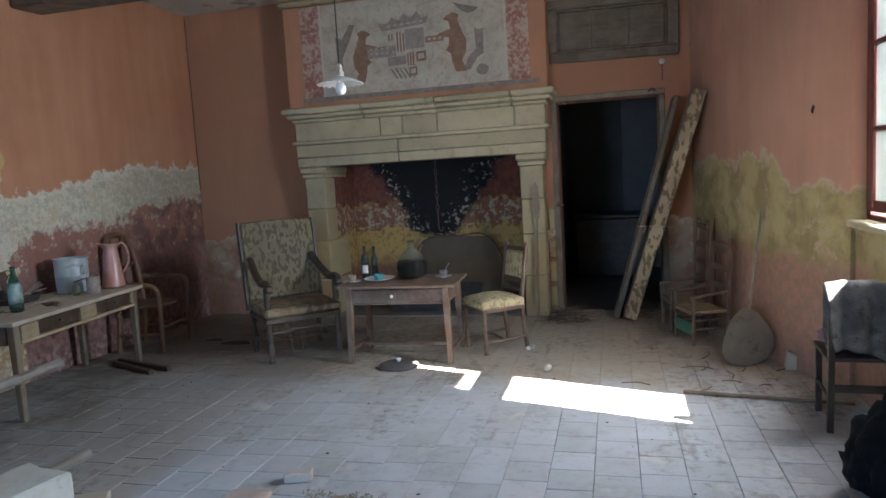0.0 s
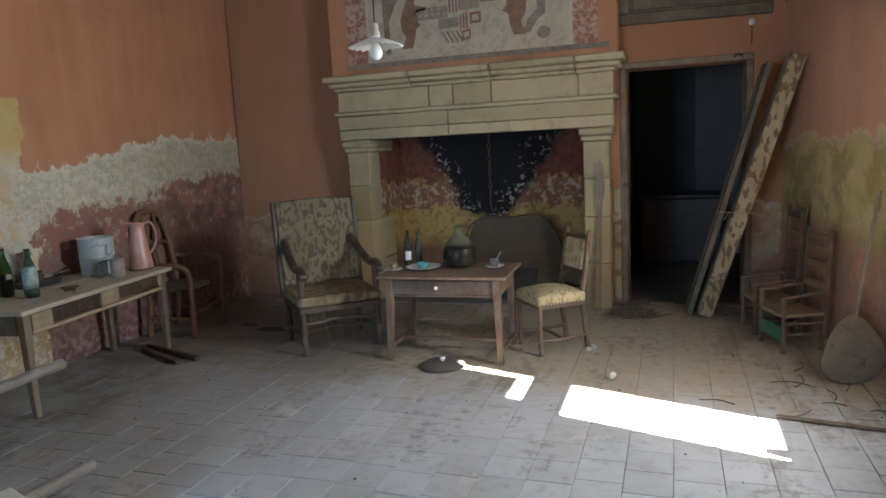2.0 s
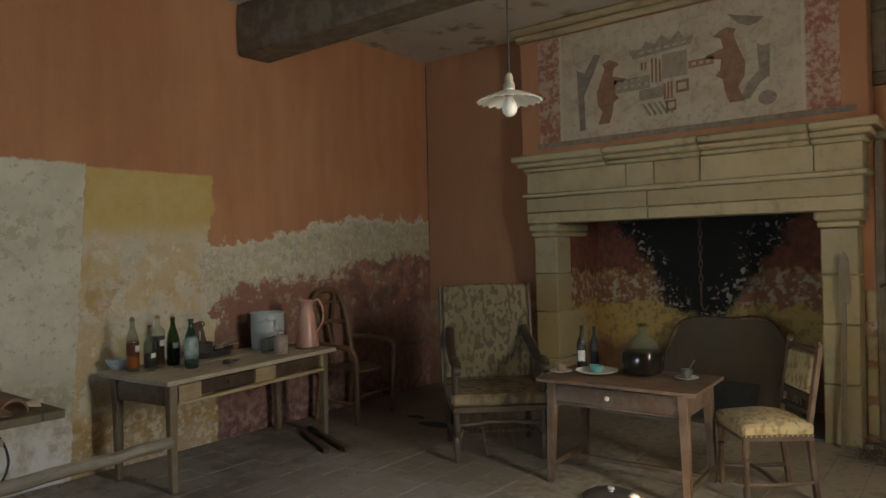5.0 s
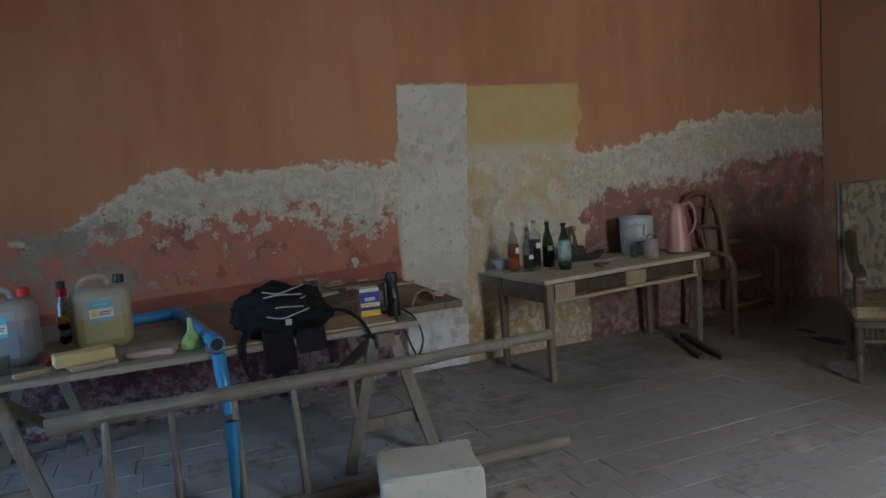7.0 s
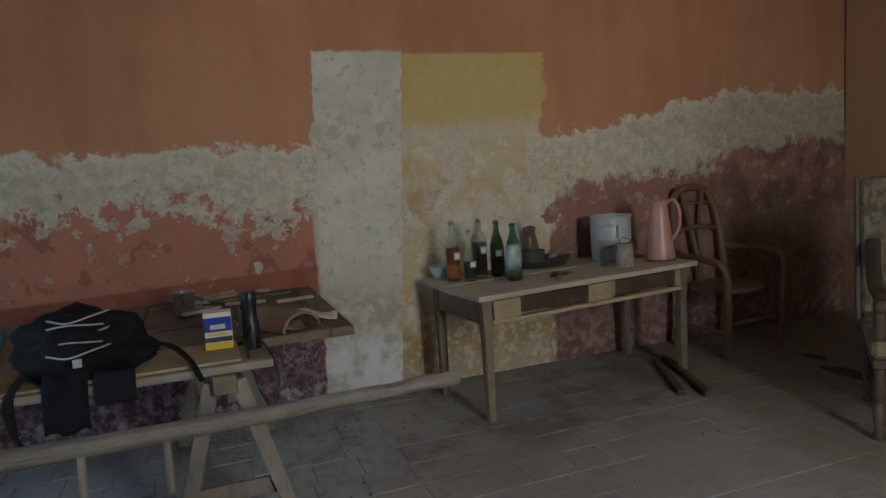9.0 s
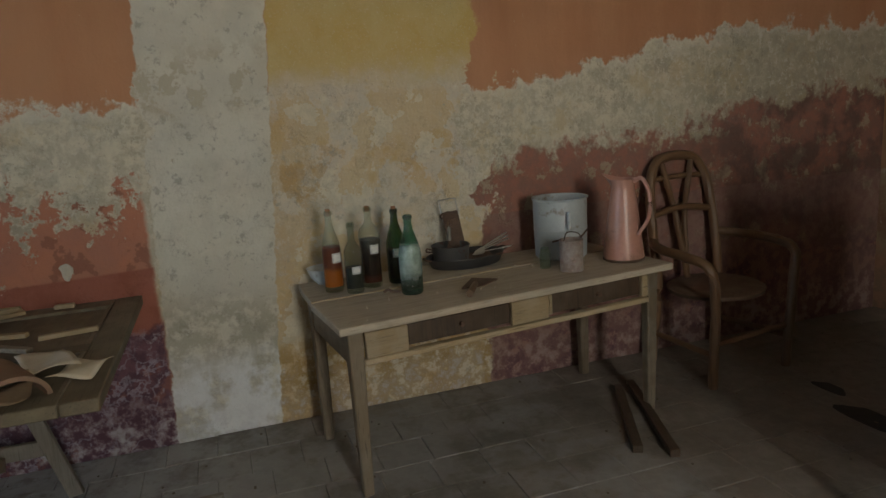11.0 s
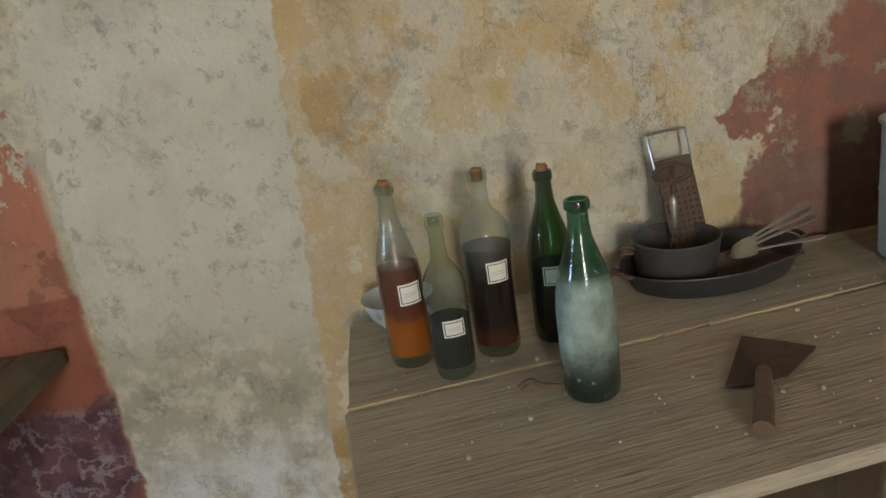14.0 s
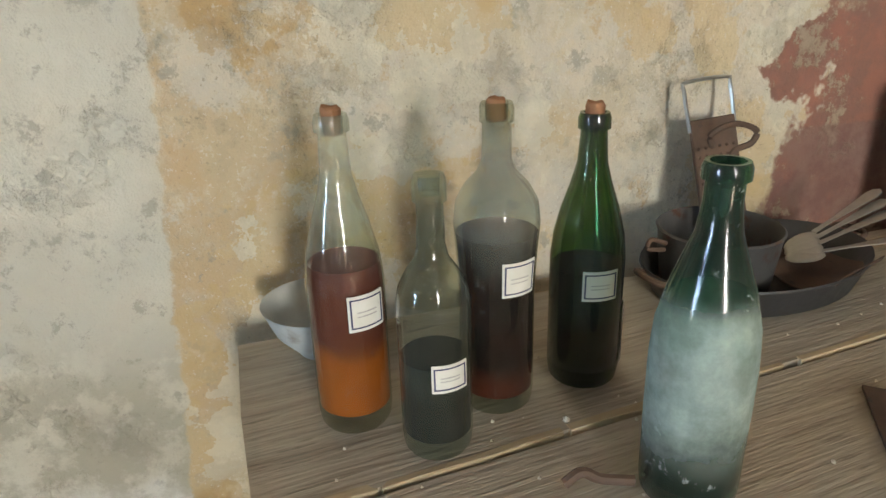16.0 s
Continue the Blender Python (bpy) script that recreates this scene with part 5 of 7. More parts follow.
cup = thing("cup", "small turquoise glazed cup on a plate", "cup", -1.28, 5.75, TT + 0.010)
bm = B(); add_lathe(bm, [(0, 0), (0.03, 0), (0.045, 0.02), (0.047, 0.045), (0.044, 0.046), (0.04, 0.02), (0, 0.01)], 24); part("bowl", bm, TURQUOISE, cup)
def cup_and_saucer(x, y, label, spoon):
    s = thing("saucer", "white porcelain saucer on the table", "saucer", x, y, TT, group="saucers")
    bm = B(); add_lathe(bm, [(0, 0.003), (0.04, 0.002), (0.075, 0.014), (0.076, 0.017), (0.04, 0.008), (0, 0.008)], 30); part("dish", bm, PORCELAIN, s)
    c = thing("cup", label, "cup", x, y, TT + 0.010, group="cups")
    bm = B(); add_lathe(bm, [(0, 0), (0.022, 0), (0.034, 0.02), (0.038, 0.055), (0.036, 0.056), (0.031, 0.02), (0, 0.008)], 22); part("bowl", bm, CARDBOARD if not spoon else TIN, c)
    if spoon:
        sp = thing("spoon", "tarnished spoon standing in a cup", "spoon", x, y, TT + 0.02)
        bm = B(); add_tube(bm, [(0, 0, 0), (0.02, 0.0, 0.05), (0.055, 0.0, 0.11)], 0.004, 6, flat=0.5, r1=0.007); part("handle", bm, STEEL, sp)
cup_and_saucer(-1.50, 5.66, "small brown cup on a saucer", False)
cup_and_saucer(-0.70, 5.85, "small grey cup on a saucer", True)

# ---- floor by the hearth ----
lid = thing("pan_lid", "round dark cast iron lid with white knob", "lid", -1.02, 5.38, 0.0)
bm = B(); add_lathe(bm, [(0, 0.012), (0.150, 0.0), (0.168, 0.006), (0.170, 0.022), (0.160, 0.030), (0.120, 0.040), (0.06, 0.048), (0, 0.05)], 40); part("disc", bm, simple("dark_grey_cast_iron", (0.06, 0.05, 0.045), (0.10, 0.085, 0.075), 10, 0.7, bump=0.5), lid)
for i in range(36):
    a = 2 * math.pi * i / 36
    bm = B(); add_box(bm, 0.166, 0.174, -0.005, 0.005, 0.007, 0.022, 0, Matrix.Rotation(a, 4, "Z")); part("rib", bm, RUST, lid)
bm = B(); add_lathe(bm, [(0, 0.08), (0.018, 0.078), (0.022, 0.066), (0.012, 0.056), (0.016, 0.048), (0, 0.046)], 18); part("knob", bm, PORCELAIN, lid, "white porcelain knob")
for n, (cx, cy, num, rad) in enumerate(((0.30, 7.10, 170, 0.24), (1.2, 7.3, 40, 0.2))):
    bm = B()
    for i in range(num):
        a, r = random.uniform(0, 6.28), rad * math.sqrt(random.random())
        p = Vector((cx + r * math.cos(a), cy + r * math.sin(a) * 0.6, random.uniform(0.004, 0.16 * (1 - r / rad) + 0.02)))
        b = random.uniform(0, 6.28)
        add_rod(bm, p, p + Vector((math.cos(b) * 0.14, math.sin(b) * 0.14, random.uniform(-0.004, 0.06))), 0.0035, 0.0015, 4)
    single("brushwood", bm, TWIG, "heap of dry twigs by the doorway" if n == 0 else "scattered dry twigs on the floor", "twigs")
for x, y, s in ((0.25, 5.34, 0.03), (0.02, 5.95, 0.025), (0.05, 6.0, 0.03)):
    bm = B(); bmesh.ops.create_icosphere(bm, subdivisions=2, radius=s, matrix=Matrix.Translation((x, y, s * 0.6))); roughen(bm, s * 0.5, 20.0)
    single("rubble_piece", bm, RUBBLE, "small pale piece of rubble on the floor", "rubble", "rubble on the floor")
peel = thing("oven_peel", "long wooden stick leaning on the fireplace", "stick", -0.03, 7.28, 0.0)
bm = B(); add_bar(bm, (0, 0, 0.0), (0.02, 0.05, 1.10), 0.030, 0.02); part("shaft", bm, OLDBOARD, peel)
bm = B(); add_slab(bm, [(-0.03, 0), (0.03, 0), (0.045, 0.12), (0.03, 0.34), (0.0, 0.40), (-0.03, 0.36), (-0.04, 0.14)], 0.012, Matrix.Translation((0.02, 0.055, 1.08)) @ UP); part("blade", bm, OLDBOARD, peel)


# ---- leaning door leaves, low chairs, shovel ----
def leaning(name, label, foot, top, w, d, mat):
    o = thing(name, label, "door", *foot)
    v = Vector(top) - Vector(foot)
    ang = math.atan2(v.x, v.z)
    L = v.length
    m = Matrix.Rotation(ang, 4, "Y") @ Matrix.Rotation(-math.asin(v.y / L), 4, "X")
    return o, m, L
o, m, L = leaning("door_leaf", "old flaking door leaf leaning on the wall", (0.93, 7.09, 0.03), (1.64, 6.97, 2.28), 0.13, 0.3, OLDBOARD)
FLAKED = upholstery("flaking_cream_paint", (0.30, 0.235, 0.135), (0.36, 0.29, 0.18), (0.15, 0.105, 0.06), 15.0)
for nm, b in (("edge", (-0.065, 0.065, 0.0, 0.05, 0.0, L)), ("stile", (-0.065, -0.02, 0.052, 0.34, 0.0, L)), ("back_board", (0.01, 0.05, 0.052, 0.30, 0.02, L - 0.03))):
    bm = B(); add_box(bm, *b, bevel=0.006); roughen(bm, 0.003, 8.0, 2); bmesh.ops.transform(bm, matrix=m, verts=bm.verts[:]); part(nm, bm, FLAKED if nm == "edge" else OLDBOARD, o)
o, m, L = leaning("door_leaf", "grey panelled door leaf leaning and tied", (0.80, 7.17, 0.02), (1.44, 7.13, 2.25), 0.045, 0.4, DOORWOOD)
for nm, b in (("stile", (-0.025, 0.025, 0.0, 0.09, 0.0, L)), ("stile", (-0.025, 0.025, 0.30, 0.39, 0.0, L)), ("rail", (-0.025, 0.025, 0.092, 0.298, 0.0, 0.2)), ("rail", (-0.025, 0.025, 0.092, 0.298, L - 0.12, L)), ("panel", (-0.012, 0.012, 0.092, 0.298, 0.202, L - 0.122))):
    bm = B(); add_box(bm, *b, bevel=0.005); bmesh.ops.transform(bm, matrix=m, verts=bm.verts[:]); part(nm, bm, DOORWOOD, o)
z = 0.98
bm = B(); add_tube(bm, [(1.03, 7.06, z), (1.10, 7.02, z + 0.005), (1.32, 7.02, z - 0.01), (1.36, 7.06, z)], 0.006, 6); add_tube(bm, [(1.12, 7.018, z), (1.08, 6.99, z - 0.06)], 0.005, 6); add_tube(bm, [(1.30, 7.018, z), (1.38, 6.99, z - 0.03)], 0.005, 6)
single("twine", bm, ROPE, "straw twine tied round two leaning doors", "twine")
bm = B(); add_slab(bm, [(0, 0), (0.13, 0), (0.13, 1.25), (0, 1.25)], 0.02, Matrix.Translation((1.60, 7.00, 0.0)) @ Matrix.Rotation(radians(8), 4, "Y") @ UP)
single("board", bm, DOORWOOD, "grey board standing against the wall", "board")


def low_chair(x, y, rz, label, green, h):
    c = thing("low_chair", label, "chair", x, y, 0, rz=rz, group="low chairs by the wall")
    for sx in (-1, 1):
        bm = B(); turned(bm, sx * 0.17, -0.15, 0, 0.42, 0.018); part("leg", bm, TABLEWOOD_Z, c)
        bm = B(); add_bar(bm, (sx * 0.155, 0.15, 0), (sx * 0.15, 0.21, h), 0.03, 0.028); part("back_post", bm, TABLEWOOD_Z, c)
        for z in (0.14, 0.22):
            bm = B(); add_rod(bm, (sx * 0.17, -0.15, z), (sx * 0.155, 0.16, z), 0.010); part("stretcher", bm, TABLEWOOD_Z, c)
        bm = B(); add_tube(bm, [(sx * 0.17, -0.17, 0.42), (sx * 0.17, 0, 0.44), (sx * 0.155, 0.18, 0.46)], 0.014); part("arm", bm, TABLEWOOD_Z, c)
    for z in (0.46, 0.62, 0.78, h - 0.10):
        if z < h - 0.05:
            y = 0.15 + z / h * 0.06
            bm = B(); add_box(bm, -0.14, 0.14, y - 0.008, y + 0.008, z, z + 0.055, 0.004); part("slat", bm, TABLEWOOD_Z, c)
    bm = B(); add_box(bm, -0.17, 0.17, -0.16, 0.16, 0.27, 0.30, 0.006); part("seat", bm, STRAW, c)
    if green:
        bm = B(); add_box(bm, -0.155, 0.155, -0.165, -0.150, 0.09, 0.20, 0.004); part("front_board", bm, GREENPAINT, c, "dull green painted board")
    return c
low_chair(1.53, 6.33, -70, "low wooden chair with a green front board", True, 0.92)
low_chair(1.42, 6.80, -80, "low dark wooden chair with rush seat", False, 1.05)
sp = thing("wooden_shovel", "round wooden shovel leaning in the corner", "shovel", 1.80, 5.52, 0.0)
bm = B()
add_slab(bm, [(0.185 * math.cos(a) * (1 - 0.36 * math.sin(a)) - 0.05 * max(0.0, -math.sin(a)), 0.225 + 0.225 * math.sin(a)) for a in (2 * math.pi * i / 28 for i in range(28))], 0.025, Matrix.Rotation(radians(10), 4, "Z") @ Matrix.Rotation(radians(-14), 4, "X") @ UP)
part("blade", bm, simple("grey_turned_wood", (0.115, 0.09, 0.062), (0.165, 0.132, 0.094), 7, 0.85, stain=(0.08, 0.062, 0.043)), sp)
bm = B(); add_rod(bm, (0.0, 0.09, 0.40), (0.13, 0.17, 1.25), 0.012, 0.011); part("shaft", bm, OLDBOARD, sp)
bm = B()
add_slab(bm, [(0, 0), (0.12, 0), (0.10, 0.11), (0.02, 0.14)], 0.05, Matrix.Translation((2.02, 5.46, 0)) @ UP)
single("stone_wedge", bm, RUBBLE, "pale wedge of stone at the foot of wall", "stone")
bm = B(); add_rod(bm, (1.24, 4.81, 0.014), (2.25, 4.62, 0.016), 0.014, 0.010, 7); roughen(bm, 0.004, 9.0); single("floor_stick", bm, TWIG, "long dry stick lying on the floor", "stick")
for i in range(16):
    x, y = random.uniform(1.0, 2.1), random.uniform(4.7, 6.0)
    if x > 1.95 and y > 5.2:
        continue
    a, L = random.uniform(0, 3.1), random.uniform(0.08, 0.30)
    bm = B(); add_tube(bm, [(x, y, 0.008), (x + L * 0.5 * math.cos(a), y + L * 0.5 * math.sin(a), 0.012), (x + L * math.cos(a + 0.3), y + L * math.sin(a + 0.3), 0.008)], 0.005, 5, 3, 0.003)
    single("twig", bm, TWIG, "dry twig lying on the floor tiles", "twig", "twigs on the floor")

# ---- chair with cloths by the window ----
rc = thing("wooden_chair", "dark wooden chair with cloths hung over it", "chair", 2.18, 4.32, 0, rz=176)
for sx in (-1, 1):
    bm = B(); add_bar(bm, (sx * 0.19, 0.17, 0), (sx * 0.19, 0.215, 0.86), 0.034, 0.034); part("back_post", bm, DARKWOOD, rc)
    bm = B(); add_bar(bm, (sx * 0.18, -0.2, 0), (sx * 0.18, -0.19, 0.44), 0.034, 0.034); part("leg", bm, DARKWOOD, rc)
    bm = B(); add_rod(bm, (sx * 0.185, -0.2, 0.2), (sx * 0.19, 0.18, 0.2), 0.011); part("stretcher", bm, DARKWOOD, rc)
for z in (0.25, 0.58, 0.82):
    bm = B(); add_box(bm, -0.18, 0.18, 0.185 + z * 0.03, 0.205 + z * 0.03, z, z + 0.045, 0.004); part("rail", bm, DARKWOOD, rc)
bm = B(); add_box(bm, -0.21, 0.21, -0.215, 0.20, 0.425, 0.45, 0.006); part("seat", bm, DARKWOOD, rc)
def drape(u, v):
    w = (u - 0.5) * 0.50
    s = (v - 0.5) * (0.80 + 0.16 * u)
    down = max(0.0, abs(s) - 0.03)
    fold = noise.noise(Vector((u * 4.0, s * 2.5, 1.0))) * 0.05 + 0.018 * math.sin(u * 21 + s * 4) + 0.012 * noise.noise(Vector((u * 11.0, s * 9.0, 4.0)))
    y = 4.10 - (0.032 + down * 0.10) * math.tanh(s * 30) - fold * min(1.0, down * 5.0)
    sag = 0.012 * math.sin(u * 5.0) + 0.01 * noise.noise(Vector((u * 9.0, 2.0, 0.0)))
    return (2.18 + w * (1.0 - down * 0.25) + 0.02 * noise.noise(Vector((s * 6.0, u * 2.0, 7.0))), y, 0.885 - down + sag + 0.03 * math.sin(u * 7.0) * down)
bm = B(); add_sheet(bm, 44, 44, drape, 0.005)
single("cloth", bm, CLOTHGREY, "worn grey cloth hung over a chair back", "cloth", sharp=180)
def heap(cx, cy, cz, rx, ry, rz_, seed, f=3.0):
    bm = B()
    bmesh.ops.create_icosphere(bm, subdivisions=4, radius=1.0)
    for v in bm.verts:
        n = noise.noise(v.co * f + Vector((seed, 0, 0))) * 0.32 + abs(noise.noise(v.co * f * 2.3 + Vector((0, seed, 0)))) * 0.22
        v.co *= 1 + n
        v.co = Vector((cx + v.co.x * rx, cy + v.co.y * ry, cz + (v.co.z if v.co.z > -0.75 else -0.75) * rz_))
    return bm
single("cloth", heap(2.20, 4.34, 0.53, 0.20, 0.19, 0.10, 3.0), PURPLECLOTH, "crumpled purple cloth on a chair seat", "cloth", sharp=180)
rk = thing("rucksack", "black cloth rucksack standing on the floor", "bag", 2.02, 3.36, 0)
part("body", heap(0, 0, 0.19, 0.16, 0.15, 0.25, 9.0), BLACKCLOTH, rk, sharp=180)
part("pocket", heap(-0.12, 0.02, 0.13, 0.08, 0.11, 0.11, 4.0), BLACKCLOTH, rk, sharp=180)
bm = B(); add_tube(bm, [(-0.06, -0.05, 0.42), (-0.03, 0, 0.50), (0.02, 0.05, 0.49), (0.05, 0.07, 0.40)], 0.012, 8, 6, None, 0.5); part("loop", bm, BLACKCLOTH, rk)

# ---- ladder, stone block, rubble in the middle of the room ----
ladder = thing("ladder", "weathered grey wooden ladder lying on its edge", "ladder", -2.47, 1.93, 0)
bm = B(); add_tube(bm, [(-0.10, -1.07, 0.565), (-0.09, -0.6, 0.575), (-0.08, 0.4, 0.575), (-0.06, 1.05, 0.59), (-0.05, 1.42, 0.60)], 0.040, 9, 5, 0.030, 1.0); roughen(bm, 0.010, 11.0); part("side_rail", bm, GREYPOLE, ladder)
bm = B(); add_tube(bm, [(0.07, -1.45, 0.04), (0.07, -0.3, 0.042), (0.08, 0.5, 0.04), (0.09, 1.40, 0.035)], 0.040, 9, 5, 0.033); roughen(bm, 0.010, 11.0); part("side_rail", bm, GREYPOLE, ladder)
for y in (-0.84, -0.565, -0.288, -0.01):
    bm = B(); add_rod(bm, (0.07, y + 0.0, 0.05), (-0.085, y, 0.565), 0.019 if y > -0.8 else 0.028, 0.016, 9); roughen(bm, 0.002, 12.0); part("rung", bm, GREYRUNG, ladder)
bm = B(); add_rod(bm, (-0.04, 0.275, 0.36), (-0.083, 0.275, 0.56), 0.016, 0.016, 9); part("broken_rung", bm, GREYRUNG, ladder)
blk = B(); add_box(blk, -0.215, 0.215, -0.165, 0.165, 0, 0.30, 0.012, Matrix.Translation((-1.96, 2.38, 0)) @ Matrix.Rotation(radians(76), 4, "Z")); roughen(blk, 0.012, 7.0, 4)
single("stone_block", blk, WHITE_STONE, "rough white cut stone block on the floor", "stone")
for x, y, a, sx, sy, sz, mt, nm, lb in ((-0.90, 3.20, 15, 0.075, 0.035, 0.04, TERRACOTTA, "brick", "small broken brick lying on the floor"), (-1.07, 2.945, 4, 0.11, 0.07, 0.024, TERRACOTTA, "broken_tile", "loose broken tile lying on the floor"),
                                   (-1.20, 2.67, 32, 0.12, 0.08, 0.022, TERRACOTTA, "broken_tile", "loose broken tile lying on the floor"), (-1.90, 2.80, 30, 0.09, 0.06, 0.03, RUBBLE, "broken_tile", "grey broken tile beside the stone block"), (-0.57, 2.72, -38, 0.11, 0.05, 0.03, TERRACOTTA, "broken_tile", "loose broken tile at the edge of a pit"), (-1.28, 2.56, -15, 0.06, 0.05, 0.03, RUBBLE, "broken_tile", "small pale broken tile beside a pit")):
    bm = B(); add_box(bm, -sx, sx, -sy, sy, 0.002, sz * 1.4, 0.005, Matrix.Translation((x, y, 0)) @ Matrix.Rotation(radians(a), 4, "Z")); roughen(bm, 0.004, 18.0, 2)
    single(nm, bm, mt, lb, nm.replace("_", " "))
bm = B()
for i in range(800):
    a = random.uniform(0, 6.28)
    r = (0.20 + 0.07 * math.sin(3 * a) + 0.05 * math.sin(5 * a + 1)) * random.random() ** 0.8
    s = random.uniform(0.002, 0.006) + (0.005 if i % 40 == 0 else 0)
    bmesh.ops.create_icosphere(bm, subdivisions=1, radius=s, matrix=Matrix.Translation((-0.56 + r * math.cos(a), 2.98 + r * 0.7 * math.sin(a), s * 0.5)))
tagged(make("swept_grit", bm, simple("swept_earth", (0.22, 0.165, 0.11), (0.33, 0.26, 0.18), 12)), "small heap of swept grit on the tiles", "grit", kind="stuff")
bm = B()
for i in range(220):
    x, y = random.uniform(-4.1, 2.0), random.uniform(1.2, 7.4)
    if random.random() < 0.5:
        x = random.uniform(-4.2, -2.4)
    s = random.uniform(0.003, 0.009)
    bmesh.ops.create_icosphere(bm, subdivisions=1, radius=s, matrix=Matrix.Translation((x, y, s * 0.4)) @ Matrix.Diagonal((random.uniform(0.7, 1.8), 1, 0.6, 1)))
tagged(make("floor_crumbs", bm, simple("dark_earth_crumbs", (0.09, 0.07, 0.05), (0.17, 0.135, 0.10), 30, 0.95)), "crumbs of plaster scattered over the floor", "grit", kind="stuff")
bm = B()
for i in range(90):
    s = random.uniform(0.006, 0.024)
    bmesh.ops.create_icosphere(bm, subdivisions=1, radius=s, matrix=Matrix.Translation((random.uniform(PX0 + 0.03, PX1 - 0.03), random.uniform(PY0 + 0.03, PY1 - 0.03), -0.105 + random.uniform(0, 0.03))) @ Matrix.Rotation(random.uniform(0, 3), 4, "Z") @ Matrix.Diagonal((random.uniform(0.8, 1.5), 1, 0.7, 1)))
tagged(make("pit_rubble", bm, RUBBLE), "small stones in the floor pit", "rubble", kind="stuff")
# flat black slabs stand for the dark of holes in the floor
HOLE = simple("floor_hole_black", (0.02, 0.017, 0.014), (0.035, 0.03, 0.024), 10, 0.8)
for x, y, rx, ry in ((-3.05, 6.18, 0.15, 0.09), (-3.38, 6.3, 0.09, 0.05), (-2.95, 6.7, 0.07, 0.05)):
    bm = B(); add_slab(bm, [(x + rx * (1 + 0.25 * math.sin(3 * a + x)) * math.cos(a), y + ry * (1 + 0.2 * math.cos(2 * a)) * math.sin(a)) for a in (2 * math.pi * i / 22 for i in range(22))], 0.004)
    single("charred_patch", bm, HOLE, "flat black patch standing for a hole in the floor", "charred patch", "charred patches")
for i, (p, q) in enumerate((((-3.86, 5.42, 0.022), (-3.12, 5.16, 0.022)), ((-3.84, 5.33, 0.02), (-3.22, 5.04, 0.02)))):
    bm = B(); add_bar(bm, p, q, 0.045, 0.035); roughen(bm, 0.003, 9.0, 1); single("wood_offcut", bm, DARKWOOD, "dark wooden offcut lying on the floor", "offcut", "offcuts under the table")
# ---- work table along the west wall ----
WT = 0.752
def work_table():
    t = thing("work_table", "rough old plank table with two dark drawers", "table", -3.335, 3.81, 0, rz=7)
    bm = B(); add_slab(bm, [(-0.445, 0.0), (-0.445, 1.66), (-0.715, 1.66), (-0.755, 0.9), (-0.825, 0.032), (-0.64, 0.012)], 0.032, Matrix.Translation((0, 0, WT - 0.032))); roughen(bm, 0.0016, 5.0); part("top_plank", bm, WOOD_Y, t)
    bm = B(); add_box(bm, -0.438, 0.0, -0.01, 1.66, WT - 0.034, WT - 0.002, 0.004); roughen(bm, 0.0016, 5.0, 4); part("top_plank", bm, WOOD_Y, t)
    for y0, y1, w in ((-0.004, 0.13, 0.010), (0.135, 0.36, 0.006), (0.37, 0.62, 0.009), (0.64, 0.71, 0.004), (0.74, 1.02, 0.006)):
        bm = B(); add_box(bm, -0.445 - w, -0.441, y0, y1, WT - 0.02, WT + 0.0012, 0.001); roughen(bm, 0.0022, 22.0, 4); part("split_edge", bm, PALEWOOD, t, "pale split edge of a plank")
    for x, y in ((-0.06, 0.06), (-0.06, 1.56), (-0.64, 0.06), (-0.62, 1.57)):
        bm = B()
        vs = add_box(bm, x - 0.031, x + 0.031, y - 0.031, y + 0.031, 0.0, WT - 0.034, 0.006, taper=0.72)
        roughen(bm, 0.004, 9.0, 2); part("leg", bm, WOOD_Z, t)
    for y0, y1, nm, mt, x1, z0, z1 in ((0.10, 0.282, "apron_block", PALE_TRIM, -0.030, 0.595, 0.706), (0.286, 0.768, "drawer", DARKWOOD, -0.042, 0.612, 0.704), (0.772, 0.962, "apron_block", PALE_TRIM, -0.028, 0.600, 0.708),
                                   (0.966, 0.984, "apron_block", PALE_TRIM, -0.032, 0.610, 0.706), (0.988, 1.490, "drawer", DARKWOOD, -0.042, 0.612, 0.704), (1.494, 1.53, "apron_block", PALE_TRIM, -0.030, 0.600, 0.706)):
        bm = B(); add_box(bm, x1 - 0.03, x1, y0, y1, z0, z1, 0.004); roughen(bm, 0.0018, 12.0, 1); ob = part(nm, bm, mt, t)
        if nm == "drawer":
            bm = B(); add_lathe(bm, [(0, 0), (0.010, 0.0), (0.007, 0.012), (0.012, 0.02), (0, 0.024)], 10, m=Matrix.Translation((x1, (y0 + y1) / 2, 0.66)) @ Matrix.Rotation(radians(90), 4, "Y")); part("knob", bm, RUST, ob)
    bm = B(); add_box(bm, -0.062, -0.022, 0.09, 1.53, 0.572, 0.597, 0.004); roughen(bm, 0.003, 8.0, 3); part("rail", bm, PALE_TRIM, t, "splintered pale rail under the drawers")
    for b in ((-0.60, -0.10, 0.035, 0.06, 0.575, 0.706), (-0.60, -0.10, 1.55, 1.575, 0.575, 0.706), (-0.66, -0.635, 0.10, 1.54, 0.58, 0.706)):
        bm = B(); add_box(bm, *b, bevel=0.004); part("apron", bm, WOOD_X if b[1] == -0.10 else WOOD_Y, t)
work_table()

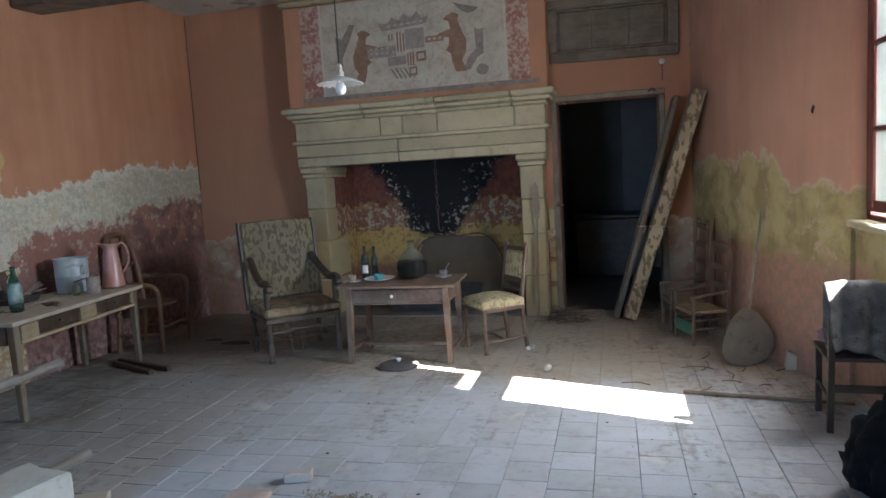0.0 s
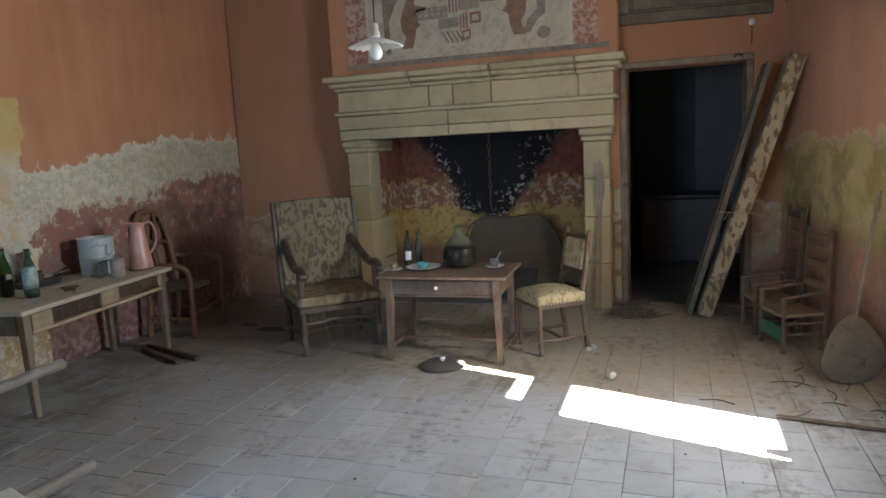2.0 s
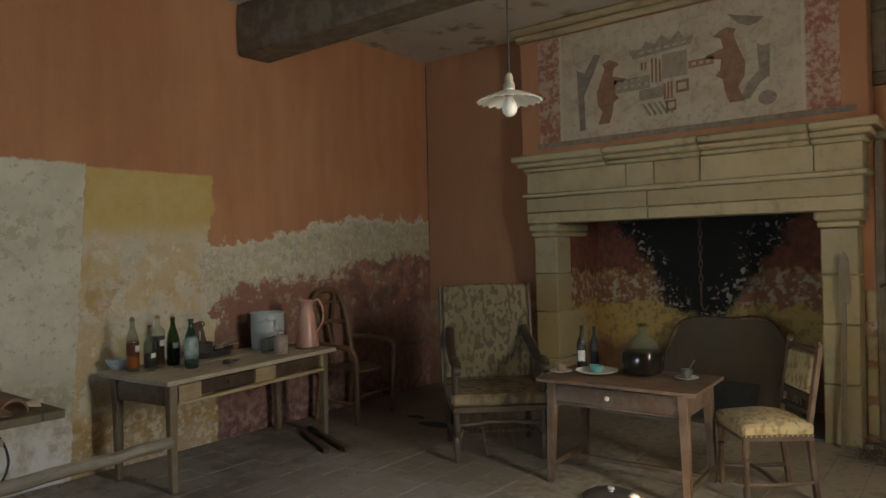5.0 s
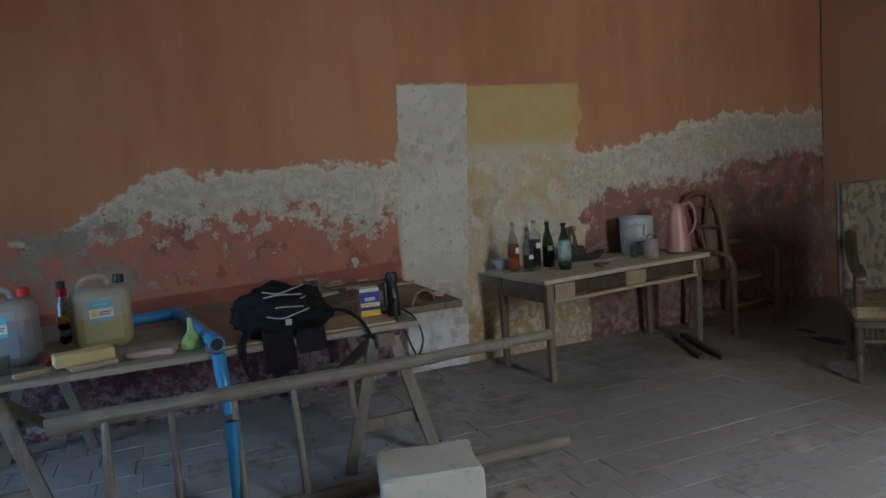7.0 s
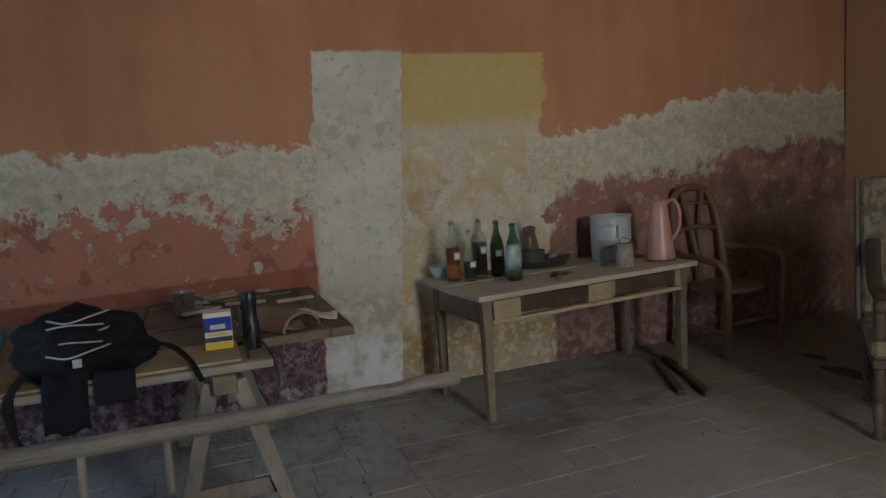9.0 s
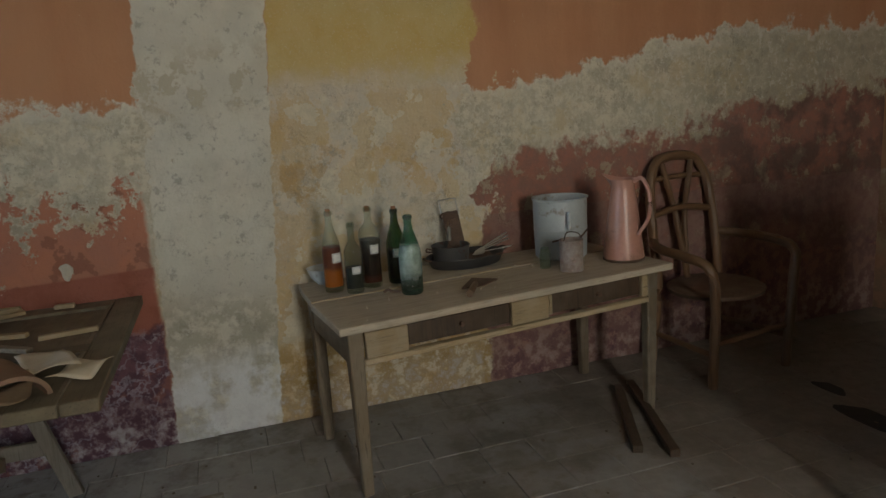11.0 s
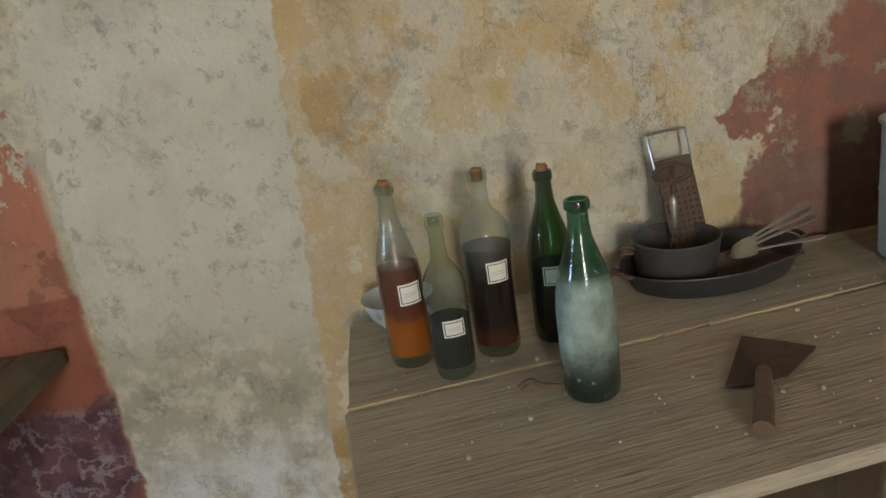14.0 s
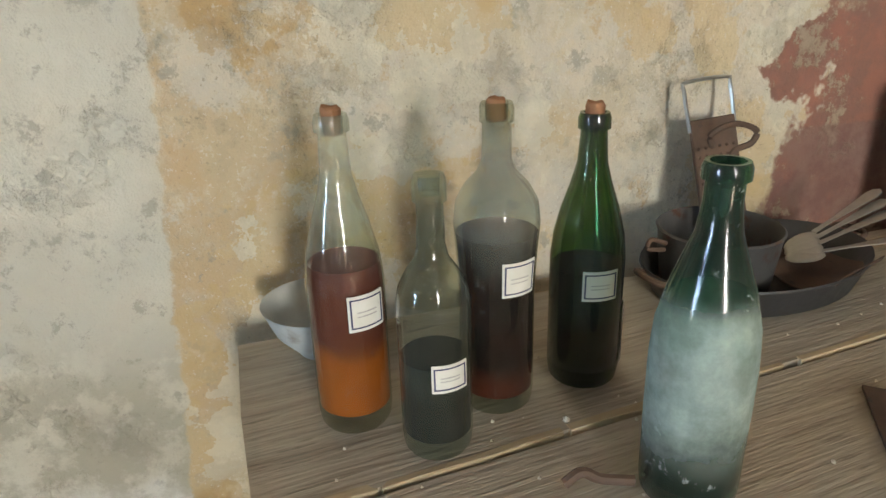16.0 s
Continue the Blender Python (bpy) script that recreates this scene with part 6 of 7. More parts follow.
AMBER = liquid("cloudy_amber_wine", (0.42, 0.105, 0.015), (0.13, 0.032, 0.026), 0.10)
BROWNWINE = liquid("brown_black_wine", (0.085, 0.018, 0.010), (0.010, 0.006, 0.006), 0.055)
GREYWINE = liquid("grey_dregs", (0.012, 0.014, 0.011), (0.028, 0.032, 0.026), 0.08)
GREENWINE = liquid("dark_green_dregs", (0.012, 0.035, 0.022), (0.02, 0.06, 0.04), 0.07)
G = "old bottles on the work table"
bottle("bottle", "clear corked bottle of cloudy amber wine", -3.931, 3.885, WT, [(0.041, 0.005), (0.043, 0.02), (0.043, 0.175), (0.040, 0.20), (0.031, 0.235), (0.022, 0.262), (0.0165, 0.285), (0.0145, 0.325), (0.0185, 0.327), (0.0185, 0.337), (0.0165, 0.343)],
       GLASS_CLEAR, 0.192, AMBER, 0.008, ((22, 0.128, 0.168, 0.50),), G, wide=1.05, tall=1.096)
bottle("bottle", "short clear bottle with dark dregs", -3.849, 3.968, WT, [(0.037, 0.005), (0.039, 0.02), (0.039, 0.175), (0.036, 0.195), (0.027, 0.213), (0.018, 0.226), (0.0145, 0.24), (0.0135, 0.285), (0.017, 0.287), (0.017, 0.308), (0.015, 0.313)],
       GLASS_GREY, 0.115, GREYWINE, None, ((8, 0.090, 0.123, 0.50),), G, wide=1.05, tall=1.035)
bottle("bottle", "round-shouldered bottle of dark brown wine", -3.914, 4.064, WT, [(0.042, 0.005), (0.044, 0.02), (0.0435, 0.16), (0.046, 0.20), (0.0485, 0.235), (0.046, 0.258), (0.035, 0.278), (0.022, 0.292), (0.0165, 0.305), (0.0155, 0.345), (0.0185, 0.347), (0.0185, 0.362), (0.0165, 0.367)],
       GLASS_CLEAR, 0.222, BROWNWINE, 0.004, ((14, 0.158, 0.200, 0.46),), G, wide=1.05, tall=1.03)
bottle("bottle", "dark green corked bottle with paper label", -3.932, 4.193, WT, [(0.043, 0.005), (0.045, 0.02), (0.045, 0.165), (0.042, 0.195), (0.034, 0.228), (0.024, 0.258), (0.0175, 0.283), (0.015, 0.32), (0.0185, 0.322), (0.0185, 0.334), (0.0165, 0.34)],
       GLASS_GREEN, 0.155, WINE_BLACK, 0.012, ((-6, 0.125, 0.163, 0.47), (62, 0.025, 0.105, 0.22)), G, wide=1.05, tall=1.04)
bottle("bottle", "frosted aqua glass bottle, dusty and open", -3.695, 4.196, WT, [(0.046, 0.005), (0.0475, 0.02), (0.0485, 0.10), (0.0485, 0.15), (0.046, 0.185), (0.038, 0.22), (0.028, 0.25), (0.0195, 0.275), (0.0165, 0.30), (0.0165, 0.318), (0.0205, 0.320), (0.0205, 0.330), (0.0185, 0.335)],
       GLASS_AQUA, 0.125, GREENWINE, None, (), G, wide=1.05, tall=1.054)
bowl = thing("bowl", "small white enamel bowl on the table", "bowl", -4.11, 3.865, WT, rz=150)
bowl.scale = (1.2, 1.2, 1.2)
bm = B(); add_lathe(bm, [(0, 0.002), (0.03, 0.0), (0.034, 0.006), (0.055, 0.03), (0.068, 0.062), (0.070, 0.066), (0.065, 0.062), (0.050, 0.030), (0.03, 0.012), (0, 0.010)], 32); part("dish", bm, ENAMEL, bowl)
bm = B(); add_tube(bm, [(-0.02, -0.066, 0.055), (-0.03, -0.088, 0.05), (-0.025, -0.085, 0.03), (-0.02, -0.055, 0.028)], 0.004, 6); part("handle", bm, ENAMEL, bowl)

pan = thing("roasting_pan", "blackened oval roasting pan on the table", "pan", -4.10, 4.60, WT, rz=8)
bm = B()
def oval(prof, ax, ay, seg=40):
    rings = []
    for r, z in prof:
        rings.append([bm.verts.new((ax * r * math.cos(a), ay * r * math.sin(a), z)) for a in (2 * math.pi * i / seg for i in range(seg))])
    for a, b in zip(rings, rings[1:]):
        for i in range(seg):
            bm.faces.new((a[i], a[(i + 1) % seg], b[(i + 1) % seg], b[i]))
    bm.faces.new(list(reversed(rings[0]))), bm.faces.new(rings[-1])
oval([(0.86, 0.0), (0.90, 0.004), (1.0, 0.048), (1.025, 0.052), (1.02, 0.056), (0.975, 0.050), (0.87, 0.008)], 0.142, 0.212)
pan_tray = part("tray", bm, simple("blackened_pan_iron", (0.030, 0.029, 0.030), (0.06, 0.056, 0.055), 9, 0.55, metal=0.3), pan)
for s in (-1, 1):
    bm = B(); add_tube(bm, [(-0.03, s * 0.210, 0.048), (-0.025, s * 0.232, 0.056), (0.025, s * 0.232, 0.056), (0.03, s * 0.210, 0.048)], 0.005, 7); part("handle", bm, RUST, pan)
pot = thing("saucepan", "small rusty iron saucepan in the roasting pan", "pan", -4.10, 4.52, WT + 0.009)
bm = B(); add_lathe(bm, [(0, 0.002), (0.082, 0.0), (0.088, 0.006), (0.098, 0.098), (0.101, 0.101), (0.098, 0.104), (0.094, 0.099), (0.084, 0.010), (0, 0.008)], 40); part("body", bm, simple("rust_stained_tin", (0.075, 0.075, 0.078), (0.115, 0.112, 0.11), 10, 0.6, metal=0.3, stain=(0.10, 0.045, 0.03)), pot)
bm = B(); add_tube(bm, [(0.0, -0.098, 0.085), (0.0, -0.125, 0.095), (0.0, -0.13, 0.08), (0.0, -0.10, 0.075)], 0.004, 6); part("ear", bm, RUST, pot)
gr = thing("grater", "rusty metal kitchen grater leaning on the wall", "grater", -4.15, 4.58, WT + 0.055)
m = Matrix.Rotation(radians(-17), 4, "Y") @ Matrix.Rotation(radians(4), 4, "X")
bm = B(); add_box(bm, -0.004, 0.004, -0.045, 0.045, 0.0, 0.22, 0.002, m); plate_ = part("plate", bm, RUST, gr)
bm = B()
for i in range(6):
    for j in range(11):
        bmesh.ops.create_cone(bm, cap_ends=True, segments=6, radius1=0.0035, radius2=0.001, depth=0.004, matrix=m @ Matrix.Translation((0.006, -0.035 + i * 0.014, 0.02 + j * 0.015)) @ Matrix.Rotation(radians(90), 4, "Y"))
part("teeth", bm, RUST, plate_)
bm = B(); add_tube(bm, [m @ Vector(p) for p in ((0, -0.045, 0.20), (0, -0.046, 0.27), (0, -0.040, 0.285), (0, 0.040, 0.285), (0, 0.046, 0.27), (0, 0.045, 0.20))], 0.0035, 6, 3); part("wire_handle", bm, STEEL, gr)
wh = thing("egg_beater", "rusty hand whisk with white handle", "whisk", -4.09, 4.515, WT + 0.014)
for a in (0, 1.05, 2.1, 3.15, 4.2, 5.25):
    bm = B(); add_tube(bm, [(0, 0, 0.12), (0.022 * math.cos(a), 0.022 * math.sin(a), 0.06), (0.016 * math.cos(a), 0.016 * math.sin(a), 0.0)], 0.002, 5); part("wire", bm, RUST, wh)
bm = B(); add_lathe(bm, [(0, 0.12), (0.006, 0.12), (0.009, 0.13), (0.007, 0.15), (0.008, 0.16), (0.009, 0.18), (0.006, 0.19), (0, 0.20)], 10); part("grip", bm, STEEL, wh, "dented silvery grip")
bm = B(); add_tube(bm, [(0, -0.035, 0.235), (0, -0.04, 0.255), (0, 0, 0.268), (0, 0.04, 0.255), (0, 0.035, 0.235), (0, 0.005, 0.225), (0, 0.0, 0.20)], 0.005, 6); part("crank", bm, RUST, wh)
for i in range(4):
    s = thing("spoon", "tarnished table spoon lying in the pan", "spoon", -4.05 - 0.012 * i, 4.665 + 0.006 * i, WT + 0.062 + 0.004 * i, rz=-13 if i == 0 else -5 + 3 * i, rx=7 if i == 0 else 14 + 3 * i, group="spoons in the pan")
    bm = B(); add_slab(bm, [(-0.0045, 0.018), (0.0045, 0.018), (0.0036, 0.06), (0.0085, 0.115), (0.0118, 0.145), (0.0090, 0.160), (0, 0.166), (-0.0090, 0.160), (-0.0118, 0.145), (-0.0085, 0.115), (-0.0036, 0.06)], 0.0022); part("handle", bm, STEEL, s)
    bm = B(); bmesh.ops.create_uvsphere(bm, u_segments=14, v_segments=8, radius=1.0, matrix=Matrix.Translation((0, -0.01, -0.004)) @ Matrix.Diagonal((0.021, 0.033, 0.006, 1))); part("bowl", bm, STEEL, s)
sc = thing("flour_scoop", "dark sheet metal scoop in the pan", "scoop", -4.04, 4.68, WT + 0.012, rz=20)
bm = B(); add_sheet(bm, 10, 6, lambda u, v: (0.06 * math.cos(math.pi * u), -0.07 + 0.15 * v, 0.045 - 0.035 * math.sin(math.pi * u) * (1 - 0.3 * v)), 0.002); part("tray", bm, RUST, sc)
cl = thing("cleaver", "rusty broad-bladed kitchen cleaver on the table", "cleaver", -3.68, 4.505, WT + 0.001)
bm = B(); add_slab(bm, [(-0.103, 0.007), (0.052, -0.100), (0.062, -0.05), (0.059, 0.005), (-0.019, 0.104)], 0.005); roughen(bm, 0.001, 30.0); part("blade", bm, RUST, cl)
bm = B(); add_tube(bm, [(0.045, -0.03, 0.014), (0.11, -0.065, 0.016), (0.20, -0.115, 0.016)], 0.013, 10, 4, 0.016); part("grip", bm, TABLEWOOD_Z, cl)
for i in range(150):
    a, b = random.uniform(-0.70, -0.02), random.uniform(0.03, 1.7)
    x, y = -3.335 + a * math.cos(radians(7)) - b * math.sin(radians(7)), 3.81 + a * math.sin(radians(7)) + b * math.cos(radians(7))
    if i == 0:
        crumbs = B()
    bmesh.ops.create_icosphere(crumbs, subdivisions=1, radius=random.uniform(0.001, 0.0028) + (0.0025 if i % 12 == 0 else 0), matrix=Matrix.Translation((x, y, WT + 0.001)))
tagged(make("table_crumbs", crumbs, RUBBLE), "crumbs of plaster on the plank table", "grit", kind="stuff")
kn = thing("iron_latch", "small rusty iron latch on the table", "latch", -3.725, 4.09, WT)
bm = B(); add_tube(bm, [(0, -0.02, 0.012), (0, 0.0, 0.022), (0.004, 0.02, 0.012), (0.012, 0.055, 0.007)], 0.006, 7); part("bolt", bm, RUST, kn)

ep = thing("enamel_pot", "large chipped pale grey enamel pot", "pot", -3.99, 5.095, WT)
bm = B(); add_lathe(bm, [(0, 0.003), (0.125, 0.0), (0.134, 0.008), (0.138, 0.15), (0.140, 0.152), (0.138, 0.156), (0.139, 0.30), (0.146, 0.305), (0.146, 0.312), (0.137, 0.308), (0.130, 0.012), (0, 0.010)], 44); part("body", bm, simple("pale_grey_enamel", (0.37, 0.395, 0.39), (0.30, 0.325, 0.325), 6, 0.4, stain=(0.20, 0.16, 0.12), bump=0.08), ep)
for s in (-1, 1):
    bm = B(); add_tube(bm, [(0, s * 0.138, 0.24), (0.01, s * 0.175, 0.245), (0.01, s * 0.178, 0.18), (0, s * 0.138, 0.17)], 0.007, 8); bmesh.ops.transform(bm, matrix=Matrix.Rotation(radians(-100), 4, "Z"), verts=bm.verts[:]); part("handle", bm, ENAMEL, ep)
bm = B(); add_tube(bm, [(0.10, -0.10, 0.10), (0.145, -0.03, 0.12), (0.145, 0.03, 0.115), (0.10, 0.10, 0.14)], 0.005, 6); part("wire_bail", bm, RUST, ep)
jar = thing("small_jar", "small dark glass jar on the table", "jar", -3.785, 4.90, WT)
bm = B(); add_lathe(bm, [(0, 0.0), (0.026, 0.0), (0.028, 0.01), (0.028, 0.07), (0.022, 0.085), (0.022, 0.10), (0.019, 0.10), (0.018, 0.08), (0.024, 0.066), (0.024, 0.008), (0, 0.006)], 24); part("glass", bm, GLASS_GREY, jar)
tin = thing("tin_can", "rusty tin can with torn paper label", "can", -3.675, 4.985, WT)
bm = B(); add_lathe(bm, [(0, 0.0), (0.056, 0.0), (0.058, 0.004), (0.056, 0.008), (0.056, 0.145), (0.058, 0.148), (0.056, 0.151), (0.053, 0.148), (0.053, 0.01), (0, 0.006)], 32); part("body", bm, simple("rusty_papered_tin", (0.34, 0.29, 0.26), (0.20, 0.13, 0.10), 16, 0.7, stain=(0.40, 0.25, 0.22)), tin)
bm = B(); add_tube(bm, [(0.02, -0.05, 0.15), (0.0, -0.02, 0.185), (-0.01, 0.04, 0.175), (0.0, 0.056, 0.15)], 0.003, 6); part("wire", bm, RUST, tin)
jug = thing("enamel_jug", "tall pink enamel water jug with chipped foot", "jug", -3.735, 5.31, WT, rz=-70)
bm = B(); add_lathe(bm, [(0, 0.004), (0.100, 0.0), (0.108, 0.008), (0.107, 0.03), (0.090, 0.16), (0.070, 0.29), (0.060, 0.345), (0.060, 0.36), (0.074, 0.395), (0.071, 0.397), (0.056, 0.36), (0.066, 0.29), (0.086, 0.16), (0.10, 0.02), (0, 0.012)], 40)
for v in bm.verts:
    if v.co.z > 0.365 and v.co.y < -0.03:
        v.co.y -= (v.co.z - 0.365) * 2.0 * max(0, 1 - abs(v.co.x) / 0.05)
        v.co.z += 0.02 * max(0, 1 - abs(v.co.x) / 0.05)
squeeze = Matrix.Diagonal((0.93, 0.93, 1.02, 1))
bmesh.ops.transform(bm, matrix=squeeze, verts=bm.verts[:]); part("body", bm, PINK_ENAMEL, jug)
bm = B(); add_tube(bm, [(0, 0.070, 0.385), (0, 0.12, 0.40), (0, 0.165, 0.33), (0, 0.16, 0.22), (0, 0.095, 0.13)], 0.010, 8); bmesh.ops.transform(bm, matrix=squeeze, verts=bm.verts[:]); part("handle", bm, PINK_ENAMEL, jug)
bm = B(); add_lathe(bm, [(0.106, -0.0), (0.1095, 0.004), (0.1095, 0.012), (0.106, 0.014)], 40); bmesh.ops.transform(bm, matrix=squeeze, verts=bm.verts[:]); part("foot_rim", bm, RUST, jug)


# ---- bentwood armchair ----
bc = thing("bentwood_armchair", "worn bentwood armchair beside the table", "chair", -3.93, 6.03, 0, rz=98)
def bpart(nm, pts, r=0.015, mt=BENTWOOD):
    bm = B(); add_tube(bm, [(x * 1.2, y, z) for x, y, z in pts], r * 1.65, 9); return part(nm, bm, mt, bc)
bpart("back_hoop", [(-0.21, 0.24, 0.0), (-0.20, 0.20, 0.45), (-0.20, 0.25, 0.85), (-0.17, 0.29, 1.08), (-0.09, 0.31, 1.18), (0.09, 0.31, 1.18), (0.17, 0.29, 1.08), (0.20, 0.25, 0.85), (0.20, 0.20, 0.45), (0.21, 0.24, 0.0)], 0.017)
bpart("back_splat", [(-0.10, 0.305, 1.17), (-0.03, 0.27, 0.85), (0.0, 0.21, 0.47)], 0.011)
bpart("back_splat", [(0.10, 0.305, 1.17), (0.03, 0.27, 0.85), (0.0, 0.21, 0.47)], 0.011)
bpart("back_bar", [(-0.20, 0.255, 0.86), (0, 0.265, 0.89), (0.20, 0.255, 0.86)], 0.012)
bpart("back_bar", [(-0.195, 0.30, 1.06), (0, 0.305, 1.07), (0.195, 0.30, 1.06)], 0.010)
for s in (-1, 1):
    bpart("arm", [(s * 0.20, 0.24, 0.72), (s * 0.27, 0.10, 0.71), (s * 0.285, -0.12, 0.70), (s * 0.27, -0.25, 0.66), (s * 0.245, -0.27, 0.50), (s * 0.235, -0.25, 0.0)], 0.016)
    bpart("stretcher", [(s * 0.235, -0.25, 0.18), (s * 0.215, 0.22, 0.18)], 0.010)
bpart("stretcher", [(-0.235, -0.25, 0.24), (0.235, -0.25, 0.24)], 0.010)
bm = B(); add_lathe(bm, [(0, 0.445), (0.20, 0.44), (0.245, 0.445), (0.25, 0.465), (0.235, 0.475), (0.15, 0.468), (0, 0.462)], 36, m=Matrix.Diagonal((1.08, 1.04, 1, 1))); part("seat", bm, TABLEWOOD_Z, bc)

# ---- trestle bench along the west wall ----
BT = 0.768
def trestle(y, label):
    t = thing("trestle", label, "trestle", -3.3, y, 0, group="trestles under the boards")
    for x in (0.64, -0.64):
        for s in (-1, 1):
            bm = B(); add_bar(bm, (x, s * 0.245, 0.0), (x + (0.0), s * 0.05, 0.70), 0.028, 0.062)
            for v in bm.verts:
                v.co.z = max(v.co.z, 0.0)
            part("leg", bm, GREYRUNG, t)
        bm = B(); add_box(bm, x - 0.042, x - 0.016, -0.19, 0.19, 0.20, 0.27, 0.004); part("crosspiece", bm, GREYRUNG, t)
    bm = B(); add_box(bm, -0.72, 0.70, -0.045, 0.045, 0.66, 0.734, 0.005); part("beam", bm, WOOD_X, t)
    bm = B(); add_bar(bm, (-0.60, 0.0, 0.22), (0.45, 0.0, 0.66), 0.03, 0.06); part("brace", bm, WOOD_X, t)
trestle(2.43, "weathered grey wooden A-frame trestle")
trestle(0.62, "weathered grey wooden A-frame trestle in shade")
for nm, lb, b in (("front_board", "long pale scaffold board on trestles", (-2.95, -2.63, 0.25, 2.62, 0.736, BT)), ("middle_board", "dusty wide board on trestles", (-3.55, -2.956, 0.0, 1.92, 0.737, BT - 0.002)), ("rear_board", "dusty wide board against the wall", (-4.24, -3.556, -0.1, 1.90, 0.736, BT - 0.003))):
    bm = B(); add_box(bm, *b, bevel=0.004); roughen(bm, 0.002, 5.0, 3); single(nm, bm, BOARD_Y, lb, "board")
bm = B(); add_box(bm, -3.00, -2.66, 1.55, 2.50, BT + 0.001, BT + 0.013, 0.002, None); single("loose_board", bm, PALE_TRIM, "pale thin board lying on the bench", "board")
dl = thing("door_leaf", "old grey panelled door laid flat on trestles", "door", -3.52, 2.49, 0.737)
def dpart(nm, b, mt=DOORWOOD):
    bm = B(); add_box(bm, *b, bevel=0.004); part(nm, bm, mt, dl)
dpart("stile", (-0.74, 0.56, 0.42, 0.53, 0, 0.044)); dpart("stile", (-0.74, 0.56, -0.53, -0.42, 0, 0.044))
dpart("rail", (-0.74, -0.63, -0.418, 0.418, 0, 0.043)); dpart("rail", (0.45, 0.56, -0.418, 0.418, 0, 0.043)); dpart("rail", (-0.05, 0.04, -0.418, 0.418, 0, 0.043))
dpart("panel", (-0.628, -0.052, -0.416, 0.416, 0.008, 0.030)); dpart("panel", (0.042, 0.448, -0.416, 0.416, 0.008, 0.030))
dpart("moulding", (-0.628, 0.448, 0.395, 0.416, 0.031, 0.040), WOOD_X)
DT = 0.782

# things on the bench
bk = thing("bucket", "blue plastic bucket with printed label", "bucket", -3.20, 0.31, BT)
bm = B(); add_lathe(bm, [(0, 0.003), (0.115, 0.0), (0.120, 0.01), (0.145, 0.23), (0.152, 0.232), (0.152, 0.25), (0.145, 0.252), (0.138, 0.24), (0.112, 0.012), (0, 0.01)], 40); part("pail", bm, BUCKETBLUE, bk)
def wrap(nm, parent, r, a0, a1, z0, z1, mt, r2=None):
    bm = B(); add_sheet(bm, 8, 1, lambda u, v: ((r + ((r2 or r) - r) * v) * math.cos(a0 + (a1 - a0) * u), (r + ((r2 or r) - r) * v) * math.sin(a0 + (a1 - a0) * u), z0 + (z1 - z0) * v), 0.0006); part(nm, bm, mt, parent)
wrap("label", bk, 0.1265, -0.1, 0.75, 0.04, 0.10, LABELWHITE, 0.1325); wrap("printed_bar", bk, 0.134, -0.3, 0.7, 0.11, 0.16, INK, 0.139)
for i in range(3):
    wrap("writing", bk, 0.1275 + 0.002 * i, -0.05, 0.35, 0.05 + i * 0.015, 0.056 + i * 0.015, INK, 0.128 + 0.002 * i)
single("plastic_bag", heap(-3.20, 0.30, BT + 0.30, 0.13, 0.13, 0.09, 5.0, 2.0), BLUEBAG, "crumpled blue plastic bag in a bucket", "bag", sharp=180)


def jerrycan(x, y, rz, label, shell, red):
    c = thing("jerrycan", label, "jerrycan", x, y, BT, rz=rz, group="jerrycans on the bench")
    c.scale = (1.1, 1.12, 1.15)
    bm = B(); add_box(bm, -0.095, 0.095, -0.125, 0.125, 0.0, 0.285, 0.035)
    bmesh.ops.bevel(bm, geom=[e for e in bm.edges if e.calc_length() > 0.03], offset=0.010, segments=2, affect="EDGES", clamp_overlap=True)
    part("shell", bm, shell, c)
    bm = B(); add_tube(bm, [(0, -0.085, 0.275), (0, -0.06, 0.315), (0, 0.0, 0.325), (0, 0.03, 0.315), (0, 0.045, 0.28)], 0.014, 8); part("handle", bm, shell, c)
    bm = B(); add_lathe(bm, [(0, 0.325), (0.022, 0.325), (0.024, 0.32), (0.024, 0.288), (0.018, 0.284), (0, 0.284)], 18, (0, 0.09, 0)); part("cap", bm, REDPRINT if not red else BLACKPLASTIC, c)
    bm = B(); add_box(bm, 0.0955, 0.0962, -0.055, 0.045, 0.135, 0.225, 0.0); lb = part("paper_label", bm, LABELWHITE, c)
    for b, mt, nm in (((-0.055, 0.045, 0.19, 0.225), CYAN, "printed_band"), ((-0.055, 0.045, 0.135, 0.15), CYAN, "printed_band"), ((-0.045, -0.022, 0.155, 0.182), YELLOWPRINT, "hazard_mark"), ((-0.015, 0.035, 0.172, 0.176), INK, "writing"), ((-0.015, 0.03, 0.162, 0.166), INK, "writing"), ((-0.04, 0.02, 0.205, 0.212), LABELWHITE, "writing")):
        bm = B(); add_box(bm, 0.0963, 0.0968, *b, bevel=0); part(nm, bm, mt, lb)
    if red:
        bm = B(); add_slab(bm, [(0.0, -0.05), (0.04, 0.0), (0.0, 0.05), (-0.04, 0.0)], 0.001, Matrix.Translation((0.03, -0.1255, 0.16)) @ UP); part("hazard_label", bm, REDPRINT, c)
def cloudy(name, above, below, level):
    k = Mat(name)
    n = k.noise(7.0, 4, 97.0)
    col = k.mix((k.z + (n - 0.5) * 0.012).rise(level - 0.006, level + 0.006), below, above)
    col = k.mix(n.rise(0.4, 0.7) * 0.25, col, tuple(v * 0.75 for v in above))
    return k.out(col, rough=0.38, Subsurface_Weight=0.25)
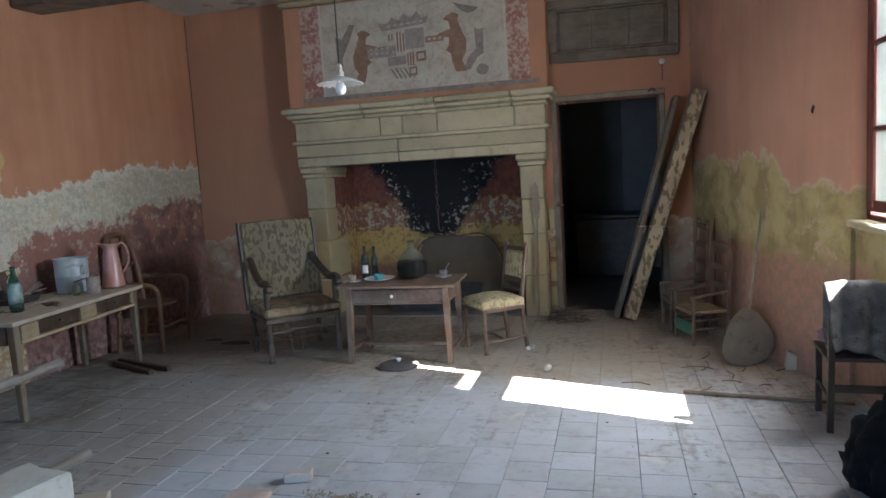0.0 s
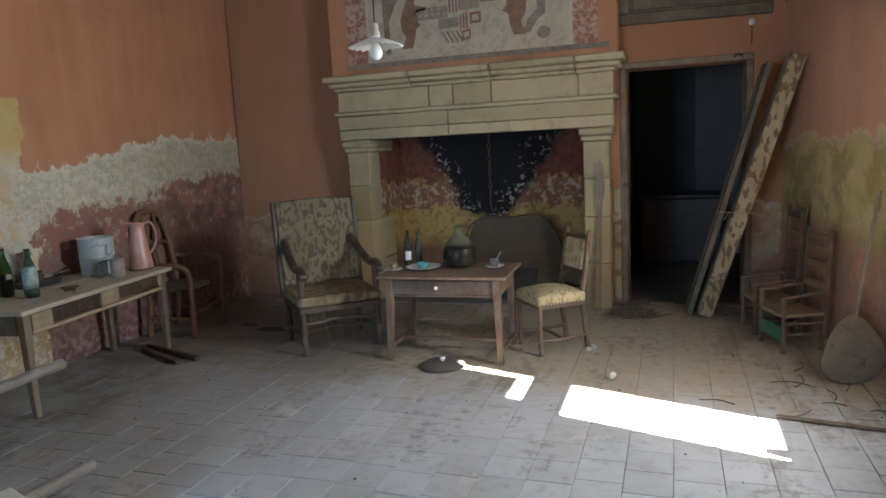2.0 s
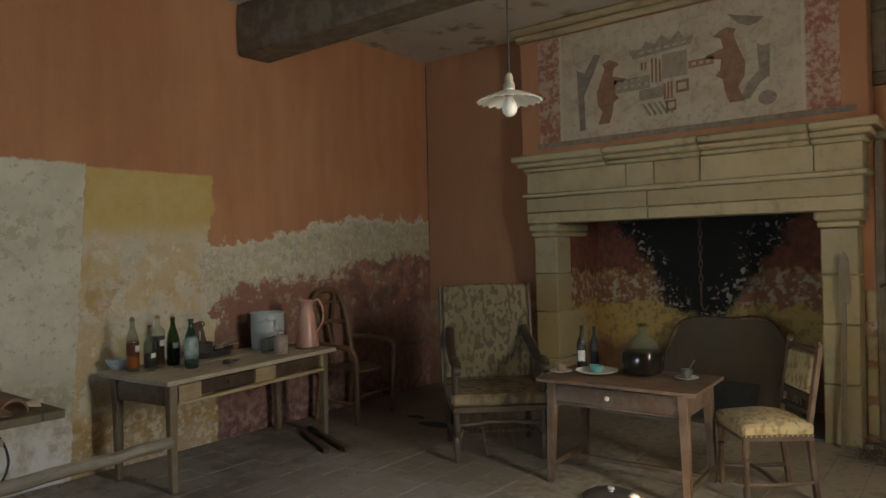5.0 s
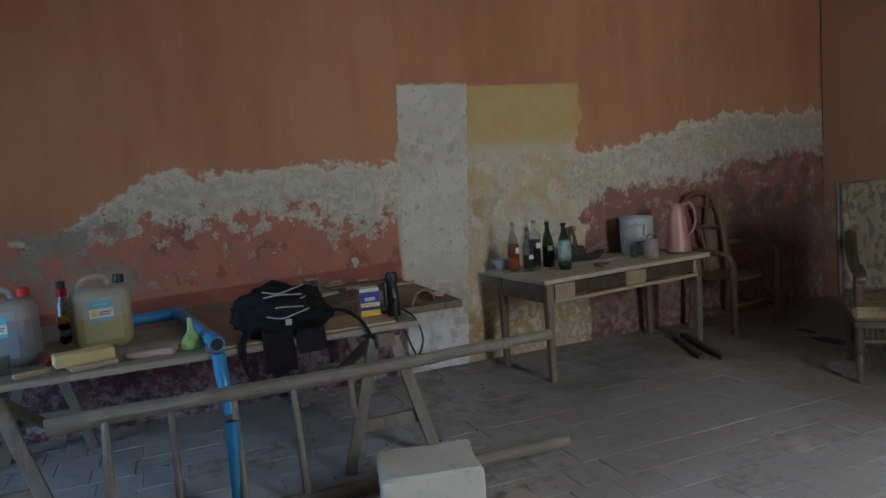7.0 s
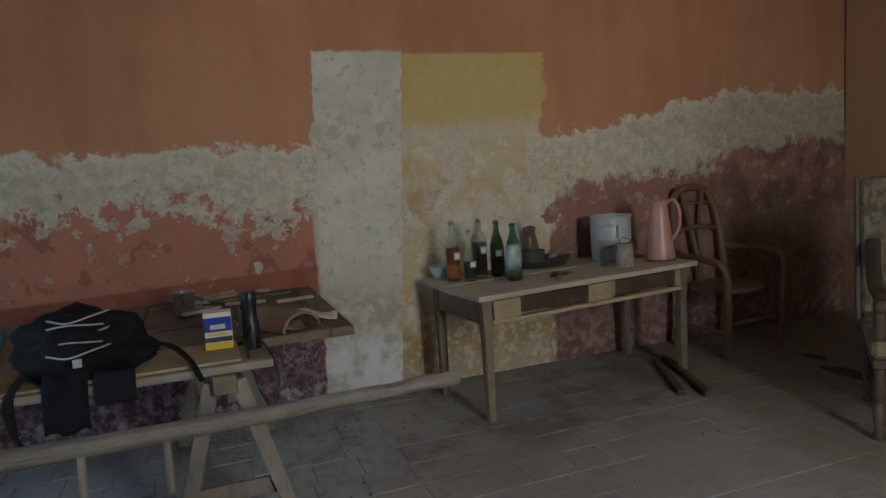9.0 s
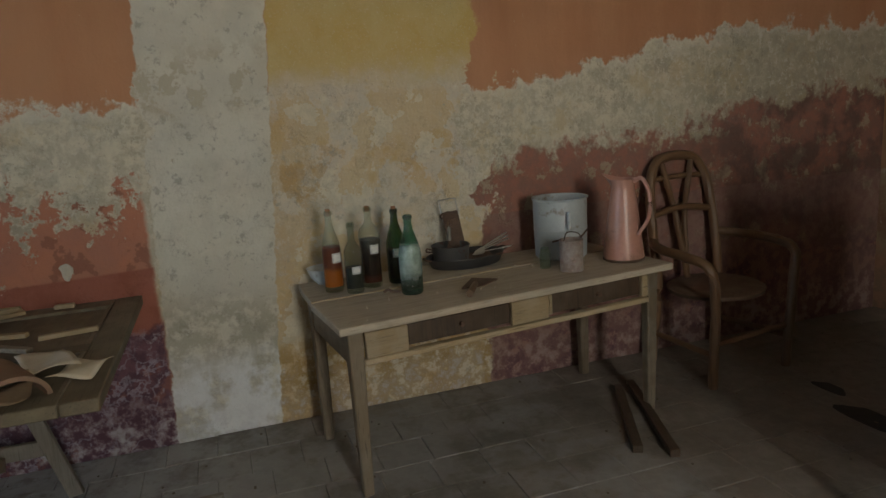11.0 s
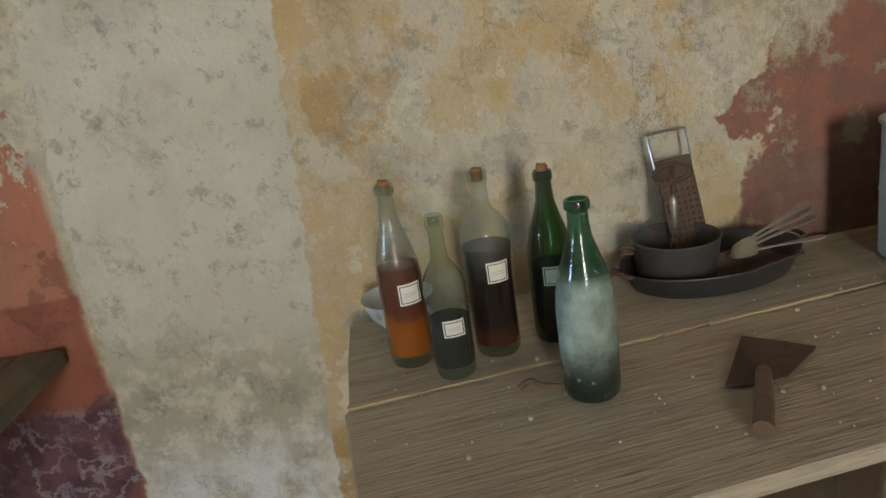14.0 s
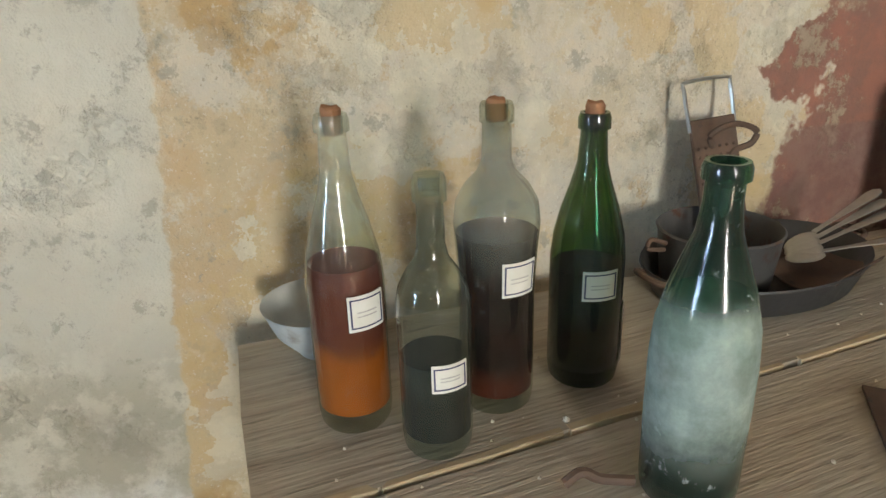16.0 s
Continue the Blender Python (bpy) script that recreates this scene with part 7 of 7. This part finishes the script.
CAN_GREY = cloudy("cloudy_plastic_over_grey_liquid", (0.33, 0.345, 0.345), (0.22, 0.25, 0.28), 0.20)
CAN_YELLOW = cloudy("cloudy_plastic_over_yellow_liquid", (0.40, 0.40, 0.31), (0.38, 0.345, 0.17), 0.15)
jerrycan(-3.05, 0.66, -8, "cloudy plastic jerrycan of grey liquid", CAN_GREY, False)
jerrycan(-3.18, 1.07, 10, "cloudy plastic jerrycan of yellowish liquid", CAN_YELLOW, True)
sb = thing("small_bottle", "small bottle with red and dark cap", "bottle", -3.75, 0.82, BT)
bm = B(); add_lathe(bm, [(0, 0), (0.04, 0), (0.042, 0.01), (0.042, 0.18), (0.02, 0.22), (0.018, 0.24)], 20); part("body", bm, TIN, sb)
bm = B(); add_lathe(bm, [(0.03, 0.23), (0.03, 0.27), (0.02, 0.275), (0, 0.275)], 18); part("collar", bm, REDPRINT, sb)
bm = B(); add_lathe(bm, [(0.024, 0.276), (0.024, 0.315), (0, 0.32)], 18); part("cap", bm, BLACKPLASTIC, sb)
gl = thing("garden_glove", "dark striped work glove on the bench", "glove", -3.42, 0.86, BT)
for i in range(4):
    bm = B(); bmesh.ops.create_uvsphere(bm, u_segments=12, v_segments=8, radius=1, matrix=Matrix.Translation((0, 0, 0.03 + i * 0.035)) @ Matrix.Diagonal((0.036, 0.03, 0.026, 1))); part("band", bm, (BLACKCLOTH, CORDGREY, BLACKCLOTH, YELLOWPRINT)[i], gl)
bm = B(); add_box(bm, -0.055, 0.055, -0.125, 0.125, 0.0, 0.055, 0.006, Matrix.Translation((-2.745, 1.02, BT + 0.026)) @ Matrix.Rotation(radians(14), 4, "Z")); single("foam_block", bm, FOAM, "pale yellow block lying on a stone", "block")
bm = B(); add_box(bm, -0.06, 0.06, -0.10, 0.10, 0.0, 0.025, 0.006, Matrix.Translation((-2.74, 1.05, BT)) @ Matrix.Rotation(radians(20), 4, "Z")); roughen(bm, 0.003, 20.0, 2)
single("stone_slab", bm, TERRACOTTA, "pinkish stone slab on the bench", "stone", "stone slabs")
bm = B(); add_box(bm, -0.07, 0.07, -0.11, 0.11, 0.0, 0.035, 0.008, Matrix.Translation((-2.80, 1.31, BT)) @ Matrix.Rotation(radians(-10), 4, "Z")); roughen(bm, 0.004, 18.0, 2)
single("stone_slab", bm, TERRACOTTA, "pinkish stone slab on the bench", "stone", "stone slabs")
bm = B(); add_box(bm, -0.05, 0.05, -0.11, 0.11, 0.0, 0.08, 0.005, Matrix.Translation((-2.80, 0.42, BT)) @ Matrix.Rotation(radians(6), 4, "Z")); single("wood_block", bm, CARDBOARD, "brown wooden block on the bench", "wood block")
cupg = thing("glass_tumbler", "small dusty glass tumbler on the bench", "glass", -2.82, 0.68, BT)
bm = B(); add_lathe(bm, [(0, 0.0), (0.03, 0.0), (0.036, 0.09), (0.033, 0.09), (0.028, 0.008), (0, 0.008)], 24); part("glass", bm, GLASS_GREY, cupg)
bm = B(); add_bar(bm, (-2.70, 0.74, BT + 0.013), (-2.76, 0.88, BT + 0.013), 0.03, 0.024); single("wood_chip", bm, PALEWOOD, "pale wood offcut on the bench", "offcut")
bm = B(); add_box(bm, -0.02, 0.02, -0.03, 0.03, 0.0, 0.03, 0.006, Matrix.Translation((-2.93, 0.86, BT))); single("red_lighter", bm, REDPRINT, "small red plastic lighter on the bench", "lighter")
fn = thing("funnel", "pale green plastic funnel standing upside down", "funnel", -2.83, 1.49, BT)
bm = B(); add_lathe(bm, [(0.062, 0.0), (0.066, 0.004), (0.060, 0.012), (0.050, 0.04), (0.016, 0.085), (0.011, 0.15), (0.009, 0.15), (0.013, 0.085), (0.046, 0.040), (0.056, 0.010)], 28); part("cone", bm, FUNNEL, fn)
bm = B(); add_box(bm, 0.03, 0.075, -0.003, 0.003, 0.05, 0.09, 0.002); part("grip_tab", bm, FUNNEL, fn)
pp = thing("waste_pipe", "bright blue plastic drain pipe bent over the bench", "pipe", 0, 0, 0)
for nm, pts, r in (("pipe_length", [(-3.55, 0.85, BT + 0.05), (-3.62, 1.10, BT + 0.05), (-3.66, 1.36, BT + 0.05)], 0.032), ("elbow", [(-3.66, 1.34, BT + 0.05), (-3.65, 1.42, BT + 0.052), (-3.58, 1.46, BT + 0.05)], 0.037), ("pipe_length", [(-3.60, 1.45, BT + 0.05), (-3.1, 1.53, BT + 0.05), (-2.72, 1.585, BT + 0.04)], 0.032),
               ("collar", [(-2.78, 1.577, BT + 0.043), (-2.70, 1.59, BT + 0.042), (-2.63, 1.60, BT + 0.036)], 0.037), ("pipe_length", [(-2.605, 1.60, 0.765), (-2.595, 1.605, 0.64), (-2.55, 1.625, 0.48)], 0.032), ("pipe_length", [(-2.50, 1.62, 0.46), (-2.475, 1.615, 0.25), (-2.455, 1.61, 0.0)], 0.031)):
    bm = B(); add_tube(bm, pts, r, 18, 6); part(nm, bm, BLUEPIPE, pp)
# black discs put in for the shade inside the open pipe ends
for p, q, r in (((-2.64, 1.598, BT + 0.037), (-2.628, 1.6005, BT + 0.0355), 0.030), ((-2.605, 1.60, 0.75), (-2.6051, 1.60, 0.7665), 0.026), ((-2.50, 1.62, 0.445), (-2.5005, 1.62, 0.4615), 0.026)):
    bm = B(); add_rod(bm, p, q, r, seg=18); part("mouth", bm, BLACKPLASTIC, pp, "dark open end of the pipe")
bp = thing("backpack", "black nylon backpack with grey elastic cord", "backpack", -2.80, 1.94, BT + 0.013)
bm = heap(0, 0, 0.105, 0.17, 0.235, 0.135, 12.0, 1.6); part("body", bm, BLACKCLOTH, bp, sharp=180)
bm = heap(0.09, 0.0, 0.13, 0.09, 0.17, 0.085, 15.0, 1.8); part("front_pocket", bm, BLACKCLOTH, bp, sharp=180)
for i in range(5):
    z = 0.10 + i * 0.028
    bm = B(); s = 1 if i % 2 else -1
    add_tube(bm, [(0.175 - i * 0.022, -0.10, z + 0.02), (0.205 - i * 0.02, -0.03, z + 0.02 + 0.012 * s), (0.20 - i * 0.02, 0.05, z + 0.025), (0.17 - i * 0.022, 0.11, z + 0.025 - 0.01 * s)], 0.0035, 6); part("elastic_cord", bm, CORDGREY, bp)
bm = B(); add_box(bm, 0.195, 0.205, -0.015, 0.015, 0.07, 0.10, 0.002); part("buckle", bm, CORDGREY, bp)
for pts in ([(0.08, 0.20, 0.10), (0.10, 0.30, 0.085), (0.16, 0.37, 0.03), (0.20, 0.41, -0.05)], [(0.10, -0.18, 0.06), (0.18, -0.23, -0.01), (0.22, -0.22, -0.12), (0.22, -0.19, -0.20)]):
    bm = B(); add_tube(bm, pts, 0.022, 8, 6, 0.014, 0.35); part("strap", bm, BLACKCLOTH, bp)
def flap(u, v):
    return (0.14 + 0.07 * math.sin(v * 1.6), -0.13 + u * 0.15, 0.04 - v * 0.20 + 0.01 * math.sin(u * 9))
bm = B(); add_sheet(bm, 8, 10, flap, 0.006); part("hip_belt", bm, BLACKCLOTH, bp, sharp=180)
bm = B(); add_sheet(bm, 8, 8, lambda u, v: (0.15 + 0.05 * math.sin(v * 1.6), 0.04 + u * 0.14, 0.03 - v * 0.11), 0.006); part("hip_belt", bm, BLACKCLOTH, bp, sharp=180)
mug = thing("tin_mug", "dented grey tin mug on the bench", "mug", -3.80, 2.28, DT)
bm = B(); add_lathe(bm, [(0, 0.003), (0.052, 0), (0.054, 0.006), (0.054, 0.115), (0.057, 0.12), (0.053, 0.122), (0.050, 0.115), (0.050, 0.008), (0, 0.008)], 32); part("body", bm, TIN, mug)
bm = B(); add_tube(bm, [(0, 0.053, 0.10), (0, 0.085, 0.09), (0, 0.085, 0.04), (0, 0.053, 0.03)], 0.004, 6); part("handle", bm, TIN, mug)
bx = thing("carton", "small printed carton, blue, white and yellow", "carton", -2.90, 2.43, BT + 0.014, rz=-4)
bm = B(); add_box(bm, -0.035, 0.035, -0.055, 0.055, 0, 0.155, 0.002); body = part("box", bm, LABELWHITE, bx)
for b, mt, nm in (((-0.055, 0.055, 0.0, 0.028), YELLOWPRINT, "printed_band"), ((-0.055, 0.055, 0.032, 0.052), INK, "printed_band"), ((-0.055, 0.055, 0.075, 0.135), BLUEBAG, "printed_picture"), ((-0.03, 0.03, 0.085, 0.105), LABELWHITE, "printed_shape"), ((-0.045, 0.035, 0.058, 0.068), YELLOWPRINT, "writing")):
    bm = B(); add_box(bm, 0.0352, 0.0358, *b, bevel=0); part(nm, bm, mt, body)
tl = thing("torch", "black plastic hand lamp with wrist strap", "torch", -2.86, 2.56, BT, rz=0)
bm = B(); add_lathe(bm, [(0, 0.0), (0.036, 0.0), (0.038, 0.01), (0.036, 0.11), (0.030, 0.13), (0.030, 0.19), (0.034, 0.20), (0.034, 0.235), (0.028, 0.245), (0, 0.245)], 24); part("casing", bm, BLACKPLASTIC, tl)
bm = B(); add_box(bm, -0.012, 0.012, -0.052, -0.032, 0.06, 0.19, 0.004); part("grip", bm, BLACKPLASTIC, tl)
bm = B(); add_tube(bm, [(0.03, 0.0, 0.10), (0.10, -0.03, 0.03), (0.235, -0.02, -0.05), (0.25, 0.03, -0.18), (0.25, 0.07, -0.10), (0.18, 0.06, 0.0), (0.03, 0.02, 0.05)], 0.006, 6); part("wrist_strap", bm, BLACKPLASTIC, tl)
for x, y, a, w, h, lb in ((-3.38, 2.80, 24, 0.17, 0.11, "sheet of aged paper on the bench"), (-3.24, 2.93, -15, 0.13, 0.10, "folded yellowed paper on the bench"), (-3.30, 2.66, 50, 0.14, 0.10, "sheet of aged paper on the bench"), (-3.1, 2.75, 5, 0.12, 0.09, "crumpled brown paper on the bench")):
    ca, sa = math.cos(radians(a)), math.sin(radians(a))
    bm = B(); add_sheet(bm, 8, 8, lambda u, v: (x + (u - .5) * w * ca * 1.4 - (v - .5) * h * sa * 1.4, y + (u - .5) * w * sa * 1.4 + (v - .5) * h * ca * 1.4, DT + 0.012 + 0.010 * math.sin(u * 5 + v * 4 + x * 9)), 0.0015)
    single("paper", bm, PAPER if "crumpled" not in lb else CARDBOARD, lb, "paper", sharp=180)
for i in range(11):
    x, y, a = random.uniform(-4.15, -3.55), random.uniform(2.25, 2.75), random.uniform(-0.5, 0.9)
    L = random.uniform(0.08, 0.24)
    z = DT + 0.010 + (i % 3) * 0.019
    bm = B(); add_bar(bm, (x, y, z), (x + L * math.sin(a), min(y + L * math.cos(a), 3.0), z), random.uniform(0.02, 0.035), 0.018); single("wood_offcut", bm, PALE_TRIM if i % 3 else WOOD_Y, "short pale offcut of wood on the bench", "offcut", "offcuts on the bench")
rt = thing("roof_tile", "curved brown roof tile on the bench", "roof tile", -3.12, 2.72, DT + 0.006, rz=-60)
bm = B(); add_sheet(bm, 14, 6, lambda u, v: (0.10 * math.cos(math.pi * u), -0.14 + v * 0.28, 0.075 * math.sin(math.pi * u)), 0.014); part("shell", bm, simple("old_brown_leather_tile", (0.17, 0.10, 0.065), (0.24, 0.15, 0.10), 10, 0.8), rt)
bm = B(); add_tube(bm, [(-3.28, 2.52, DT + 0.012), (-3.22, 2.66, DT + 0.03), (-3.30, 2.76, DT + 0.014), (-3.15, 2.64, DT + 0.04), (-3.05, 2.58, DT + 0.012)], 0.005, 6); single("string", bm, PAPER, "loose pale string lying on the bench", "string")
bag = thing("bin_bag", "full black plastic bin bag on the floor", "bag", -2.10, 0.50, 0.0)
part("body", heap(0, 0, 0.375, 0.25, 0.28, 0.50, 21.0, 2.0), BAGPLASTIC, bag, sharp=180)
part("gathered_neck", heap(0.02, 0.03, 0.86, 0.07, 0.09, 0.09, 6.0, 3.0), BAGPLASTIC, bag, sharp=180)
br = thing("wall_bracket", "rusty iron bracket fixed to the wall", "bracket", -4.28, 0.03, 1.86)
bm = B(); add_box(bm, 0.0, 0.012, -0.05, 0.05, -0.06, 0.06, 0.003); part("wall_plate", bm, RUST, br)
bm = B(); add_tube(bm, [(0.0, 0.02, 0.0), (0.10, 0.03, 0.0), (0.16, 0.05, 0.02)], 0.030, 10); part("hook", bm, RUST, br)
for y, z, s in ((2.72, 0.93, 0.034), (1.93, 1.27, 0.03), (3.55, 2.20, 0.012)):
    bm = B(); bmesh.ops.create_icosphere(bm, subdivisions=3, radius=s, matrix=Matrix.Translation((-4.283, y, z)) @ Matrix.Diagonal((0.35, 1, 1.1, 1))); roughen(bm, s * 0.35, 40.0)
    tagged(make("plaster_scar", bm, RUBBLE), kind="structure")
# black lump whose colour stands for the dark inside a hole
bm = B(); bmesh.ops.create_icosphere(bm, subdivisions=3, radius=0.035, matrix=Matrix.Translation((2.167, 5.238, 1.913)) @ Matrix.Rotation(radians(-21), 4, "Z") @ Matrix.Diagonal((0.25, 1, 0.8, 1))); roughen(bm, 0.012, 40.0)
tagged(make("plaster_hole", bm, SOOT), kind="structure")
bm = B()
pts = [(-4.272, 7.642, 3.70), (-4.268, 7.644, 3.45), (-4.274, 7.640, 3.30), (-4.269, 7.644, 2.9), (-4.273, 7.642, 2.3), (-4.271, 7.643, 1.6)]
add_tube(bm, pts, 0.004, 5)
tagged(make("wall_crack", bm, COPPERWIRE), kind="structure")

# ---- floor tiles ----
TS = 0.235
def tile_mesh(w, d):
    bm = B()
    add_box(bm, -w / 2, w / 2, -d / 2, d / 2, -0.02, 0.0, 0.0)
    bmesh.ops.bevel(bm, geom=[e for e in bm.edges if all(v.co.z > -0.001 for v in e.verts)], offset=0.003, segments=1, affect="EDGES")
    me = bpy.data.meshes.new("floor_tile")
    bm.to_mesh(me); bm.free()
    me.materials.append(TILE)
    return me
tile_meshes = [tile_mesh(TS - 0.0025, TS - 0.0025 - 0.001 * i) for i in range(3)]
floor_ob = bpy.data.objects["floor"]
verts, faces = [], []
count = 0
nx, ny = int(6.6 / TS) + 1, int(10.2 / TS) + 1
rng = random.Random(5)
for i in range(nx):
    shift = rng.uniform(0, TS) if i % 2 else rng.uniform(0, 0.04)
    for j in range(ny):
        x, y = -4.27 + TS * (i + 0.5), -2.45 + TS * (j + 0.5) - shift + 0.1
        if x > 2.55 or y > 7.62 or (x > 1.95 and y < 2.6) or y < -2.4:
            continue
        if PX0 - 0.03 < x < PX1 + 0.03 and PY0 - 0.03 < y < PY1 + 0.03:
            continue
        z, tx, ty = rng.uniform(-0.002, 0.0012), rng.uniform(-0.006, 0.006), rng.uniform(-0.006, 0.006)
        if -2.05 < x < 1.75 and 2.2 < y < 6.3 and count < 300 and abs(x + 0.15) < 1.95 and 2.9 < y < 5.2:
            ob = bpy.data.objects.new("floor_tile", rng.choice(tile_meshes))
            scene.collection.objects.link(ob)
            ob.matrix_world = pose(x, y, z, math.degrees(tx), math.degrees(ty), rng.uniform(-0.5, 0.5))
            ob.parent = floor_ob
            count += 1
        else:
            k = len(verts)
            h, e = (TS - 0.0025) / 2, 0.002
            for hh, zz in ((h, -0.012), (h, -0.003), (h - e, 0.0)):
                for sx, sy in ((-1, -1), (1, -1), (1, 1), (-1, 1)):
                    verts.append((x + sx * hh, y + sy * hh, z + zz + tx * sy * hh + ty * sx * hh))
            for a in (0, 4):
                for q in range(4):
                    faces.append((k + a + q, k + a + (q + 1) % 4, k + a + 4 + (q + 1) % 4, k + a + 4 + q))
            faces.append((k + 8, k + 9, k + 10, k + 11))
me = bpy.data.meshes.new("floor_tiles")
me.from_pydata(verts, [], faces)
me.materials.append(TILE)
rest = new("floor_tiles", me)
rest.parent = floor_ob
tagged(rest, kind="stuff")
